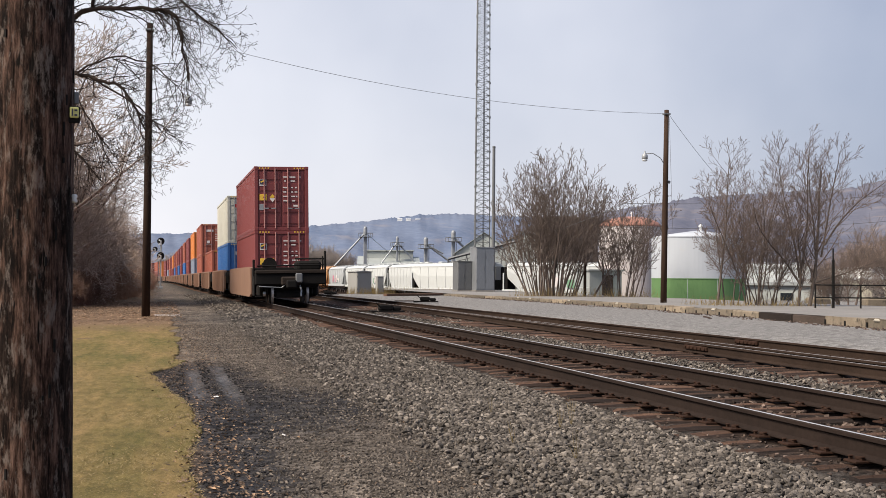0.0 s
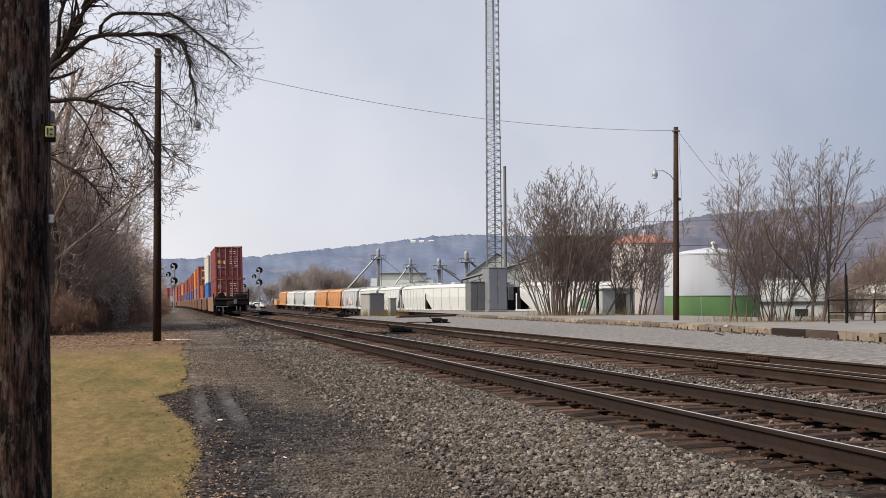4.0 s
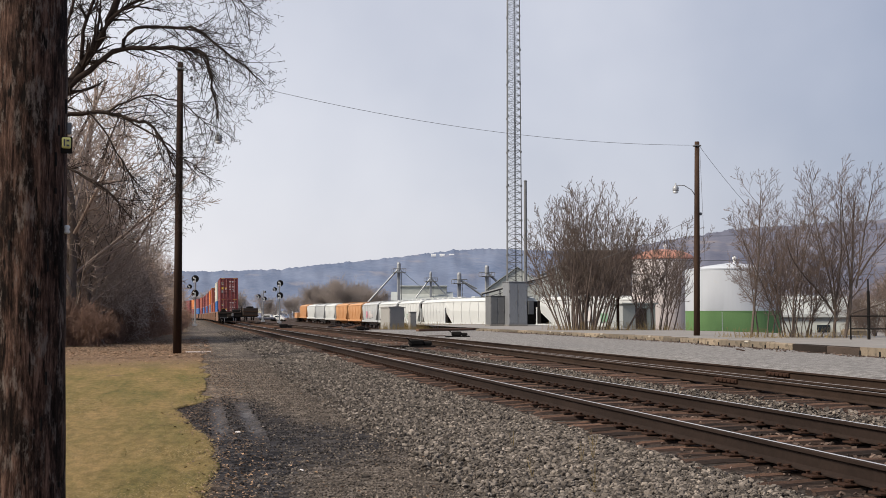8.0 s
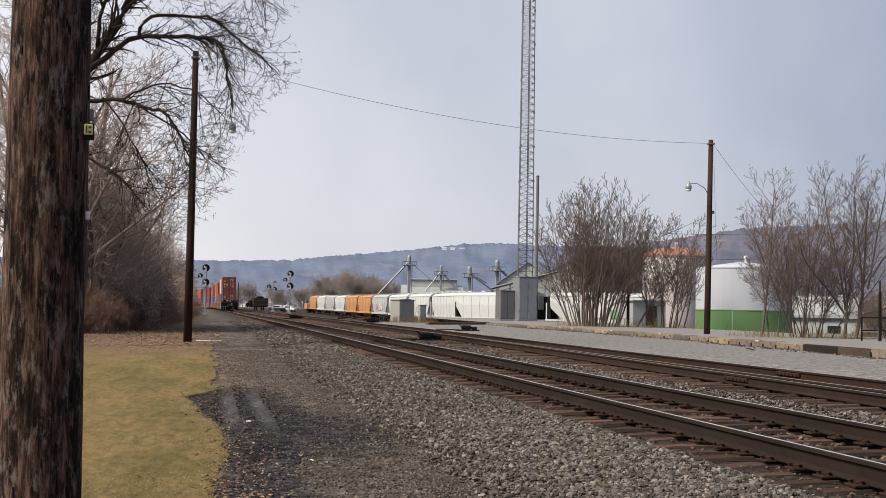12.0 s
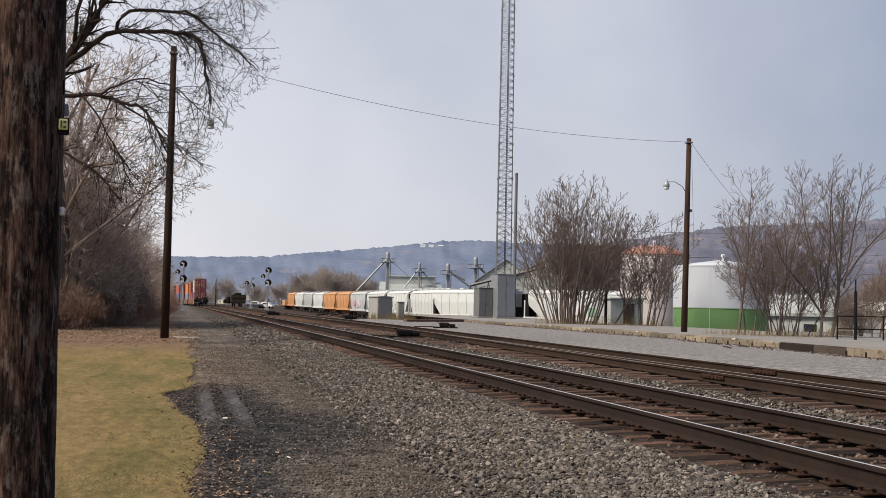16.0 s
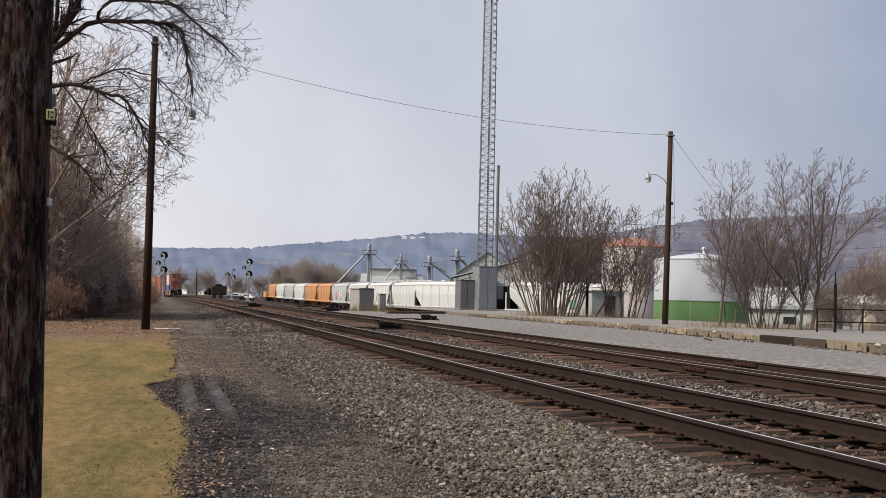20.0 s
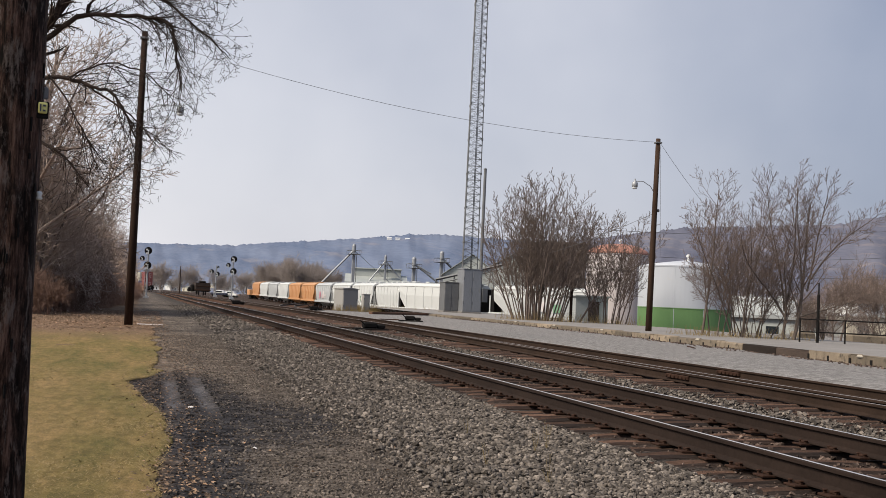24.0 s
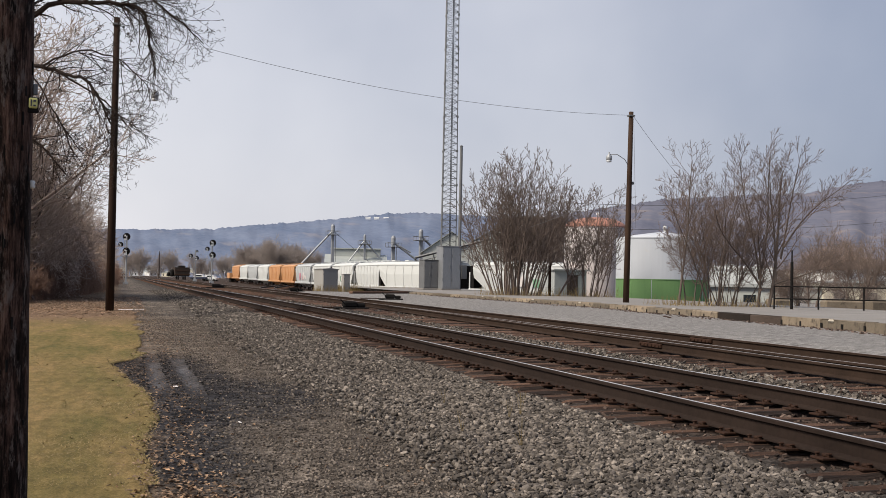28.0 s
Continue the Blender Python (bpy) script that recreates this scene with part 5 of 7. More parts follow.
def build_hills():
    ridge("backdrop_far_hill", "long wooded hill across the valley, blue haze in its colour", M["hill_far"], [(-60, 0.030), (-8, 0.034), (0.45, 0.0362), (3.8, 0.0381), (5.6, 0.0421), (8.2, 0.0464), (10.85, 0.052), (11.9, 0.0543), (13.5, 0.0555), (16, 0.054), (20, 0.052), (60, 0.05)], 2900, 1500, -4, 2, 9)
    ridge("backdrop_near_hill", "brown-grey wooded hillside rising behind the tanks, bluish haze in its colour", M["hill_near"], [(15.0, 0.0), (17.0, 0.036), (19.5, 0.055), (23.4, 0.0657), (24.7, 0.0690), (26, 0.0705), (29, 0.0732), (31.3, 0.0748), (33, 0.0815), (34.5, 0.084), (40, 0.092), (70, 0.10), (110, 0.08)], 1500, 900, -6, 5, 6)
    # houses on the crest and in the valley
    def house(label, x, y, z, w, d, h, wall, roof, turn):
        hs = thing("far_house", label, "house", "valley houses", m=Matrix.Translation((x, y, z)) @ pose(0, 0, 0, 0, 0, turn))
        put("wall", Shape().box(-w / 2, w / 2, -d / 2, d / 2, -1.0, h), wall, hs)
        put("roof", Shape().loft([[(-w / 2 - 0.4, yy, h - 0.02), (w / 2 + 0.4, yy, h - 0.02), (0, yy, h + (0.35 if "commercial" in label else min(w * 0.28, 2.2)))] for yy in (-d / 2 - 0.4, d / 2 + 0.4)]), roof, hs)
        for k in range(3):
            put("window", Shape().box(-w / 2 + w * (k + 0.5) / 3 - min(0.6, w * 0.06), -w / 2 + w * (k + 0.5) / 3 + min(0.6, w * 0.06), -d / 2 - 0.06, -d / 2 + 0.02, h * 0.4, h * 0.75), M["glass_dark"], hs)
    for b in (10.95, 11.35, 11.8):
        house("pale house far off on the hill crest", 2760 * math.sin(radians(b)), 2760 * math.cos(radians(b)), 2760 * 0.0502, 5.5, 11, 3.2, M["white"], M["white"], -b + 88)
    rng2 = random.Random(31)
    for k in range(26):
        b = rng2.uniform(-0.6, 7.5) if k < 20 else rng2.uniform(7, 14)
        f = rng2.uniform(0.02, 0.16)
        d = 1400 + 1500 * f
        z = -4 + (0.04 * 2900 + 5.4) * f ** 1.25
        house("small pale house in the hazy valley", d * math.sin(radians(b)), d * math.cos(radians(b)), z, rng2.uniform(9, 18), rng2.uniform(9, 16), rng2.uniform(4, 7), M["white"] if k % 3 else M["cream"], M["tin"], rng2.uniform(-40, 40))
    for k, (x, y, w, d, h, wall) in enumerate(((62, 112, 15, 10, 3.0, M["tin"]), (88, 128, 22, 12, 3.4, M["tin"]), (70, 106, 9, 8, 3.6, M["cream"]), (70, 150, 16, 10, 5.5, M["cream"]), (104, 150, 26, 12, 5.5, M["white"]), (96, 112, 14, 9, 3.6, M["white"]), (120, 170, 24, 14, 6, M["cream"]))):
        house("low pale commercial building below the platform", x, y, -1.6, w, d, h, wall, M["tin_dark"], -35 + 9 * k)


# ---- grain works ----
def leg_tower(x, y, top, spouts, group="bucket elevators", fat=0.55):
    t = thing("bucket_elevator", "grey steel bucket elevator tower with sloping spouts", "grain elevator", group, m=Matrix.Translation((x, y, -0.7)))
    h = top + 0.7
    put("leg_casing", Shape().box(-fat, fat, -fat, fat, 0, h - 2.0, 0.05), M["galv"], t)
    put("head", Shape().turned([(fat * 0.9, h - 2.2), (fat * 1.35, h - 1.9), (fat * 1.35, h - 0.55), (fat * 1.1, h - 0.2), (fat * 0.5, h - 0.05), (0.05, h)], 14), M["galv"], t, "round capped elevator head")
    put("platform_ring", Shape().box(-1.5, 1.5, -1.5, 1.5, h - 2.7, h - 2.6, 0.02), M["dark_galv"], t)
    rl = Shape()
    for a, b in (((-1.5, -1.5), (1.5, -1.5)), ((1.5, -1.5), (1.5, 1.5)), ((1.5, 1.5), (-1.5, 1.5)), ((-1.5, 1.5), (-1.5, -1.5))):
        rl.tube([(*a, h - 1.7), (*b, h - 1.7)], 0.05, 5).tube([(*a, h - 2.65), (*a, h - 1.7)], 0.05, 5)
    put("guard_rail", rl, M["dark_galv"], t)
    for dx, dz, r in spouts:
        put("spout", Shape().tube([(0, 0, h - 1.6), (dx, -0.5, h - 1.6 - dz)], r, 10), M["galv"], t, "sloping pipe")
    lad = Shape()
    for q in np.arange(1, h - 3, 1.2):
        lad.tube([(fat + 0.35, -0.3, float(q)), (fat + 0.35, 0.3, float(q))], 0.04, 4)
    lad.tube([(fat + 0.35, -0.3, 0), (fat + 0.35, -0.3, h - 2)], 0.04, 4).tube([(fat + 0.35, 0.3, 0), (fat + 0.35, 0.3, h - 2)], 0.04, 4)
    put("ladder", lad, M["dark_galv"], t)


def gabled_shed(label, x, y, w, d, eave, ridge_h, turn, wall, roof, monitor=0.0):
    s = thing("grain_shed", label, "shed", "grain sheds", m=Matrix.Translation((x, y, -0.8)) @ pose(0, 0, 0, 0, 0, turn))
    put("wall", Shape().loft([[(xx, -d / 2, 0), (xx, d / 2, 0), (xx, d / 2, eave), (xx, 0, ridge_h - 0.1), (xx, -d / 2, eave)] for xx in (-w / 2, w / 2)]), wall, s)
    for side in (-1, 1):
        r = Shape().loft([[(xx, side * (d / 2 + 0.5), eave - 0.25), (xx, 0, ridge_h), (xx, 0, ridge_h + 0.15), (xx, side * (d / 2 + 0.5), eave - 0.1)] for xx in (-w / 2 - 0.4, w / 2 + 0.4)])
        rf = put("roof", r, roof, s)
        rib = Shape()
        for xx in np.arange(-w / 2, w / 2 + 0.1, 1.4):
            rib.add([(xx - 0.05, side * (d / 2 + 0.5), eave - 0.07), (xx + 0.05, side * (d / 2 + 0.5), eave - 0.07), (xx + 0.05, 0, ridge_h + 0.19), (xx - 0.05, 0, ridge_h + 0.19)], [(0, 1, 2, 3)])
        tagged(put("roof_rib", rib, roof, rf, "raised seams"), kind="stuff")
    if monitor:
        put("roof_monitor", Shape().box(-w * 0.42, w * 0.42, -2.2, 2.2, ridge_h - 1.2, ridge_h + monitor, 0.1), wall, s, "raised roof monitor")
        put("monitor_cap", Shape().box(-w * 0.43, w * 0.43, -2.6, 2.6, ridge_h + monitor, ridge_h + monitor + 0.3, 0.05), roof, s)
    return s


def build_grain_works():
    leg_tower(48.2, 294.0, 14.8, [(-10.5, 11.5, 0.22), (11.0, 9.0, 0.06)], fat=0.36)
    leg_tower(59.6, 312.0, 13.2, [(-4.2, 5.5, 0.18), (4.4, 5.0, 0.2)], fat=0.26)
    leg_tower(58.6, 272.0, 11.6, [(7.0, 5.0, 0.22), (4.0, 2.2, 0.18)], fat=0.38)
    leg_tower(64.6, 270.0, 13.2, [(6.0, 5.6, 0.28)], fat=0.38)
    gabled_shed("pale green metal grain shed with a raised roof monitor", 58.4, 318.0, 15.5, 17.0, 6.6, 8.6, -10, M["tin"], M["tin"], 1.5)
    gabled_shed("grey metal grain store with a steep gable", 60.4, 227.0, 26.0, 10.4, 7.4, 11.2, 75, M["tin"], M["tin_dark"])
    gabled_shed("grey metal grain store with a broad gable behind the bushes", 65.6, 210.0, 26.0, 15.0, 7.8, 12.2, 73, M["tin"], M["tin_dark"])
    bn = thing("grain_bin_house", "dark brown windowless bin house behind the bush", "building", m=Matrix.Translation((51.6, 154.0, -0.8)))
    put("wall", Shape().box(-2.2, 3.6, -4.0, 4.0, 0.0, 10.6, 0.05), M["brown_wall"], bn)
    put("roof", Shape().box(-2.4, 3.8, -4.2, 4.2, 10.6, 10.85, 0.03), M["brown_wall"], bn, "flat dark roof edge")
    for k in range(7):
        put("wall_rib", Shape().box(-2.0 + 0.9 * k - 0.05, -2.0 + 0.9 * k + 0.05, -4.06, -3.98, 0.2, 10.5), M["brown_wall"], bn)
    conv = thing("conveyor_gallery", "dark sloping conveyor gallery on trestles between the grain sheds", "conveyor")
    put("gallery", Shape().tube([(46, 196, 5.2), (57, 190, 8.4)], 0.22, 4), M["dark_galv"], conv)
    put("walkway", Shape().tube([(46, 195.5, 4.5), (57, 189.5, 7.7)], 0.08, 4), M["dark_galv"], conv)
    for k in range(5):
        f = k / 4
        x, y, z = 46 + 11 * f, 196 - 6 * f, 5.0 + 3.2 * f
        put("trestle", Shape().tube([(x - 1.2, y, -0.8), (x, y, z)], 0.09, 5).tube([(x + 1.2, y, -0.8), (x, y, z)], 0.09, 5), M["dark_galv"], conv)


def build_tanks():
    def tank(label, x, y, r, z0, bands, dome, dome_mat, stripe=None):
        t = thing("storage_tank", label, "storage tank", "storage tanks", m=Matrix.Translation((x, y, z0)))
        lo = 0.0
        for k, (hi, mat, lab) in enumerate(bands):
            put("shell_band", Shape().turned([(r, lo), (r, hi)], 72), mat, t, lab)
            put("weld_seam", Shape().turned([(r + 0.03, hi - 0.06), (r + 0.03, hi)], 56), mat, t)
            lo = hi
        if dome < 0.8:
            prof = [(r + 0.02, lo), (r + 0.02, lo + 0.04), (r * 0.5, lo + dome * 0.6), (0.05, lo + dome)]
        else:
            prof = [(r + 0.04, lo)] + [(r * math.cos(a), lo + dome * math.sin(a)) for a in np.arange(0.15, 1.56, 0.2)] + [(0.05, lo + dome)]
        put("roof", Shape().turned(prof, 56), dome_mat, t, "shallow domed roof", smooth=True)
        put("vent", Shape().turned([(0.09, lo + dome - 0.1), (0.09, lo + dome + 0.22), (0.17, lo + dome + 0.26), (0.14, lo + dome + 0.40), (0.03, lo + dome + 0.46)], 10, -0.6 * r * 0 + 0.2, 0), M["white"], t, "small white vent")
        for k in range(10):
            a = k * 0.628 + 0.3
            put("plate_seam", Shape().box(-0.015, 0.015, -0.008, 0.008, 0, lo, 0, Matrix.Translation((r * math.cos(a), r * math.sin(a), 0)) @ pose(0, 0, 0, 0, 0, math.degrees(a) + 90)), bands[-1][1], t)
        if stripe:
            lad = Shape().tube([(r + 0.3, -0.25, 0), (r + 0.3, -0.25, lo)], 0.04, 5).tube([(r + 0.3, 0.25, 0), (r + 0.3, 0.25, lo)], 0.04, 5)
            put("ladder", lad, M["dark_galv"], t)
    tank("white storage tank with a green lower band and domed roof", 37.9, 82.2, 3.35, -0.4, [(2.25, M["tank_green"], "green painted lower band"), (5.2, M["tank_white"], "white painted upper shell")], 0.55, M["tank_white"], 1)
    tank("cream storage tank with a rusty orange domed roof", 42.5, 107.0, 2.9, -0.8, [(7.5, M["pink_white"], "faded cream shell")], 1.0, M["orange_roof"])
    hut = thing("tool_shed", "small grey shed with a pale railing behind the bushes", "shed", m=Matrix.Translation((31.6, 86.0, 0.0)) @ pose(0, 0, 0, 0, 0, 8))
    put("wall", Shape().box(-1.35, 1.35, -1.2, 1.2, 0.0, 2.35, 0.02), M["tin_dark"], hut)
    put("roof", Shape().box(-1.5, 1.5, -1.4, 1.35, 2.35, 2.47, 0.02), M["tin_dark"], hut, "flat grey roof")
    put("door", Shape().box(-0.3, 0.6, -1.24, -1.18, 0.05, 2.05, 0.01), M["timber"], hut, "dark open doorway")
    for z in (0.7, 1.1):
        put("railing", Shape().tube([(-2.6, -1.3, z), (-1.4, -1.3, z)], 0.03, 6), M["white"], hut, "pale railing bar")


# ---- parked cars ----
def hopper_car(label, s, mat, patch=None):
    """A covered hopper with bulging sides, slope ends, roof walk, bays and trucks; s metres along the yard track."""
    p, heading = hop_pose(s)
    x, z = hopper_centre(p.y)
    c = thing("hopper_car", label, "hopper car", "parked hopper cars", m=Matrix.Translation((p.x, p.y, z)) @ pose(0, 0, 0, 0, 0, -heading))
    L = 16.1
    def ring(y, top=4.35, low=1.35, k=1.0):
        return [(-1.50 * k, y, low), (-1.60 * k, y, (low + top) / 2), (-1.52 * k, y, top - 0.35), (-1.05 * k, y, top), (1.05 * k, y, top), (1.52 * k, y, top - 0.35), (1.60 * k, y, (low + top) / 2), (1.50 * k, y, low)]
    put("body", Shape().loft([ring(-L / 2 + 0.55, 4.30, 3.0, 0.97), ring(-L / 2 + 0.65, 4.35, 2.6), ring(-L / 2 + 2.0), ring(0), ring(L / 2 - 2.0), ring(L / 2 - 0.65, 4.35, 2.6), ring(L / 2 - 0.55, 4.30, 3.0, 0.97)]), mat, c, smooth=False)
    for sd in (-1, 1):
        put("side_sill", Shape().box(sd * 1.45 - 0.12, sd * 1.45 + 0.12, -L / 2, L / 2, 1.05, 1.38, 0.03), mat, c)
        put("end_post", Shape().box(-1.45, 1.45, sd * (L / 2 - 0.12) - 0.06, sd * (L / 2 - 0.12) + 0.06, 1.05, 1.3, 0.02).box(-1.4, -1.25, sd * (L / 2 - 0.15), sd * (L / 2 - 0.02), 1.2, 3.2).box(1.25, 1.4, sd * (L / 2 - 0.15), sd * (L / 2 - 0.02), 1.2, 3.2), mat, c)
        tr = put("truck", Shape().box(-1.05, 1.05, sd * 6.3 - 1.25, sd * 6.3 + 1.25, 0.42, 0.75, 0.08), M["black"], c, "dark wheel truck")
        for dy in (-0.85, 0.85):
            for sx in (-0.75, 0.75):
                put("wheel", Shape().tube([(sx - 0.06, sd * 6.3 + dy, 0.44), (sx + 0.06, sd * 6.3 + dy, 0.44)], 0.44, 18), M["rusty"], tr)
        put("coupler", Shape().box(-0.15, 0.15, sd * (L / 2 + 0.3) - 0.32, sd * (L / 2 + 0.3) + 0.32, 0.75, 1.0, 0.04), M["black"], c)
    for k in range(4):
        yb = -4.8 + 3.2 * k
        put("discharge_bay", Shape().loft([[(-1.35, yb - 1.5, 1.36), (1.35, yb - 1.5, 1.36), (1.35, yb + 1.5, 1.36), (-1.35, yb + 1.5, 1.36)], [(-0.5, yb - 0.35, 0.45), (0.5, yb - 0.35, 0.45), (0.5, yb + 0.35, 0.45), (-0.5, yb + 0.35, 0.45)]]), mat, c)
    for sd in (-1, 1):
        # solid black ends added as the shade of the gap between cars
        put("end_gap_block", Shape().box(-1.3, 1.3, sd * (L / 2 - 0.35) - 0.22, sd * (L / 2 - 0.35) + 0.22, 1.0, 3.9, 0.03), M["black"], c, "black block standing in for the shaded gap between cars")
        put("top_chord", Shape().box(sd * 1.53 - 0.05, sd * 1.53 + 0.05, -L / 2 + 0.7, L / 2 - 0.7, 3.93, 4.05, 0.02), mat, c)
        for k in range(7):
            y = -5.7 + 1.9 * k
            put("side_post", Shape().loft([[(sd * 1.495, y - 0.04, 1.36), (sd * 1.495, y + 0.04, 1.36), (sd * 1.55, y + 0.04, 1.36), (sd * 1.55, y - 0.04, 1.36)], [(sd * 1.595, y - 0.04, 2.85), (sd * 1.595, y + 0.04, 2.85), (sd * 1.65, y + 0.04, 2.85), (sd * 1.65, y - 0.04, 2.85)], [(sd * 1.515, y - 0.04, 3.98), (sd * 1.515, y + 0.04, 3.98), (sd * 1.57, y + 0.04, 3.98), (sd * 1.57, y - 0.04, 3.98)]]), mat, c)
    put("roof_walk", Shape().box(-0.5, 0.5, -L / 2, L / 2, 4.38, 4.44, 0.0), M["galv"], c)
    for k in range(5):
        put("hatch", Shape().box(-0.35, 0.35, -6.2 + 3.1 * k - 0.4, -6.2 + 3.1 * k + 0.4, 4.43, 4.58, 0.03), mat, c)
    if patch:
        rng = random.Random(int(s) + 900)
        for k in range(7):
            a = -6 + rng.random() * 9
            put("graffiti", Shape().box(-1.64, -1.60, a, a + rng.uniform(0.5, 1.3), 1.6 + rng.random() * 0.5, 2.2 + rng.random() * 0.9, 0.0), M[patch] if k % 2 else M["mark_white"], c, "faded sprayed colour patches")
    return c


M["graf_green"] = paint("graffiti_green", (0.16, 0.30, 0.19), 0.6, 0.2)
M["graf_pink"] = paint("graffiti_pink", (0.55, 0.20, 0.27), 0.6, 0.2)


def build_hoppers():
    order = [("hopper_white", None), ("hopper_white", "graf_green"), ("hopper_white", None), ("hopper_grey", "graf_pink"), ("hopper_orange", None), ("hopper_orange", None), ("hopper_white", None), ("hopper_grey", None), ("hopper_white", None), ("hopper_orange", None)]
    names = {"hopper_white": "white covered hopper car parked on the yard track", "hopper_grey": "light grey covered hopper car with faded graffiti", "hopper_orange": "faded orange covered hopper car parked in line"}
    for k, (mat, patch) in enumerate(order):
        hopper_car(names[mat], 8.6 + 17.2 * k, M[mat], patch)
    for k in range(1, 4):
        hopper_car(names["hopper_white"], 8.6 - 17.2 * k, M["hopper_white"], "graf_green" if k == 2 else None)
    e = thing("flat_car_end", "low orange wagon end beyond the last hopper car", "wagon", m=Matrix.Translation((27.4, 329.0, 0.1)))
    put("body", Shape().box(-1.5, 1.5, -4, 4, 0.9, 2.4, 0.1), M["hopper_orange"], e)
    put("truck", Shape().box(-1.0, 1.0, -3.0, 3.0, 0.0, 0.9, 0.1), M["black"], e, "dark wheel truck")
    # old dark ballast car on the second track, beyond the switches
    y0 = 275.0
    d = thing("work_wagon", "rusty dark work wagon parked on the second track", "wagon", m=Matrix.Translation((11.6, y0, second_centre(y0)[1] - 0.1)) @ pose(0, 0, 0, 0, 0, 2))
    put("body", Shape().loft([[(-1.5, yy, 1.0), (1.5, yy, 1.0), (1.62, yy, 2.2), (1.55, yy, 2.75), (-1.55, yy, 2.75), (-1.62, yy, 2.2)] for yy in (-1.0, 8.5)]), M["timber"], d, "dark weathered hopper body")
    put("side_rib", Shape().box(-1.7, 1.7, -1.06, -0.9, 1.0, 1.25, 0.03).box(-1.7, 1.7, -1.06, -0.9, 1.9, 2.05, 0.03), M["rusty"], d)
    put("load", Shape().box(-0.75, 0.75, 0.2, 4.2, 2.7, 3.15, 0.2), M["black"], d, "dark load heaped on top")
    put("machinery", Shape().box(-2.3, -1.5, 3.0, 6.5, 0.7, 2.3, 0.25).box(-2.9, -2.3, 4.0, 6.0, 0.7, 1.7, 0.2), M["black"], d, "black machinery on its deck")
    put("underframe", Shape().box(-1.45, 1.45, -1.6, 9, 0.75, 1.02, 0.04), M["black"], d)
    for yy in (0.2, 2.0, 6.0, 7.8):
        for sx in (-0.75, 0.75):
            put("wheel", Shape().tube([(sx - 0.06, yy, 0.44), (sx + 0.06, yy, 0.44)], 0.44, 16), M["black"], d)
    # two small road vehicles beside the far signals
    for x, y, turn, lab in ((18.4, 330.0, 70, "small dark car with white roof parked beyond the signals"), (21.4, 330.0, 60, "small white van parked beyond the signals")):
        v = thing("parked_car", lab, "car", "parked vehicles", m=Matrix.Translation((x, y, ground_z(x, y))) @ pose(0, 0, 0, 0, 0, turn))
        dark = "dark" in lab
        put("body", Shape().box(-0.9, 0.9, -2.2, 2.2, 0.35, 1.0, 0.15), M["mark_dark"] if dark else M["white"], v)
        put("cabin", Shape().loft([[(-0.85, -1.5, 1.0), (0.85, -1.5, 1.0), (0.85, 1.4, 1.0), (-0.85, 1.4, 1.0)], [(-0.7, -1.0, 1.7), (0.7, -1.0, 1.7), (0.7, 0.8, 1.7), (-0.7, 0.8, 1.7)]]), M["white"], v)
        put("window", Shape().box(-0.87, 0.87, -0.9, 0.7, 1.1, 1.5, 0.02), M["glass_dark"], v)
        for sx in (-0.8, 0.8):
            for yy in (-1.4, 1.4):
                put("wheel", Shape().tube([(sx - 0.1, yy, 0.33), (sx + 0.1, yy, 0.33)], 0.33, 14), M["black"], v)


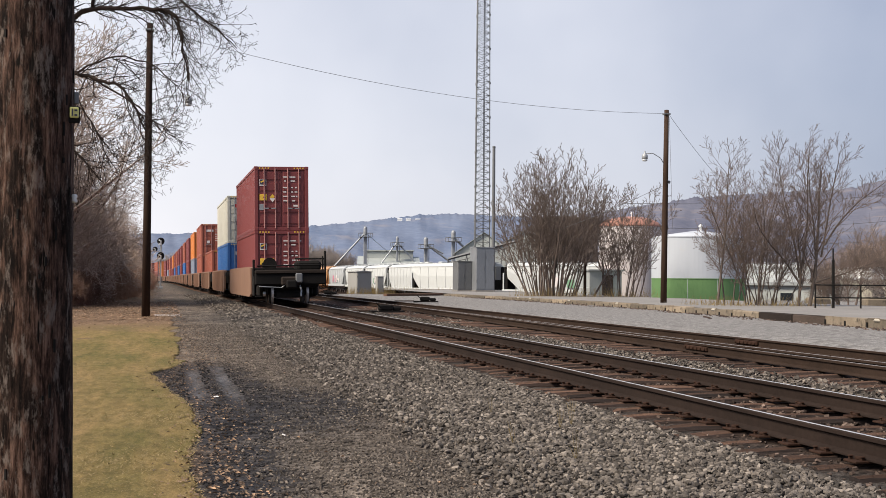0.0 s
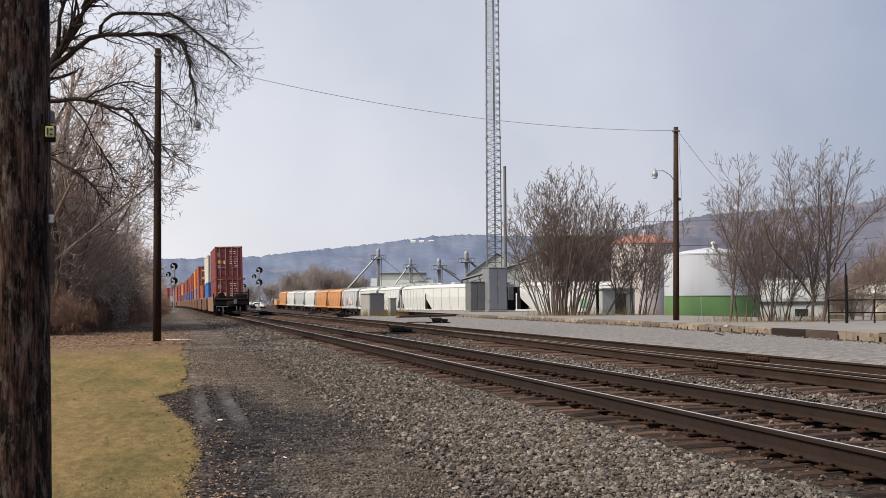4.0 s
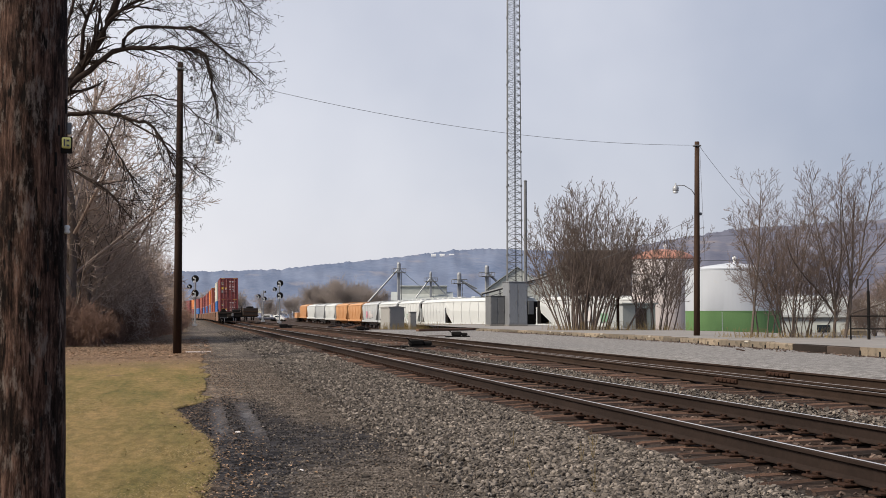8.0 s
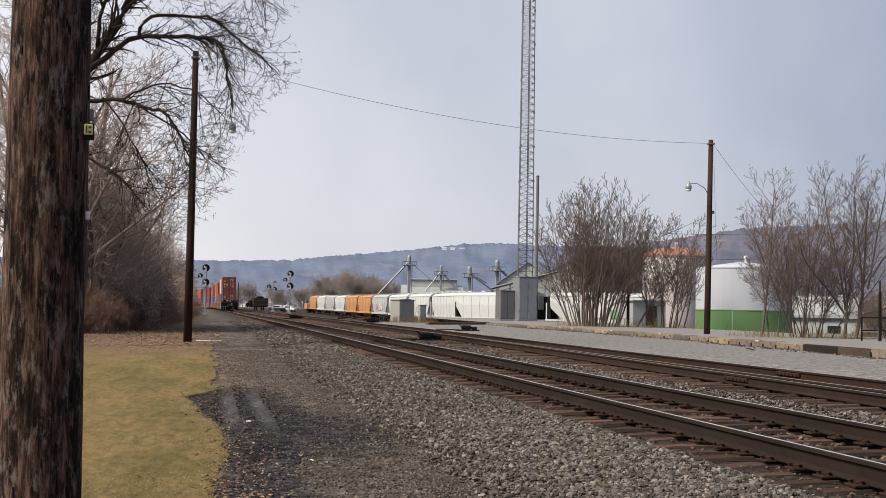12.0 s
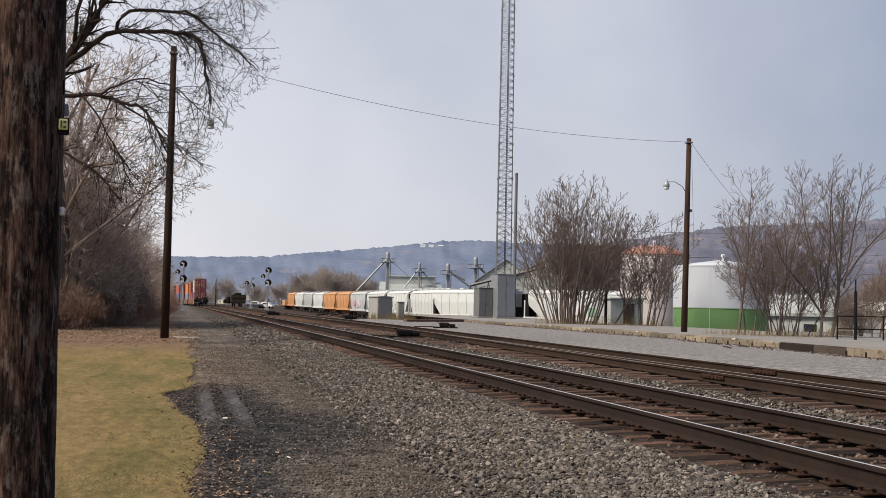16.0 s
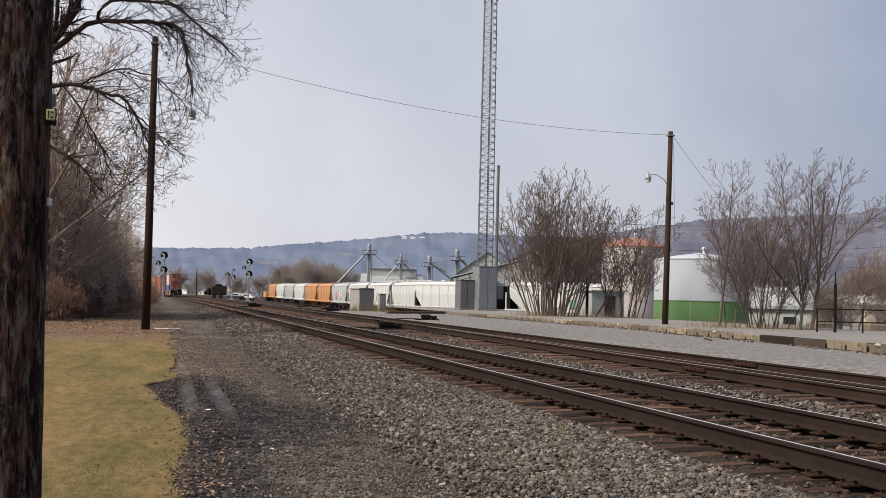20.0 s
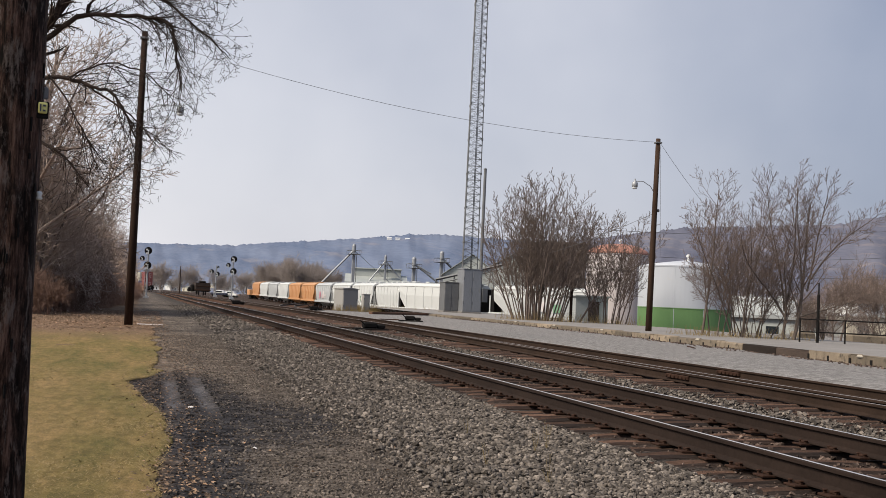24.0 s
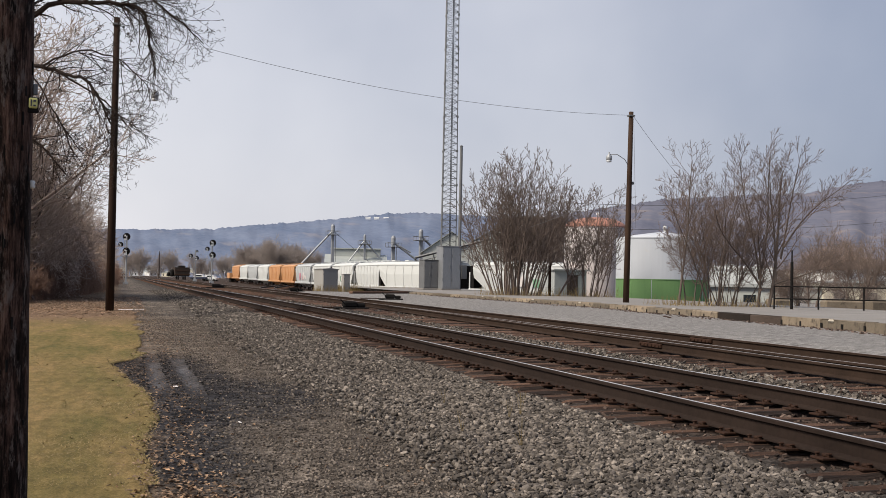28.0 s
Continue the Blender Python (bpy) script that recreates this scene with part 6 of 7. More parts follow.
def build_fence():
    for x, y, w, turn in ((0.50, 15.2, 0.032, 20), (0.98, 11.6, 0.012, 50)):
        scrap = Shape().loft([[(-w, -0.015, 0.0), (w, -0.015, 0.004), (w, -0.010, 0.008), (-w, -0.010, 0.004)], [(-w * 0.9, 0.015, 0.008), (w * 0.9, 0.018, 0.012), (w * 0.9, 0.022, 0.016), (-w * 0.9, 0.018, 0.012)]])
        tagged(put("paper_scrap", scrap, M["mark_white"], m=Matrix.Translation((x, y, top_z(x, y) + 0.008)) @ pose(0, 0, 0, 0, 0, turn)), "small crumpled white paper scrap on the mud", "litter", "paper scraps")
    f = thing("pipe_fence", "black pipe railing along the back of the platform", "railing")
    posts = [(24.7, 43.0), (26.3, 42.4), (28.0, 41.9), (29.8, 41.3), (31.8, 40.7), (34.0, 40.0)]
    for x, y in posts:
        put("post", Shape().tube([(x, y, 0.3), (x, y, 1.50)], 0.035, 8), M["black"], f)
    for z in (1.47, 0.98):
        for (x0, y0), (x1, y1) in zip(posts, posts[1:]):
            put("rail", Shape().tube([(x0, y0, z), (x1, y1, z)], 0.026, 8), M["black"], f)
    p = thing("short_post", "slim black steel post by the railing", "post", m=Matrix.Translation((25.35, 42.8, 0.55)))
    put("shaft", Shape().tube([(0, 0, -0.1), (0, 0, 1.9)], 0.06, 8), M["black"], p)
    put("tip", Shape().tube([(0, 0, 1.9), (0, 0, 2.35)], 0.028, 6), M["black"], p)
    b = thing("litter_bin", "dark bin with pale side panels behind the railing", "litter bin", m=Matrix.Translation((30.6, 42.5, 0.5)))
    put("drum", Shape().turned([(0.24, 0.0), (0.26, 0.75), (0.22, 0.86), (0.1, 0.92)], 16), M["black"], b, smooth=True)
    for sx in (-1, 1):
        put("side_panel", Shape().box(sx * 0.36 - 0.09, sx * 0.36 + 0.09, -0.12, 0.12, 0.0, 0.72, 0.02), M["galv"], b, "pale side panel")
    for k, (x, y, w) in enumerate(((33.5, 52.0, 1.9), (36.2, 53.0, 1.2), (31.2, 54.0, 1.0))):
        tagged(put("concrete_block", Shape().box(-w / 2, w / 2, -0.4, 0.4, 0, 0.75, 0.08), M["concrete"], m=Matrix.Translation((x, y, 0.1)) @ pose(0, 0, 0, 0, 0, -12 + 9 * k)), "pale concrete block behind the railing", "concrete block", "concrete blocks")
    post = thing("wood_post", "dark wooden post among the bushes", "post", m=Matrix.Translation((27.0, 76.0, 0.5)))
    put("shaft", Shape().tube([(0, 0, -0.1), (0, 0, 3.1)], [0.11, 0.09], 8), M["dark_pole"], post)
    tagged(put("white_slab", Shape().box(-0.5, 0.5, -0.25, 0.25, 0, 0.05, 0.01), M["mark_white"], m=Matrix.Translation((0.05, 48.9, 0.02))), "small white slab on the path by the pole", "slab")


# ---- the train ----
def corrugated(x, y0, y1, z0, z1, out):
    """A container side wall with trapezoid corrugations; out is -1 or 1."""
    ys, xs = [], []
    y = y0
    while y < y1 - 0.28:
        for d, o in ((0.0, 0.0), (0.07, 0.0), (0.11, 0.036), (0.24, 0.036), (0.28, 0.0)):
            ys.append(y + d)
            xs.append(x - out * o)
        y += 0.28
    ys.append(y1)
    xs.append(x)
    s = Shape()
    n = len(ys)
    s.v = [(xs[i], ys[i], z0) for i in range(n)] + [(xs[i], ys[i], z1) for i in range(n)]
    s.f = [(i, i + 1, n + i + 1, n + i) for i in range(n - 1)]
    return s


def container(label, mat, near, logo=None):
    """A steel box container, door end towards -y, its base at z = 0."""
    c = thing("shipping_container", label, "shipping container", "containers on the train")
    L, W, Hh = 12.19, 2.44, 2.9
    put("side_wall", corrugated(-W / 2 + 0.02, -L / 2 + 0.1, L / 2 - 0.1, 0.12, Hh - 0.1, -1), mat, c)
    put("side_wall", corrugated(W / 2 - 0.02, -L / 2 + 0.1, L / 2 - 0.1, 0.12, Hh - 0.1, 1), mat, c)
    put("core", Shape().box(-W / 2 + 0.07, W / 2 - 0.07, -L / 2 + 0.08, L / 2 - 0.03, 0.05, Hh - 0.03), mat, c)
    for sx in (-1, 1):
        put("top_rail", Shape().box(sx * (W / 2 - 0.035) - 0.035, sx * (W / 2 - 0.035) + 0.035, -L / 2 + 0.1, L / 2 - 0.1, Hh - 0.13, Hh, 0.01), mat, c)
        put("bottom_rail", Shape().box(sx * (W / 2 - 0.04) - 0.04, sx * (W / 2 - 0.04) + 0.04, -L / 2 + 0.1, L / 2 - 0.1, 0.0, 0.16, 0.01), mat, c)
        put("corner_post", Shape().box(sx * (W / 2 - 0.08) - 0.08, sx * (W / 2 - 0.08) + 0.08, -L / 2, -L / 2 + 0.16, 0.0, Hh, 0.015), mat, c)
        if near:
            for z in (0.0, Hh - 0.12):
                put("corner_casting", Shape().box(sx * (W / 2 - 0.075) - 0.082, sx * (W / 2 - 0.075) + 0.082, -L / 2 - 0.012, -L / 2 + 0.18, z - 0.005, z + 0.125, 0.012), mat, c)
    put("door_header", Shape().box(-W / 2 + 0.14, W / 2 - 0.14, -L / 2 + 0.005, -L / 2 + 0.1, Hh - 0.16, Hh - 0.005, 0.01), mat, c)
    put("door_sill", Shape().box(-W / 2 + 0.14, W / 2 - 0.14, -L / 2 + 0.005, -L / 2 + 0.1, 0.0, 0.16, 0.01), mat, c, "")
    for sx in (-1, 1):
        a, b = (-W / 2 + 0.17, -0.015) if sx < 0 else (0.015, W / 2 - 0.17)
        d = Shape().box(a, b, -L / 2 + 0.05, -L / 2 + 0.1, 0.18, Hh - 0.18, 0.008)
        for k in range(5):
            z = 0.30 + k * 0.50
            d.box(a + 0.07, b - 0.07, -L / 2 + 0.025, -L / 2 + 0.055, z, z + 0.36, 0.02)
        dr = put("door", d, mat, c)
        if near:
            for q in (0.26, 0.74):
                xb = a + (b - a) * q
                put("locking_bar", Shape().tube([(xb, -L / 2 - 0.012, 0.10), (xb, -L / 2 - 0.012, Hh - 0.08)], 0.024, 8), M["bar_red"] if mat == M["c_red"] or mat == M["c_rust"] else M["galv"], dr, "pale worn locking bar")
                put("bar_handle", Shape().box(xb - 0.02, xb + 0.30 * (1 if q < 0.5 else -1) if q < 0.5 else xb + 0.02, -L / 2 - 0.05, -L / 2 - 0.02, 0.98, 1.02, 0.004) if q < 0.5 else Shape().box(xb - 0.30, xb + 0.02, -L / 2 - 0.05, -L / 2 - 0.02, 0.98, 1.02, 0.004), M["galv"], dr)
                for z in (0.24, 0.85, 1.5, 2.1, 2.62):
                    put("bar_bracket", Shape().box(xb - 0.05, xb + 0.05, -L / 2 - 0.02, -L / 2 + 0.03, z - 0.03, z + 0.03, 0.006), mat, dr)
            if sx > 0:
                for z, parts in ((2.40, ((0.05, 0.26), (0.34, 0.62), (0.80, 0.86))), (2.22, ((0.10, 0.18), (0.40, 0.60))), (1.92, ((0.05, 0.24), (0.42, 0.5), (0.6, 0.68))), (1.72, ((0.05, 0.20), (0.42, 0.5), (0.58, 0.70))), (1.52, ((0.05, 0.30), (0.42, 0.6), (0.64, 0.70))), (1.32, ((0.05, 0.26), (0.46, 0.60)))):
                    for p, q in parts:
                        put("marking_bar", Shape().box(a + p, a + q, -L / 2 + 0.012, -L / 2 + 0.02, z, z + 0.055, 0.0), M["mark_white"], dr, "plain white marking bar")
                put("plate", Shape().box(a + 0.52, a + 0.72, -L / 2 + 0.008, -L / 2 + 0.02, 1.08, 1.16, 0), M["mark_white"], dr, "small white plate")
            elif logo == "crest":
                put("logo_plate", Shape().box(a + 0.06, a + 0.36, -L / 2 + 0.006, -L / 2 + 0.018, 2.02, 2.32, 0.004), M["mark_white"], dr, "square logo in white, blue and yellow")
                put("logo_band", Shape().box(a + 0.08, a + 0.34, -L / 2 + 0.001, -L / 2 + 0.006, 2.08, 2.31, 0), M["mark_dark"], dr, "dark blue logo field")
                put("logo_sweep", Shape().box(a + 0.10, a + 0.32, -L / 2 - 0.004, -L / 2 + 0.001, 2.20, 2.26, 0, Matrix.Translation((a + 0.21, 0, 2.23)) @ pose(0, 0, 0, 0, -24, 0) @ Matrix.Translation((-a - 0.21, 0, -2.23))), M["mark_yellow"], dr, "yellow logo sweep")
                put("warning_plate", Shape().box(a + 0.06, a + 0.38, -L / 2 + 0.006, -L / 2 + 0.018, 1.36, 1.64, 0.004), M["mark_yellow"], dr, "yellow warning plate")
                put("diamond", Shape().add([(a + 0.64, -L / 2 + 0.01, 1.66), (a + 0.78, -L / 2 + 0.01, 1.48), (a + 0.64, -L / 2 + 0.01, 1.48), (a + 0.50, -L / 2 + 0.01, 1.48)], [(0, 1, 2), (0, 2, 3)]), M["mark_yellow"], dr, "yellow warning triangle")
                put("diamond_lower", Shape().add([(a + 0.64, -L / 2 + 0.01, 1.28), (a + 0.78, -L / 2 + 0.01, 1.46), (a + 0.64, -L / 2 + 0.01, 1.46), (a + 0.50, -L / 2 + 0.01, 1.46)], [(0, 1, 2), (0, 2, 3)]), M["mark_white"], dr, "pale warning triangle")
                put("data_plate", Shape().box(a + 0.05, a + 0.24, -L / 2 + 0.006, -L / 2 + 0.018, 0.92, 1.20, 0.004), M["galv"], dr, "grey data plate")
            elif logo == "bars":
                put("logo_plate", Shape().box(a + 0.25, a + 0.95, -L / 2 + 0.006, -L / 2 + 0.018, 2.18, 2.38, 0.0), M["mark_red"] if mat == M["c_beige"] else M["mark_white"], dr, "plain coloured logo bar")
                put("vent_plate", Shape().box(a + 0.35, a + 0.62, -L / 2 + 0.0, -L / 2 + 0.018, 1.10, 1.35, 0.0), M["mark_dark"] if mat == M["c_beige"] else M["mark_white"], dr, "small plate")
    if near:
        for sx in (-1, 1):
            for k in range(4):
                st = Shape().box(sx * (0.98 - 0.13 * k) - 0.03, sx * (0.98 - 0.13 * k) + 0.03, -L / 2 - 0.003, -L / 2 + 0.006, Hh - 0.10, Hh - 0.045, 0)
                put("hazard_stripe", st, M["mark_yellow"], c, "yellow hazard stripe")
    return c


def well_car(label, rear):
    """A single well car; its origin on the rail at mid length."""
    c = thing("well_car", label, "well car", "well cars of the train")
    for sx in (-1, 1):
        sill = Shape().loft([[(sx * 1.42, y, lo), (sx * 1.52, y, lo), (sx * 1.52, y, hi), (sx * 1.36, y, hi), (sx * 1.36, y, hi - 0.1), (sx * 1.42, y, hi - 0.1)] for y, lo, hi in ((-7.25, 0.42, 1.56), (-6.6, 0.30, 1.60), (-6.0, 0.28, 1.62), (6.0, 0.28, 1.62), (6.6, 0.30, 1.60), (7.25, 0.42, 1.56))])
        put("side_sill", sill, M["brown_car"], c, "faded brown side sill")
        for k in range(0 if rear else 9):
            y = -5.6 + 1.4 * k
            put("side_post", Shape().box(sx * 1.54 - 0.03, sx * 1.54 + 0.03, y - 0.05, y + 0.05, 0.32, 1.55, 0.01), M["brown_car"], c)
    put("well_floor", Shape().box(-1.4, 1.4, -6.2, 6.2, 0.26, 0.36, 0.02), M["black"], c)
    for e in (-1, 1):
        y = lambda v: e * v
        a, b = sorted((y(6.35), y(9.5)))
        dk = put("end_platform", Shape().box(-1.45, 1.45, a, b, 1.22, 1.40, 0.03), M["black"], c, "black end platform")
        a, b = sorted((y(6.25), y(6.5)))
        put("bulkhead", Shape().box(-1.45, 1.45, a, b, 0.45, 1.58, 0.04), M["black"], c)
        a, b = sorted((y(9.2), y(9.5)))
        put("end_sill", Shape().box(-1.52, 1.52, a, b, 0.80, 1.46, 0.06), M["black"], c)
        put("under_gear", Shape().box(-1.22, 1.22, *sorted((y(6.7), y(9.3))), 0.66, 1.24, 0.08).box(-1.30, -1.04, *sorted((y(7.5), y(8.5))), 0.30, 0.80, 0.08).box(1.04, 1.30, *sorted((y(7.5), y(8.5))), 0.30, 0.80, 0.08), M["black"], c, "black brake gear")
        put("truck_bolster", Shape().box(-0.86, 0.86, *sorted((y(6.95), y(9.05))), 0.40, 0.80, 0.07).box(-0.62, 0.62, *sorted((y(8.7), y(9.25))), 0.26, 0.52, 0.05), M["black"], c, "black truck bolster and brake beam")
        put("draft_sill", Shape().box(-0.34, 0.34, *sorted((y(6.5), y(9.4))), 0.62, 1.24, 0.05), M["black"], c)
        a, b = sorted((y(6.9), y(9.1)))
        put("truck_frame", Shape().box(-1.02, -0.88, a, b, 0.36, 0.72, 0.06).box(0.88, 1.02, a, b, 0.36, 0.72, 0.06).box(-1.0, 1.0, y(8.0) - 0.25, y(8.0) + 0.25, 0.42, 0.95, 0.05), M["black"], c, "black wheel truck")
        for yy in (7.15, 8.85):
            for sx in (-1, 1):
                w = put("wheel", Shape().tube([(sx * 0.72, y(yy), 0.44), (sx * 0.84, y(yy), 0.44)], 0.44, 22), M["black"], c)
                put("tread", Shape().tube([(sx * 0.70, y(yy), 0.44), (sx * 0.80, y(yy), 0.44)], 0.455, 22), M["dull_head"], w, "worn steel tread")
            put("axle", Shape().tube([(-0.8, y(yy), 0.44), (0.8, y(yy), 0.44)], 0.08, 8), M["black"], c)
        a, b = sorted((y(9.4), y(10.1)))
        put("coupler", Shape().box(-0.14, 0.14, a, b, 0.72, 0.98, 0.05).box(-0.24, 0.2, *sorted((y(9.85), y(10.12))), 0.66, 1.02, 0.06), M["black"], c)
        if rear and e < 0:
            put("air_hose", Shape().tube([(0.35, -9.5, 0.85), (0.42, -9.75, 0.60), (0.40, -9.8, 0.32)], 0.04, 8), M["galv"], c, "pale grey air hose")
            put("marker_lamp", Shape().box(0.18, 0.46, -9.9, -9.65, 0.9, 1.3, 0.04), M["dark_galv"], c)
            put("cut_lever", Shape().tube([(-1.35, -9.6, 0.75), (-0.4, -9.62, 0.7), (-0.1, -9.75, 0.95)], 0.02, 6), M["galv"], c)
            put("brake_stand", Shape().box(-1.15, -0.55, -9.0, -8.6, 1.40, 1.86, 0.12), M["black"], c)
            put("brake_wheel", Shape().tube([(-0.85, -9.05, 1.68), (-0.85, -9.12, 1.68)], 0.30, 18), M["black"], c)
            put("deck_box", Shape().box(0.35, 1.40, -8.9, -7.6, 1.40, 1.84, 0.10), M["black"], c)
            put("grab_post", Shape().tube([(1.50, -9.35, 0.75), (1.50, -9.35, 2.25)], 0.045, 8), M["black"], c, "tall black grab post")
            put("grab_post", Shape().tube([(1.50, -8.6, 0.75), (1.50, -8.6, 2.05)], 0.035, 8), M["black"], c, "tall black grab post")
            put("end_rail", Shape().tube([(0.2, -9.35, 1.92), (1.50, -9.35, 1.92)], 0.035, 8).tube([(-1.4, -9.35, 1.62), (1.50, -9.35, 1.66)], 0.03, 8), M["black"], c, "black handrail")
            put("end_rib", Shape().box(-1.5, 1.5, -9.56, -9.49, 1.30, 1.44, 0.02), M["timber"], c, "grimy end rib")
            put("buffer_block", Shape().box(-0.42, 0.42, -9.72, -9.49, 0.78, 1.16, 0.06), M["timber"], c, "grimy coupler pocket")
            put("corner_ladder", Shape().box(-1.56, -1.50, -9.4, -8.6, 0.35, 1.5, 0.02).box(-1.6, -1.5, -9.4, -9.3, 1.2, 1.9, 0.02), M["black"], c)
            put("step", Shape().box(-1.5, -1.2, -9.5, -9.2, 0.30, 0.36, 0.01).box(1.2, 1.5, -9.5, -9.2, 0.30, 0.36, 0.01), M["black"], c)
            put("bearing_cap", Shape().tube([(-1.02, -8.85, 0.44), (-1.12, -8.85, 0.44)], 0.12, 10), M["rail_head"], c)
    return c


TRAIN = []           # thing, metres from the rear of the train, height, sideways
CONSIST = [("c_red", "c_red"), ("c_beige", "c_blue"), (None, "c_rust"), ("c_rust", "c_rust"), ("c_orange", "c_grey"), ("c_red", "c_red"), ("c_rust", "c_blue"), ("c_red", "c_red"), ("c_red", "c_blue"), ("c_rust", "c_red"), ("c_red", "c_blue"), ("c_orange", "c_red"), ("c_red", "c_red"), ("c_rust", "c_rust"), ("c_red", "c_grey"), ("c_red", "c_red"), ("c_orange", "c_orange"), ("c_rust", "c_red"), ("c_red", "c_red"), ("c_red", "c_blue")]
COLOUR = {"c_red": "dark red", "c_rust": "rust red", "c_orange": "orange", "c_beige": "pale beige", "c_blue": "bright blue", "c_grey": "blue-grey"}
PITCH, BASE = 20.2, 0.36


def build_train():
    boxes, cars = {}, {}
    def box(colour, level, k):
        near = k < 5
        key = (colour, near, k == 0)
        if key not in boxes:
            boxes[key] = container("%s corrugated steel container stacked on a well car" % COLOUR[colour], M[colour], near, "crest" if k == 0 else "bars")
            return boxes[key]
        return copy_thing(boxes[key], Matrix())
    for k, (upper, lower) in enumerate(CONSIST):
        key = k == 0
        if key not in cars:
            cars[key] = well_car("brown well car with black end platforms, last of the train" if key else "brown well car of a moving container train", key)
            car = cars[key]
        else:
            car = copy_thing(cars[key], Matrix())
        mid = 6.1 + PITCH * k
        TRAIN.append((car, mid, 0.0))
        TRAIN.append((box(lower, 0, k), mid, BASE))
        if upper:
            TRAIN.append((box(upper, 1, k), mid, BASE + 2.905))


def motions():
    """The train rolls away along the main line at an even pace."""
    for ob, along, up in TRAIN:
        rows = []
        for k in range(15):
            t = 2.0 * k
            rows.append((t, on_line(55.4 + 14.25 * t + along) @ Matrix.Translation((0, 0, up))))
        walk(ob, rows)


# ---- trees ----
def branch_out(rng, out, p, d, length, radius, level, levels, spread, droop, kids, ratio=(0.5, 0.78), bend=1.0):
    """Grow one branch and its children; out takes (points, radii, level)."""
    n = 5 if level < 2 else (4 if level == 2 else 3)
    pts, rad = [p.copy()], [radius]
    for i in range(1, n):
        d = (d + Vector((rng.uniform(-1, 1), rng.uniform(-1, 1), rng.uniform(-1, 1))) * (0.16 + 0.05 * level) * bend + Vector((0, 0, droop[min(level, len(droop) - 1)]))).normalized()
        p = p + d * (length / (n - 1))
        pts.append(p.copy())
        rad.append(radius * (1 - 0.62 * i / (n - 1)))
    out.append((pts, rad, level))
    if level >= levels:
        return
    for k in range(kids[min(level, len(kids) - 1)]):
        f = rng.uniform(0.3, 1.0) if level else rng.uniform(0.35, 1.0)
        x = f * (n - 1)
        i = min(int(x), n - 2)
        q = pts[i].lerp(pts[i + 1], x - i)
        axis = Vector((rng.uniform(-1, 1), rng.uniform(-1, 1), rng.uniform(-1, 1))).normalized()
        side = (pts[i + 1] - pts[i]).normalized()
        nd = (side + axis * spread * rng.uniform(0.6, 1.25)).normalized()
        r = max(0.0035, rad[i] * rng.uniform(0.42, 0.68))
        branch_out(rng, out, q, nd, length * rng.uniform(*ratio), r, level + 1, levels, spread, droop, kids, ratio if level else (0.5, 0.78), bend)


def tree_parts(branches, fine, thin):
    """Meshes of wood and twigs from grown branches."""
    wood, twigs = Shape(), Shape()
    for pts, rad, level in branches:
        if level < fine:
            wood.tube(pts, [max(r, thin) for r in rad], 7 if level == 0 else 5, False)
        else:
            twigs.tube(pts, [max(r, thin) for r in rad], 3, False)
    return wood.mesh("trunk", True), twigs.mesh("crown", True)


def tree_thing(name, label, group, wood, twigs, bark, twig, m):
    t = thing(name, label, "tree", group, m=m)
    put("trunk", wood, bark, t)
    put("crown", twigs, twig, t, "bare leafless twigs")
    return t


def grown_tree(seed, height, radius, levels=4, stems=1, spread=0.8, kids=(9, 6, 5, 4), droop=(0.05, 0.03, 0.0), lean=0.12, thin=0.006, stem_len=0.55, width=0.6, ratio=(0.5, 0.78), bend=1.0):
    rng, out = random.Random(seed), []
    for k in range(stems):
        a = rng.uniform(0, 6.28)
        foot = Vector((math.cos(a), math.sin(a), 0)) * (0.0 if stems == 1 else rng.uniform(0.1, 0.9))
        tilt = lean * (1.0 if stems == 1 else rng.uniform(0.4, 2.6))
        d = Vector((math.cos(a) * tilt, math.sin(a) * tilt, 1)).normalized()
        branch_out(rng, out, foot, d, height * stem_len * rng.uniform(0.8, 1.1), radius * rng.uniform(0.7, 1.0), 0, levels, spread, droop, kids, ratio, bend)
    tops = sorted(p.z for pts, rad, level in out for p in pts)
    top = tops[int(0.996 * len(tops))]
    reach = sorted(math.hypot(p.x, p.y) for pts, rad, level in out for p in pts)
    wide = reach[int(0.96 * len(reach))]
    kz, kx = height / top, width * height / 2 / wide
    for pts, rad, level in out:
        for p in pts:
            p.x, p.y, p.z = p.x * kx, p.y * kx, p.z * kz
    return tree_parts(out, 2, thin)


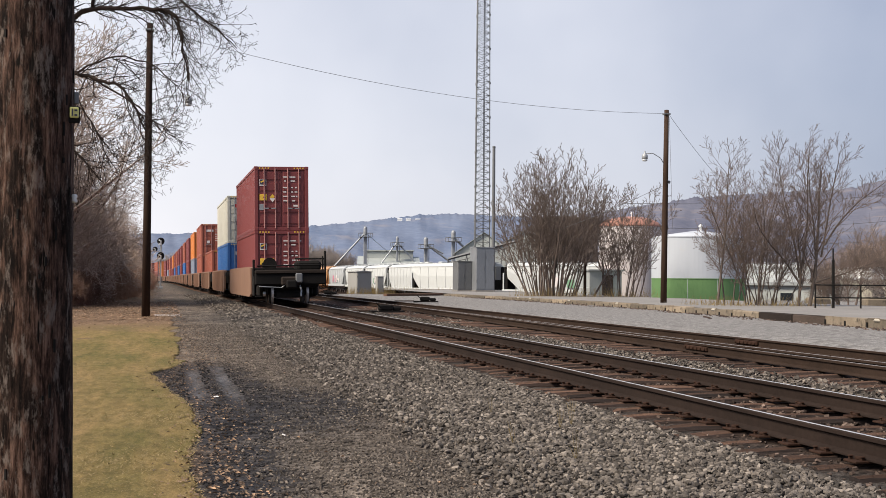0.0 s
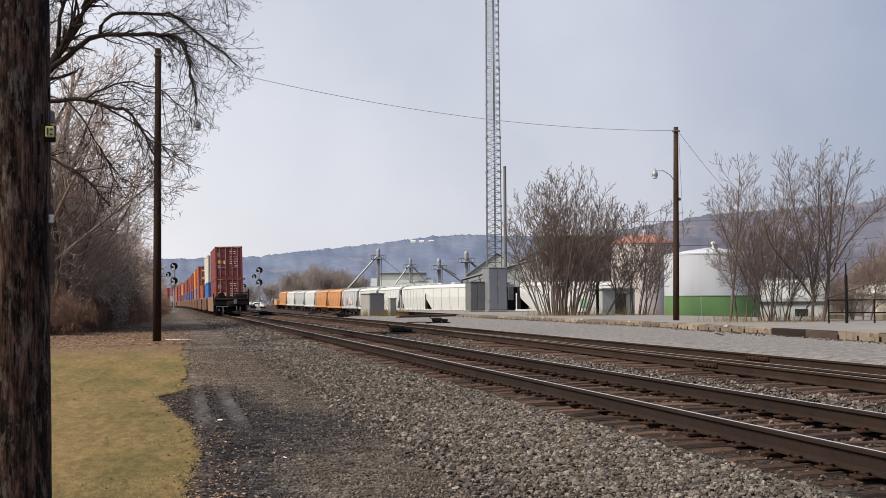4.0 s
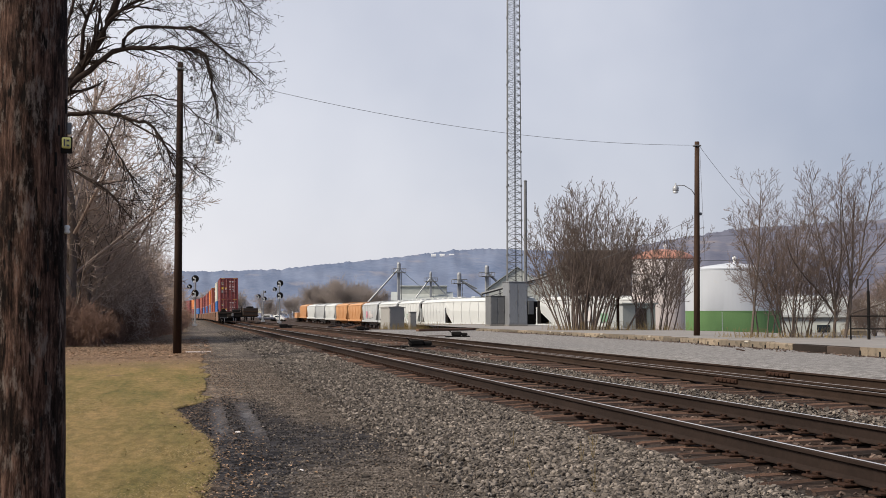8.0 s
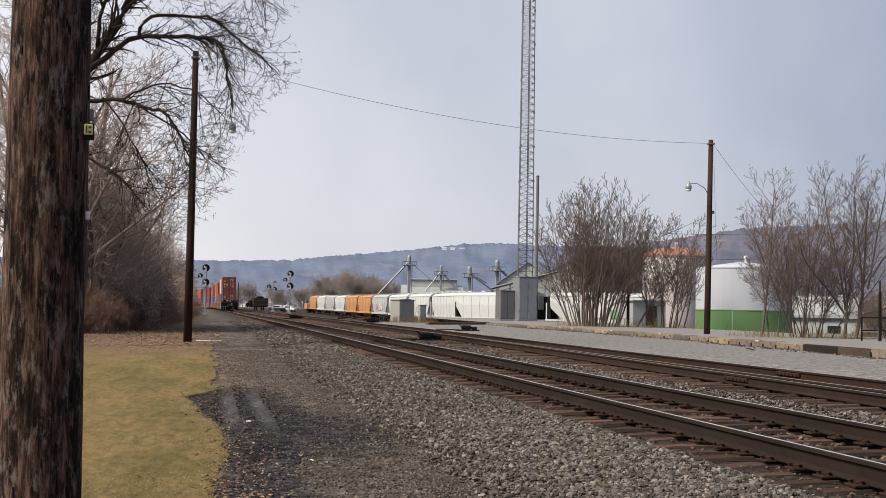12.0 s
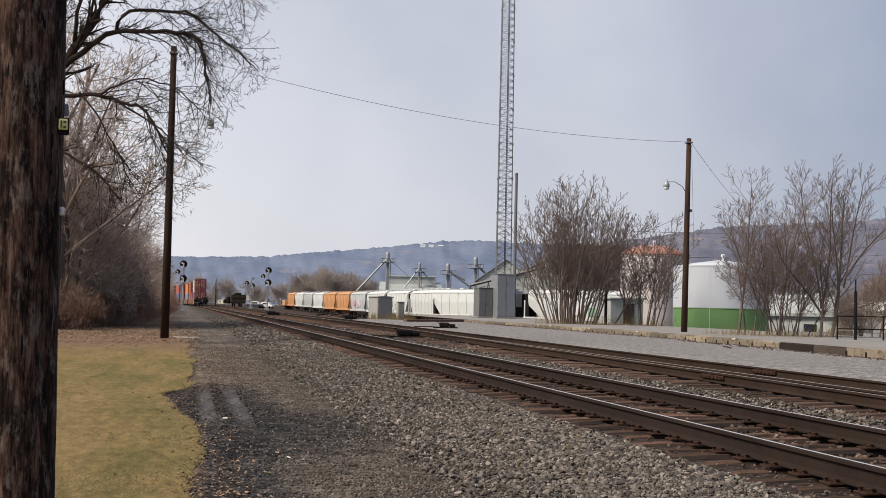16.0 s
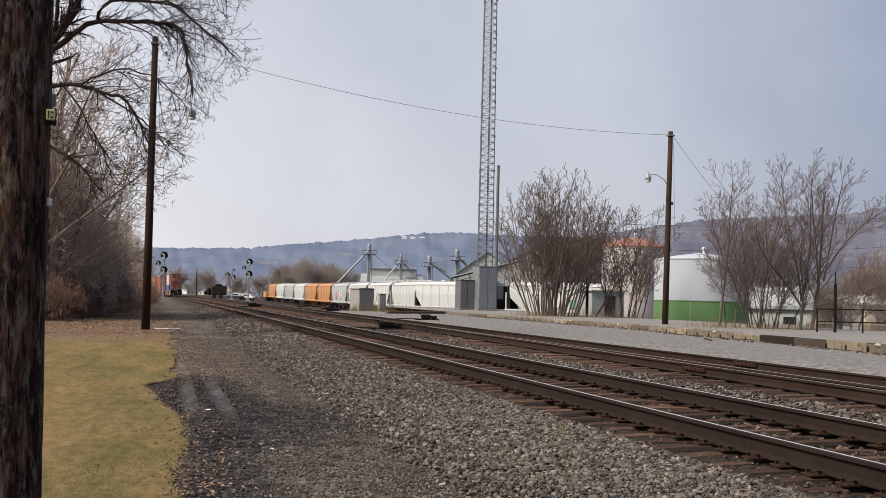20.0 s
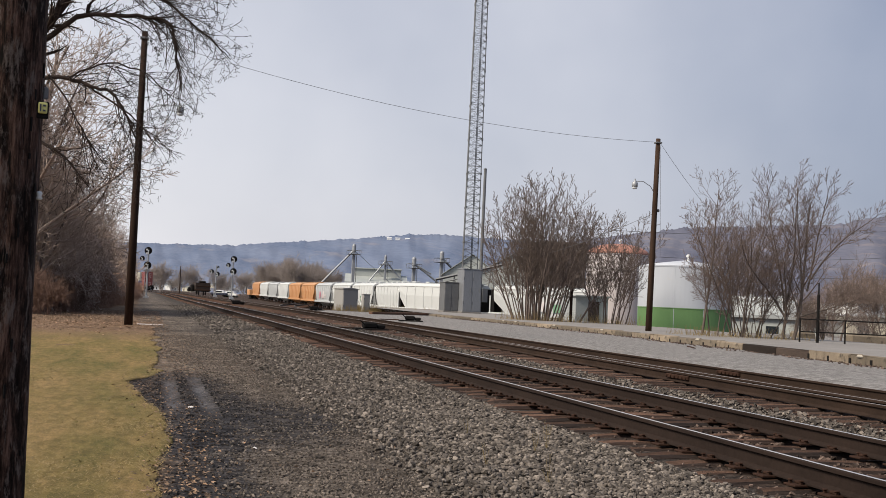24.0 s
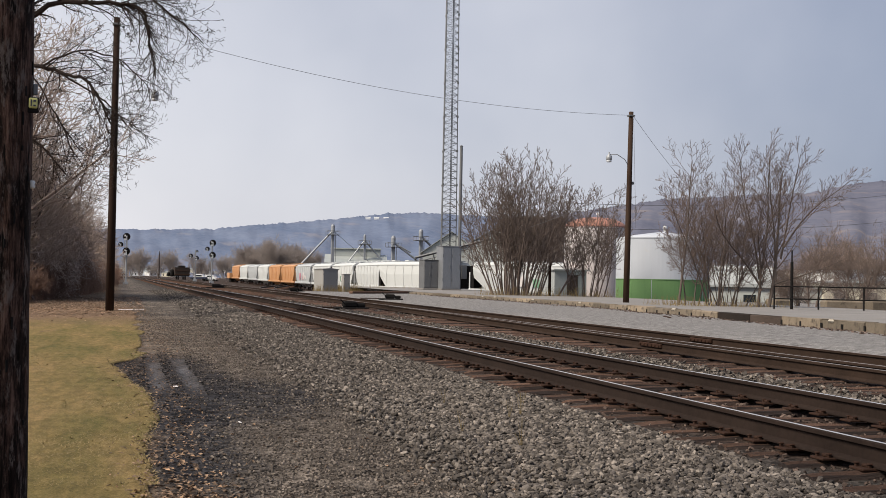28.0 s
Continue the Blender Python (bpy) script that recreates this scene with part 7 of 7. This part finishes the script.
def sprout(rng, out, p, d, length, radius, level, levels, kids, angle, up, wander, ratio=0.45, start=0.25):
    """Grow a branch that bends gently, and side shoots that leave it at a small angle all round."""
    n = (10, 7, 5, 4)[min(level, 3)]
    pts, rad, ways, curl = [p.copy()], [radius], [d], Vector((0, 0, 0))
    for i in range(1, n):
        curl = curl * 0.55 + Vector((rng.uniform(-1, 1), rng.uniform(-1, 1), rng.uniform(-1, 1))) * wander
        d = (d + curl + Vector((0, 0, up[min(level, len(up) - 1)] / (n - 1)))).normalized()
        p = p + d * (length / (n - 1))
        pts.append(p.copy())
        ways.append(d)
        rad.append(radius * (1 - 0.78 * i / (n - 1)))
    out.append((pts, rad, level))
    if level >= levels:
        return
    m, spin = kids[min(level, len(kids) - 1)], rng.uniform(0, 6.28)
    for k in range(m):
        f = min(0.985, start + (1 - start) * (k + rng.random()) / m)
        i = min(int(f * (n - 1)), n - 2)
        q = pts[i].lerp(pts[i + 1], f * (n - 1) - i)
        spin += 2.4 + rng.uniform(-0.5, 0.5)
        way, lean = ways[i + 1], angle * rng.uniform(0.65, 1.35)
        perp = Matrix.Rotation(spin, 3, way) @ way.orthogonal().normalized()
        sprout(rng, out, q, way * math.cos(lean) + perp * math.sin(lean), length * ratio * (1.2 - 0.7 * f) * rng.uniform(0.65, 1.2), max(0.003, rad[i] * 0.58), level + 1, levels, kids, angle, up, wander, ratio if level else ratio * 1.15, 0.2)


def stem_tree(seed, stems, kids, angle, up, wander, ratio, start, thin, levels=3):
    """Meshes of a tree or bush from its stems: foot, direction, length and radius of each."""
    rng, out = random.Random(seed), []
    for foot, way, length, radius in stems:
        sprout(rng, out, Vector(foot), Vector(way).normalized(), length, radius, 0, levels, kids, angle, up, wander, ratio, start)
    return tree_parts(out, 1, thin)


def bush_stems(seed, count, foot_x, foot_y, tilt, height, radius):
    """Stems of a bush: they rise from a patch of ground, lean outwards and end on a dome."""
    rng, stems = random.Random(seed), []
    for k in range(count):
        a, q = 2.4 * k + rng.uniform(-0.3, 0.3), ((k + 0.5) / count) ** 0.7
        lean = tilt * q * rng.uniform(0.55, 1.15)
        stems.append(((foot_x * q * math.cos(a), foot_y * q * math.sin(a), -0.1), (lean * math.cos(a), lean * math.sin(a), 1.0), height * (1.0 - 0.24 * q * q) * rng.uniform(0.80, 1.0), radius * rng.uniform(0.55, 1.0)))
    return stems


def build_trees():
    # great tree whose limbs reach out over the lamp pole
    rng, out = random.Random(77), []
    limbs = [
        ([(-6.2, 42.5, -0.1), (-5.9, 42.2, 3.0), (-5.3, 41.8, 6.0), (-4.5, 41.4, 8.6), (-3.6, 41.1, 10.0), (-2.8, 40.8, 11.5), (-2.2, 40.6, 13.6)], 0.30, 0.14),
        ([(-4.4, 41.3, 8.9), (-3.3, 41.0, 9.75), (-2.6, 40.9, 10.2), (-1.25, 40.6, 10.25), (-0.1, 40.4, 10.2), (0.25, 40.3, 9.7), (0.45, 40.3, 8.7), (0.6, 40.3, 7.9)], 0.14, 0.025),
        ([(-2.6, 40.9, 10.2), (-2.1, 40.7, 10.9), (-0.7, 40.5, 10.92), (0.0, 40.3, 10.8), (0.96, 40.2, 10.0), (1.6, 40.0, 9.5), (2.1, 39.9, 9.0)], 0.09, 0.02),
        ([(-4.9, 41.6, 7.9), (-4.1, 41.3, 8.1), (-3.0, 41.1, 8.15), (-2.3, 40.9, 7.92), (-1.6, 40.8, 7.75), (-1.15, 40.7, 7.1), (-0.8, 40.7, 6.4), (-0.6, 40.7, 5.9)], 0.11, 0.03),
        ([(-3.6, 41.1, 10.0), (-2.6, 40.6, 11.4), (-1.2, 40.3, 12.1), (0.4, 40.0, 12.2), (1.3, 39.8, 11.8)], 0.10, 0.03),
        ([(-3.0, 41.0, 8.1), (-2.0, 40.6, 8.6), (-0.8, 40.3, 8.5), (0.0, 40.1, 7.9), (0.5, 40.0, 7.4)], 0.05, 0.015),
        ([(-3.9, 41.2, 9.7), (-3.6, 40.6, 11.2), (-2.8, 40.2, 12.8), (-1.6, 40.0, 13.8)], 0.10, 0.03),
        ([(-4.6, 41.5, 8.4), (-4.4, 41.0, 10.2), (-4.0, 40.8, 12.0), (-3.6, 40.5, 13.6)], 0.10, 0.03),
        ([(-3.6, 41.1, 8.2), (-2.9, 40.9, 7.3), (-2.3, 40.7, 6.2), (-1.9, 40.6, 5.2)], 0.05, 0.015),
        ([(-5.2, 41.8, 6.4), (-4.2, 41.3, 6.3), (-3.0, 41.0, 5.6), (-2.1, 40.8, 4.6)], 0.09, 0.02),
        ([(-2.3, 40.9, 7.9), (-1.2, 40.7, 7.2), (-0.5, 40.5, 6.6), (0.1, 40.4, 6.2)], 0.05, 0.015),
    ]
    for pts, r0, r1 in limbs:
        r0, r1 = r0 * 0.74, r1 * 0.7
        pts = [Vector(p) for p in pts]
        n = len(pts)
        rad = [r0 + (r1 - r0) * i / (n - 1) for i in range(n)]
        fine = [pts[0]]
        for i in range(n - 1):          # a crooked course between the bends
            a, b = pts[i], pts[i + 1]
            pre, nxt = pts[max(i - 1, 0)], pts[min(i + 2, n - 1)]
            for f in (0.25, 0.5, 0.75, 1.0):
                w = 0.5 * ((2 * a) + (b - pre) * f + (2 * pre - 5 * a + 4 * b - nxt) * f * f + (3 * a - pre - 3 * b + nxt) * f ** 3)
                fine.append(w + Vector((rng.uniform(-1, 1), rng.uniform(-1, 1), rng.uniform(-1, 1))) * (0.05 if f < 1 else 0))
        out.append((fine, [r0 + (r1 - r0) * i / (len(fine) - 1) for i in range(len(fine))], 0))
        for k in range(int((6.4 if pts[-1].z > 7.5 else 4.2) * n)):
            x = rng.uniform(0.22, 1.0) * (n - 1)
            i = min(int(x), n - 2)
            q = pts[i].lerp(pts[i + 1], x - i)
            d = ((pts[i + 1] - pts[i]).normalized() + Vector((rng.uniform(-1, 1), rng.uniform(-0.8, 0.8), rng.uniform(-1, 0.9))) * 0.9).normalized()
            sprout(rng, out, q, d, rng.uniform(0.9, 2.6) * (0.6 + 0.4 * (i + 1) / n), max(0.016, rad[i] * 0.38), 1, 4, (6, 4, 3, 2), 0.85, (0.0, 0.05, -0.05, -0.05), 0.17, 0.56, 0.12)
    reach = lambda z: float(np.interp(z, [4, 5.5, 7, 8, 9, 11, 13], [0.0, 0.5, 1.1, 1.7, 2.7, 2.7, 2.4]))
    out = [b for b in out if b[2] < 2 or not (b[0][0].x > -0.5 and b[0][0].z < 9.4 and rng.random() < (0.5 if b[0][0].x > 0.3 else 0.3))]
    out = [b for b in out if b[2] == 0 or all(p.x < reach(p.z) + 0.25 * math.sin(9 * p.z) for p in b[0])]
    wood, twigs = tree_parts(out, 2, 0.0062)
    tree_thing("large_bare_tree", "large bare tree with long drooping limbs above the lamp pole", "left wood", wood, twigs, M["dark_twig"], M["dark_twig"], Matrix())

    # wood along the line
    def trunks(*rows):
        return [((x, y, -0.1), (lx, ly, 1.0), h, r) for x, y, lx, ly, h, r in rows]
    kinds = [stem_tree(100 + k, st, (18, 8, 5), 0.78, (0.05, 0.32, 0.1), 0.10, 0.42, 0.12, 0.011) for k, st in enumerate((trunks((0, 0, 0.05, 0, 11, 0.17)), trunks((0, 0, 0.1, 0.05, 9.5, 0.13), (0.4, 0.2, -0.12, 0.1, 8.5, 0.11)), trunks((0, 0, -0.04, 0.03, 12, 0.18)), trunks((0, 0, 0.15, 0, 8, 0.09), (0.4, 0, -0.1, 0.1, 7.5, 0.08), (0.1, 0.4, 0, 0.2, 7.8, 0.09))))]
    rng = random.Random(9)
    k = 0
    for y in np.concatenate([np.arange(64, 112, 4.4), np.arange(110, 300, 9.0)]):
        for row in range(2):
            if row == 0 and y < 68:
                continue
            edge = float(np.interp(y, [50, 75, 110, 172, 300], [-5.4, -5.2, -4.2, -3.2, -4.8]))
            x = edge - 0.6 - row * 2.7 - rng.uniform(0, 1.8)
            wood, twigs = kinds[k % 4]
            sc = rng.uniform(0.78, 1.12) * (0.82 if row == 0 else 1.0) * (1.12 if y < 75 else 1.0)
            tree_thing("bare_tree", "bare grey-brown tree in the dense wood beside the line", "left wood", wood, twigs, M["bark"], M["wood_twig"], Matrix.Translation((x, y + rng.uniform(-1.5, 1.5), ground_z(x, y) - 0.05)) @ pose(0, 0, 0, 0, 0, rng.uniform(0, 360)) @ Matrix.Scale(sc, 4))
            k += 1
    for y, x, sc in ((66.0, -6.3, 1.05), (68.5, -6.9, 1.15), (72.0, -6.0, 1.1)):
        wood, twigs = kinds[k % 4]
        tree_thing("bare_tree", "bare grey-brown tree at the edge of the lawn", "left wood", wood, twigs, M["bark"], M["wood_twig"], Matrix.Translation((x, y, 0)) @ pose(0, 0, 0, 0, 0, 77.0 * k) @ Matrix.Scale(sc, 4))
        k += 1
    for y, x, sc in ((64.0, -6.3, 1.5), (67.0, -7.4, 1.55), (70.0, -6.6, 1.3), (74.0, -6.6, 1.3), (68.0, -7.6, 1.4), (78.0, -6.8, 1.4)):
        wood, twigs = kinds[k % 4]
        tree_thing("bare_tree", "tall bare tree behind the great drooping one", "left wood", wood, twigs, M["bark"], M["wood_twig"], Matrix.Translation((x, y, 0)) @ pose(0, 0, 0, 0, 0, 51.0 * k) @ Matrix.Scale(sc, 4))
        k += 1
    # undergrowth
    shrubs = [grown_tree(200 + k, h, 0.022, 3, 12, 0.9, (6, 5, 4), (0.0, -0.02), 0.35, 0.008, 0.62, 1.15) for k, h in enumerate((2.2, 1.7, 2.6))]
    pale_shrubs = [(wood.copy(), twigs.copy()) for wood, twigs in shrubs]
    dark_shrubs = [(wood.copy(), twigs.copy()) for wood, twigs in shrubs]
    for y in np.concatenate([np.arange(66, 104, 1.3), np.arange(104, 190, 4.0)]):
        for row in range(3 if y < 90 else 2):
            edge = float(np.interp(y, [66, 75, 95, 110, 172, 300], [-4.6, -3.4, -2.3, -1.7, -1.6, -3.6]))
            x = edge - row * 1.6 - rng.uniform(0, 1.2)
            wood, twigs = (dark_shrubs if y < 76 else shrubs)[rng.randrange(3)]
            sc = rng.uniform(0.7, 1.15)
            s = thing("bare_shrub", "low tangled reddish-brown shrub at the foot of the wood", "shrub", "undergrowth", m=Matrix.Translation((x, y, ground_z(x, y) - 0.03)) @ pose(0, 0, 0, 0, 0, rng.uniform(0, 360)) @ Matrix.Scale(sc, 4))
            tone = M["sun_dimmed_twig"] if y < 76 else M["red_twig"]
            put("thicket", wood, tone, s)
            put("crown", twigs, tone, s, "fine bare reddish twigs")

    for q in range(26):             # taller brush fills the wood's edge; colour lifted for light missing in its shade
        y = rng.uniform(68, 88)
        x = rng.uniform(-9.5, -3.6)
        wood, twigs = pale_shrubs[q % 3]
        s = thing("tall_brush", "tall grey-brown brush, lightened against the shade of the wood", "shrub", "undergrowth", m=Matrix.Translation((x, y, ground_z(x, y) - 0.03)) @ pose(0, 0, 0, 0, 0, rng.uniform(0, 360)) @ Matrix.Scale(rng.uniform(1.7, 2.6), 4))
        put("thicket", wood, M["shade_lifted_brush"], s)
        put("crown", twigs, M["shade_lifted_brush"], s, "fine bare grey-brown twigs")
    for q in range(64):
        y = rng.uniform(60, 74)
        x = rng.uniform(-10.5, -4.4)
        wood, twigs = dark_shrubs[rng.randrange(3)]
        s = thing("bare_shrub", "low tangled reddish-brown shrub before the bare wood", "shrub", "undergrowth", m=Matrix.Translation((x, y, ground_z(x, y) - 0.03)) @ pose(0, 0, 0, 0, 0, rng.uniform(0, 360)) @ Matrix.Scale(rng.uniform(0.6, 1.0), 4))
        put("thicket", wood, M["sun_dimmed_twig"], s)
        put("crown", twigs, M["sun_dimmed_twig"], s, "fine bare reddish twigs")
    # many-stemmed bushes on the platform
    wood, twigs = stem_tree(301, bush_stems(1, 46, 1.7, 1.2, 0.42, 9.3, 0.066), (13, 6, 4), 0.60, (0.05, 0.45, 0.25), 0.075, 0.33, 0.18, 0.0105)
    tree_thing("bare_bush", "tall dense many-stemmed bare bush with a rounded crown", "platform bushes", wood, twigs, M["bush_twig"], M["bush_twig"], Matrix.Translation((24.75, 76.2, 0.5)))
    loose = bush_stems(2, 17, 1.2, 0.9, 0.42, 7.9, 0.052) + [((-2.4, -0.3, -0.1), (0.62, 0.0, 1.0), 5.6, 0.075)]
    wood, twigs = stem_tree(302, loose, (13, 6, 4), 0.62, (0.15, 0.45, 0.25), 0.085, 0.34, 0.18, 0.0105)
    tree_thing("bare_bush", "loose many-stemmed bare bush with a leaning trunk", "platform bushes", wood, twigs, M["bush_twig"], M["bush_twig"], Matrix.Translation((29.9, 76.4, 0.45)))
    # young trees behind the platform
    def young(seed, label, x, y, stems, kids=(12, 6, 3), angle=0.68, up=(0.1, 0.5, 0.3), wander=0.085, ratio=0.40, start=0.2, wood_mat="bark", twig_mat="twig"):
        wood, twigs = stem_tree(seed, stems, kids, angle, up, wander, ratio, start, 0.0066)
        tree_thing("young_bare_tree", label, "platform trees", wood, twigs, M[wood_mat], M[twig_mat], Matrix.Translation((x, y, 0.45)))
    young(311, "slim young bare tree with upright branches behind the kerb", 22.95, 48.0, [((0, 0, -0.1), (0.03, 0, 1), 6.7, 0.06)], (16, 7, 4))
    young(312, "thin sapling beside the slim young tree", 23.3, 48.0, [((0, 0, -0.1), (-0.05, 0, 1), 5.0, 0.036)], (10, 6, 3))
    young(313, "thin leaning sapling behind the kerb", 23.65, 47.9, [((0, 0, -0.1), (0.05, 0, 1), 4.5, 0.032), ((0.2, 0.1, -0.1), (0.30, 0.05, 1), 4.0, 0.036)], (10, 6, 3))
    young(314, "clump of bare reddish-brown stems behind the kerb", 24.75, 47.9, bush_stems(3, 9, 0.8, 0.6, 0.40, 6.7, 0.042), (14, 7, 4), 0.66)
    young(316, "dense twiggy bare clump between the taller trees", 25.5, 48.2, bush_stems(4, 8, 0.9, 0.5, 0.6, 4.6, 0.032), (14, 8, 4), 0.7)
    young(315, "bare tree forking low into spreading limbs behind the kerb", 26.1, 46.8, [((0, 0, -0.1), (0.05, 0, 1), 3.6, 0.075), ((0.05, 0, 1.1), (-0.60, 0.1, 1), 4.6, 0.052), ((0.05, 0.02, 1.3), (-0.18, -0.1, 1), 5.5, 0.05), ((0.08, 0, 1.4), (0.16, 0.1, 1), 5.5, 0.048)], (14, 7, 4), 0.66)
    young(317, "bare tree leaning out with a long low limb behind the kerb", 26.45, 46.6, [((0, 0, -0.1), (0.26, 0, 1), 6.4, 0.085), ((0.3, 0, 1.1), (1.9, -0.1, 0.8), 3.2, 0.042), ((0.35, 0, 1.3), (0.0, 0.1, 1), 5.3, 0.05), ((0.75, 0, 2.7), (0.50, -0.1, 1), 4.2, 0.046), ((0.6, 0, 2.2), (0.16, 0.1, 1), 4.6, 0.045)], (14, 7, 4), 0.66)
    # wood behind the yard, and trees below the platform
    far = [grown_tree(400 + k, 12, 0.2, 4, 3, 0.7, (9, 5, 4, 3), thin=0.022, width=0.8) for k in range(2)]
    low = [grown_tree(420 + k, 12, 0.2, 4, 2, 0.8, (9, 6, 4, 3), thin=0.014, width=0.8) for k in range(2)]
    for k in range(22):
        x, y = 51 + rng.uniform(-12, 12), 430 + rng.uniform(-25, 40)
        wood, twigs = far[k % 2]
        tree_thing("far_bare_tree", "hazy bare tree in the wood behind the yard", "far wood", wood, twigs, M["far_wood"], M["far_wood"], Matrix.Translation((x, y, 0)) @ pose(0, 0, 0, 0, 0, 50.0 * k) @ Matrix.Scale(rng.uniform(0.8, 1.25), 4))
    for k in range(26):             # hazy trees across the valley floor
        b, d = rng.uniform(-0.5, 9.0), rng.uniform(560, 900)
        wood, twigs = far[k % 2]
        tree_thing("far_bare_tree", "hazy bare tree on the valley floor", "far wood", wood, twigs, M["far_wood"], M["far_wood"], Matrix.Translation((d * math.sin(radians(b)), d * math.cos(radians(b)), -2.0)) @ pose(0, 0, 0, 0, 0, 50.0 * k) @ Matrix.Scale(rng.uniform(0.9, 1.5), 4))
    brown = [(wood.copy(), twigs.copy()) for wood, twigs in low]
    for k in range(44):             # brown wood rising behind the low buildings
        b, d = rng.uniform(27.5, 44), rng.uniform(165, 270)
        wood, twigs = brown[k % 2]
        tree_thing("valley_tree", "bare red-brown tree of the wood behind the buildings", "valley trees", wood, twigs, M["brown_wood"], M["brown_wood"], Matrix.Translation((d * math.sin(radians(b)), d * math.cos(radians(b)), -1.8)) @ pose(0, 0, 0, 0, 0, 50.0 * k) @ Matrix.Scale(rng.uniform(0.75, 1.0) * (0.75 if b < 30.5 else 1.0), 4))
    dark = [(wood.copy(), twigs.copy()) for wood, twigs in low]
    for x, y, sc in ((37.5, 57, 0.40), (40.5, 61, 0.46), (43.5, 60, 0.44), (46, 64, 0.5), (41.5, 68, 0.5), (36.0, 60, 0.32), (49, 66, 0.52), (34.5, 58.5, 0.3)):
        wood, twigs = dark[int(x) % 2]
        tree_thing("small_bare_tree", "small dark bare tree below the platform railing", "valley trees", wood, twigs, M["bush_twig"], M["bush_twig"], Matrix.Translation((x, y, -0.6)) @ pose(0, 0, 0, 0, 0, 37.0 * x) @ Matrix.Scale(sc, 4))
    for k in range(12):
        b, d = rng.uniform(28.5, 40), rng.uniform(75, 150)
        x, y = d * math.sin(radians(b)), d * math.cos(radians(b))
        wood, twigs = low[k % 2]
        tree_thing("valley_tree", "bare brown tree among the low buildings", "valley trees", wood, twigs, M["far_wood"], M["far_wood"], Matrix.Translation((x, y, -1.8)) @ pose(0, 0, 0, 0, 0, 50.0 * k) @ Matrix.Scale(rng.uniform(0.3, 0.5), 4))
    # dry weeds before the hopper cars
    rngw, s = random.Random(6), Shape()
    for k in range(1500):
        x, y = rngw.uniform(19, 30), rngw.uniform(112, 122)
        z, h = ground_z(x, y), rngw.uniform(0.3, 1.2)
        s.tube([(x, y, z), (x + rngw.uniform(-0.3, 0.3), y, z + h)], [0.012, 0.005], 3, False)
    for k in range(1300):
        pick = rngw.random()
        if pick < 0.35:
            x, y = rngw.uniform(16.2, 20.6), rngw.uniform(107.6, 110.0)
            z = ground_z(x, y)
        elif pick < 0.75:
            x, y = rngw.uniform(22.0, 31.5), rngw.uniform(73.5, 77.0)
            z = 0.52
        else:
            x, y = rngw.uniform(21.8, 27.5), rngw.uniform(45.5, 49.5)
            z = 0.54
        h = rngw.uniform(0.12, 0.7) * (0.7 if pick > 0.75 else 1.0)
        s.tube([(x, y, z), (x + rngw.uniform(-0.2, 0.2), y, z + h)], [0.009, 0.004], 3, False)
    for x, y in ((3.6, 11.2), (3.75, 11.3), (3.1, 9.3), (3.3, 12.6), (4.0, 12.0), (2.9, 10.4)):
        for k in range(5):
            z = top_z(x, y)
            s.tube([(x, y, z), (x + rngw.uniform(-0.06, 0.06), y + rngw.uniform(-0.04, 0.04), z + rngw.uniform(0.12, 0.26))], [0.0025, 0.001], 3, False)
    tagged(put("dry_weeds", s, M["dry_grass"]), "dry brown weeds at the yard edge and under the bushes", "weeds", kind="stuff")


build_hills()
build_grain_works()
build_tanks()
build_hoppers()
build_fence()
build_trees()
build_leaves()
build_stones()
build_train()
build_tracks()
motions()
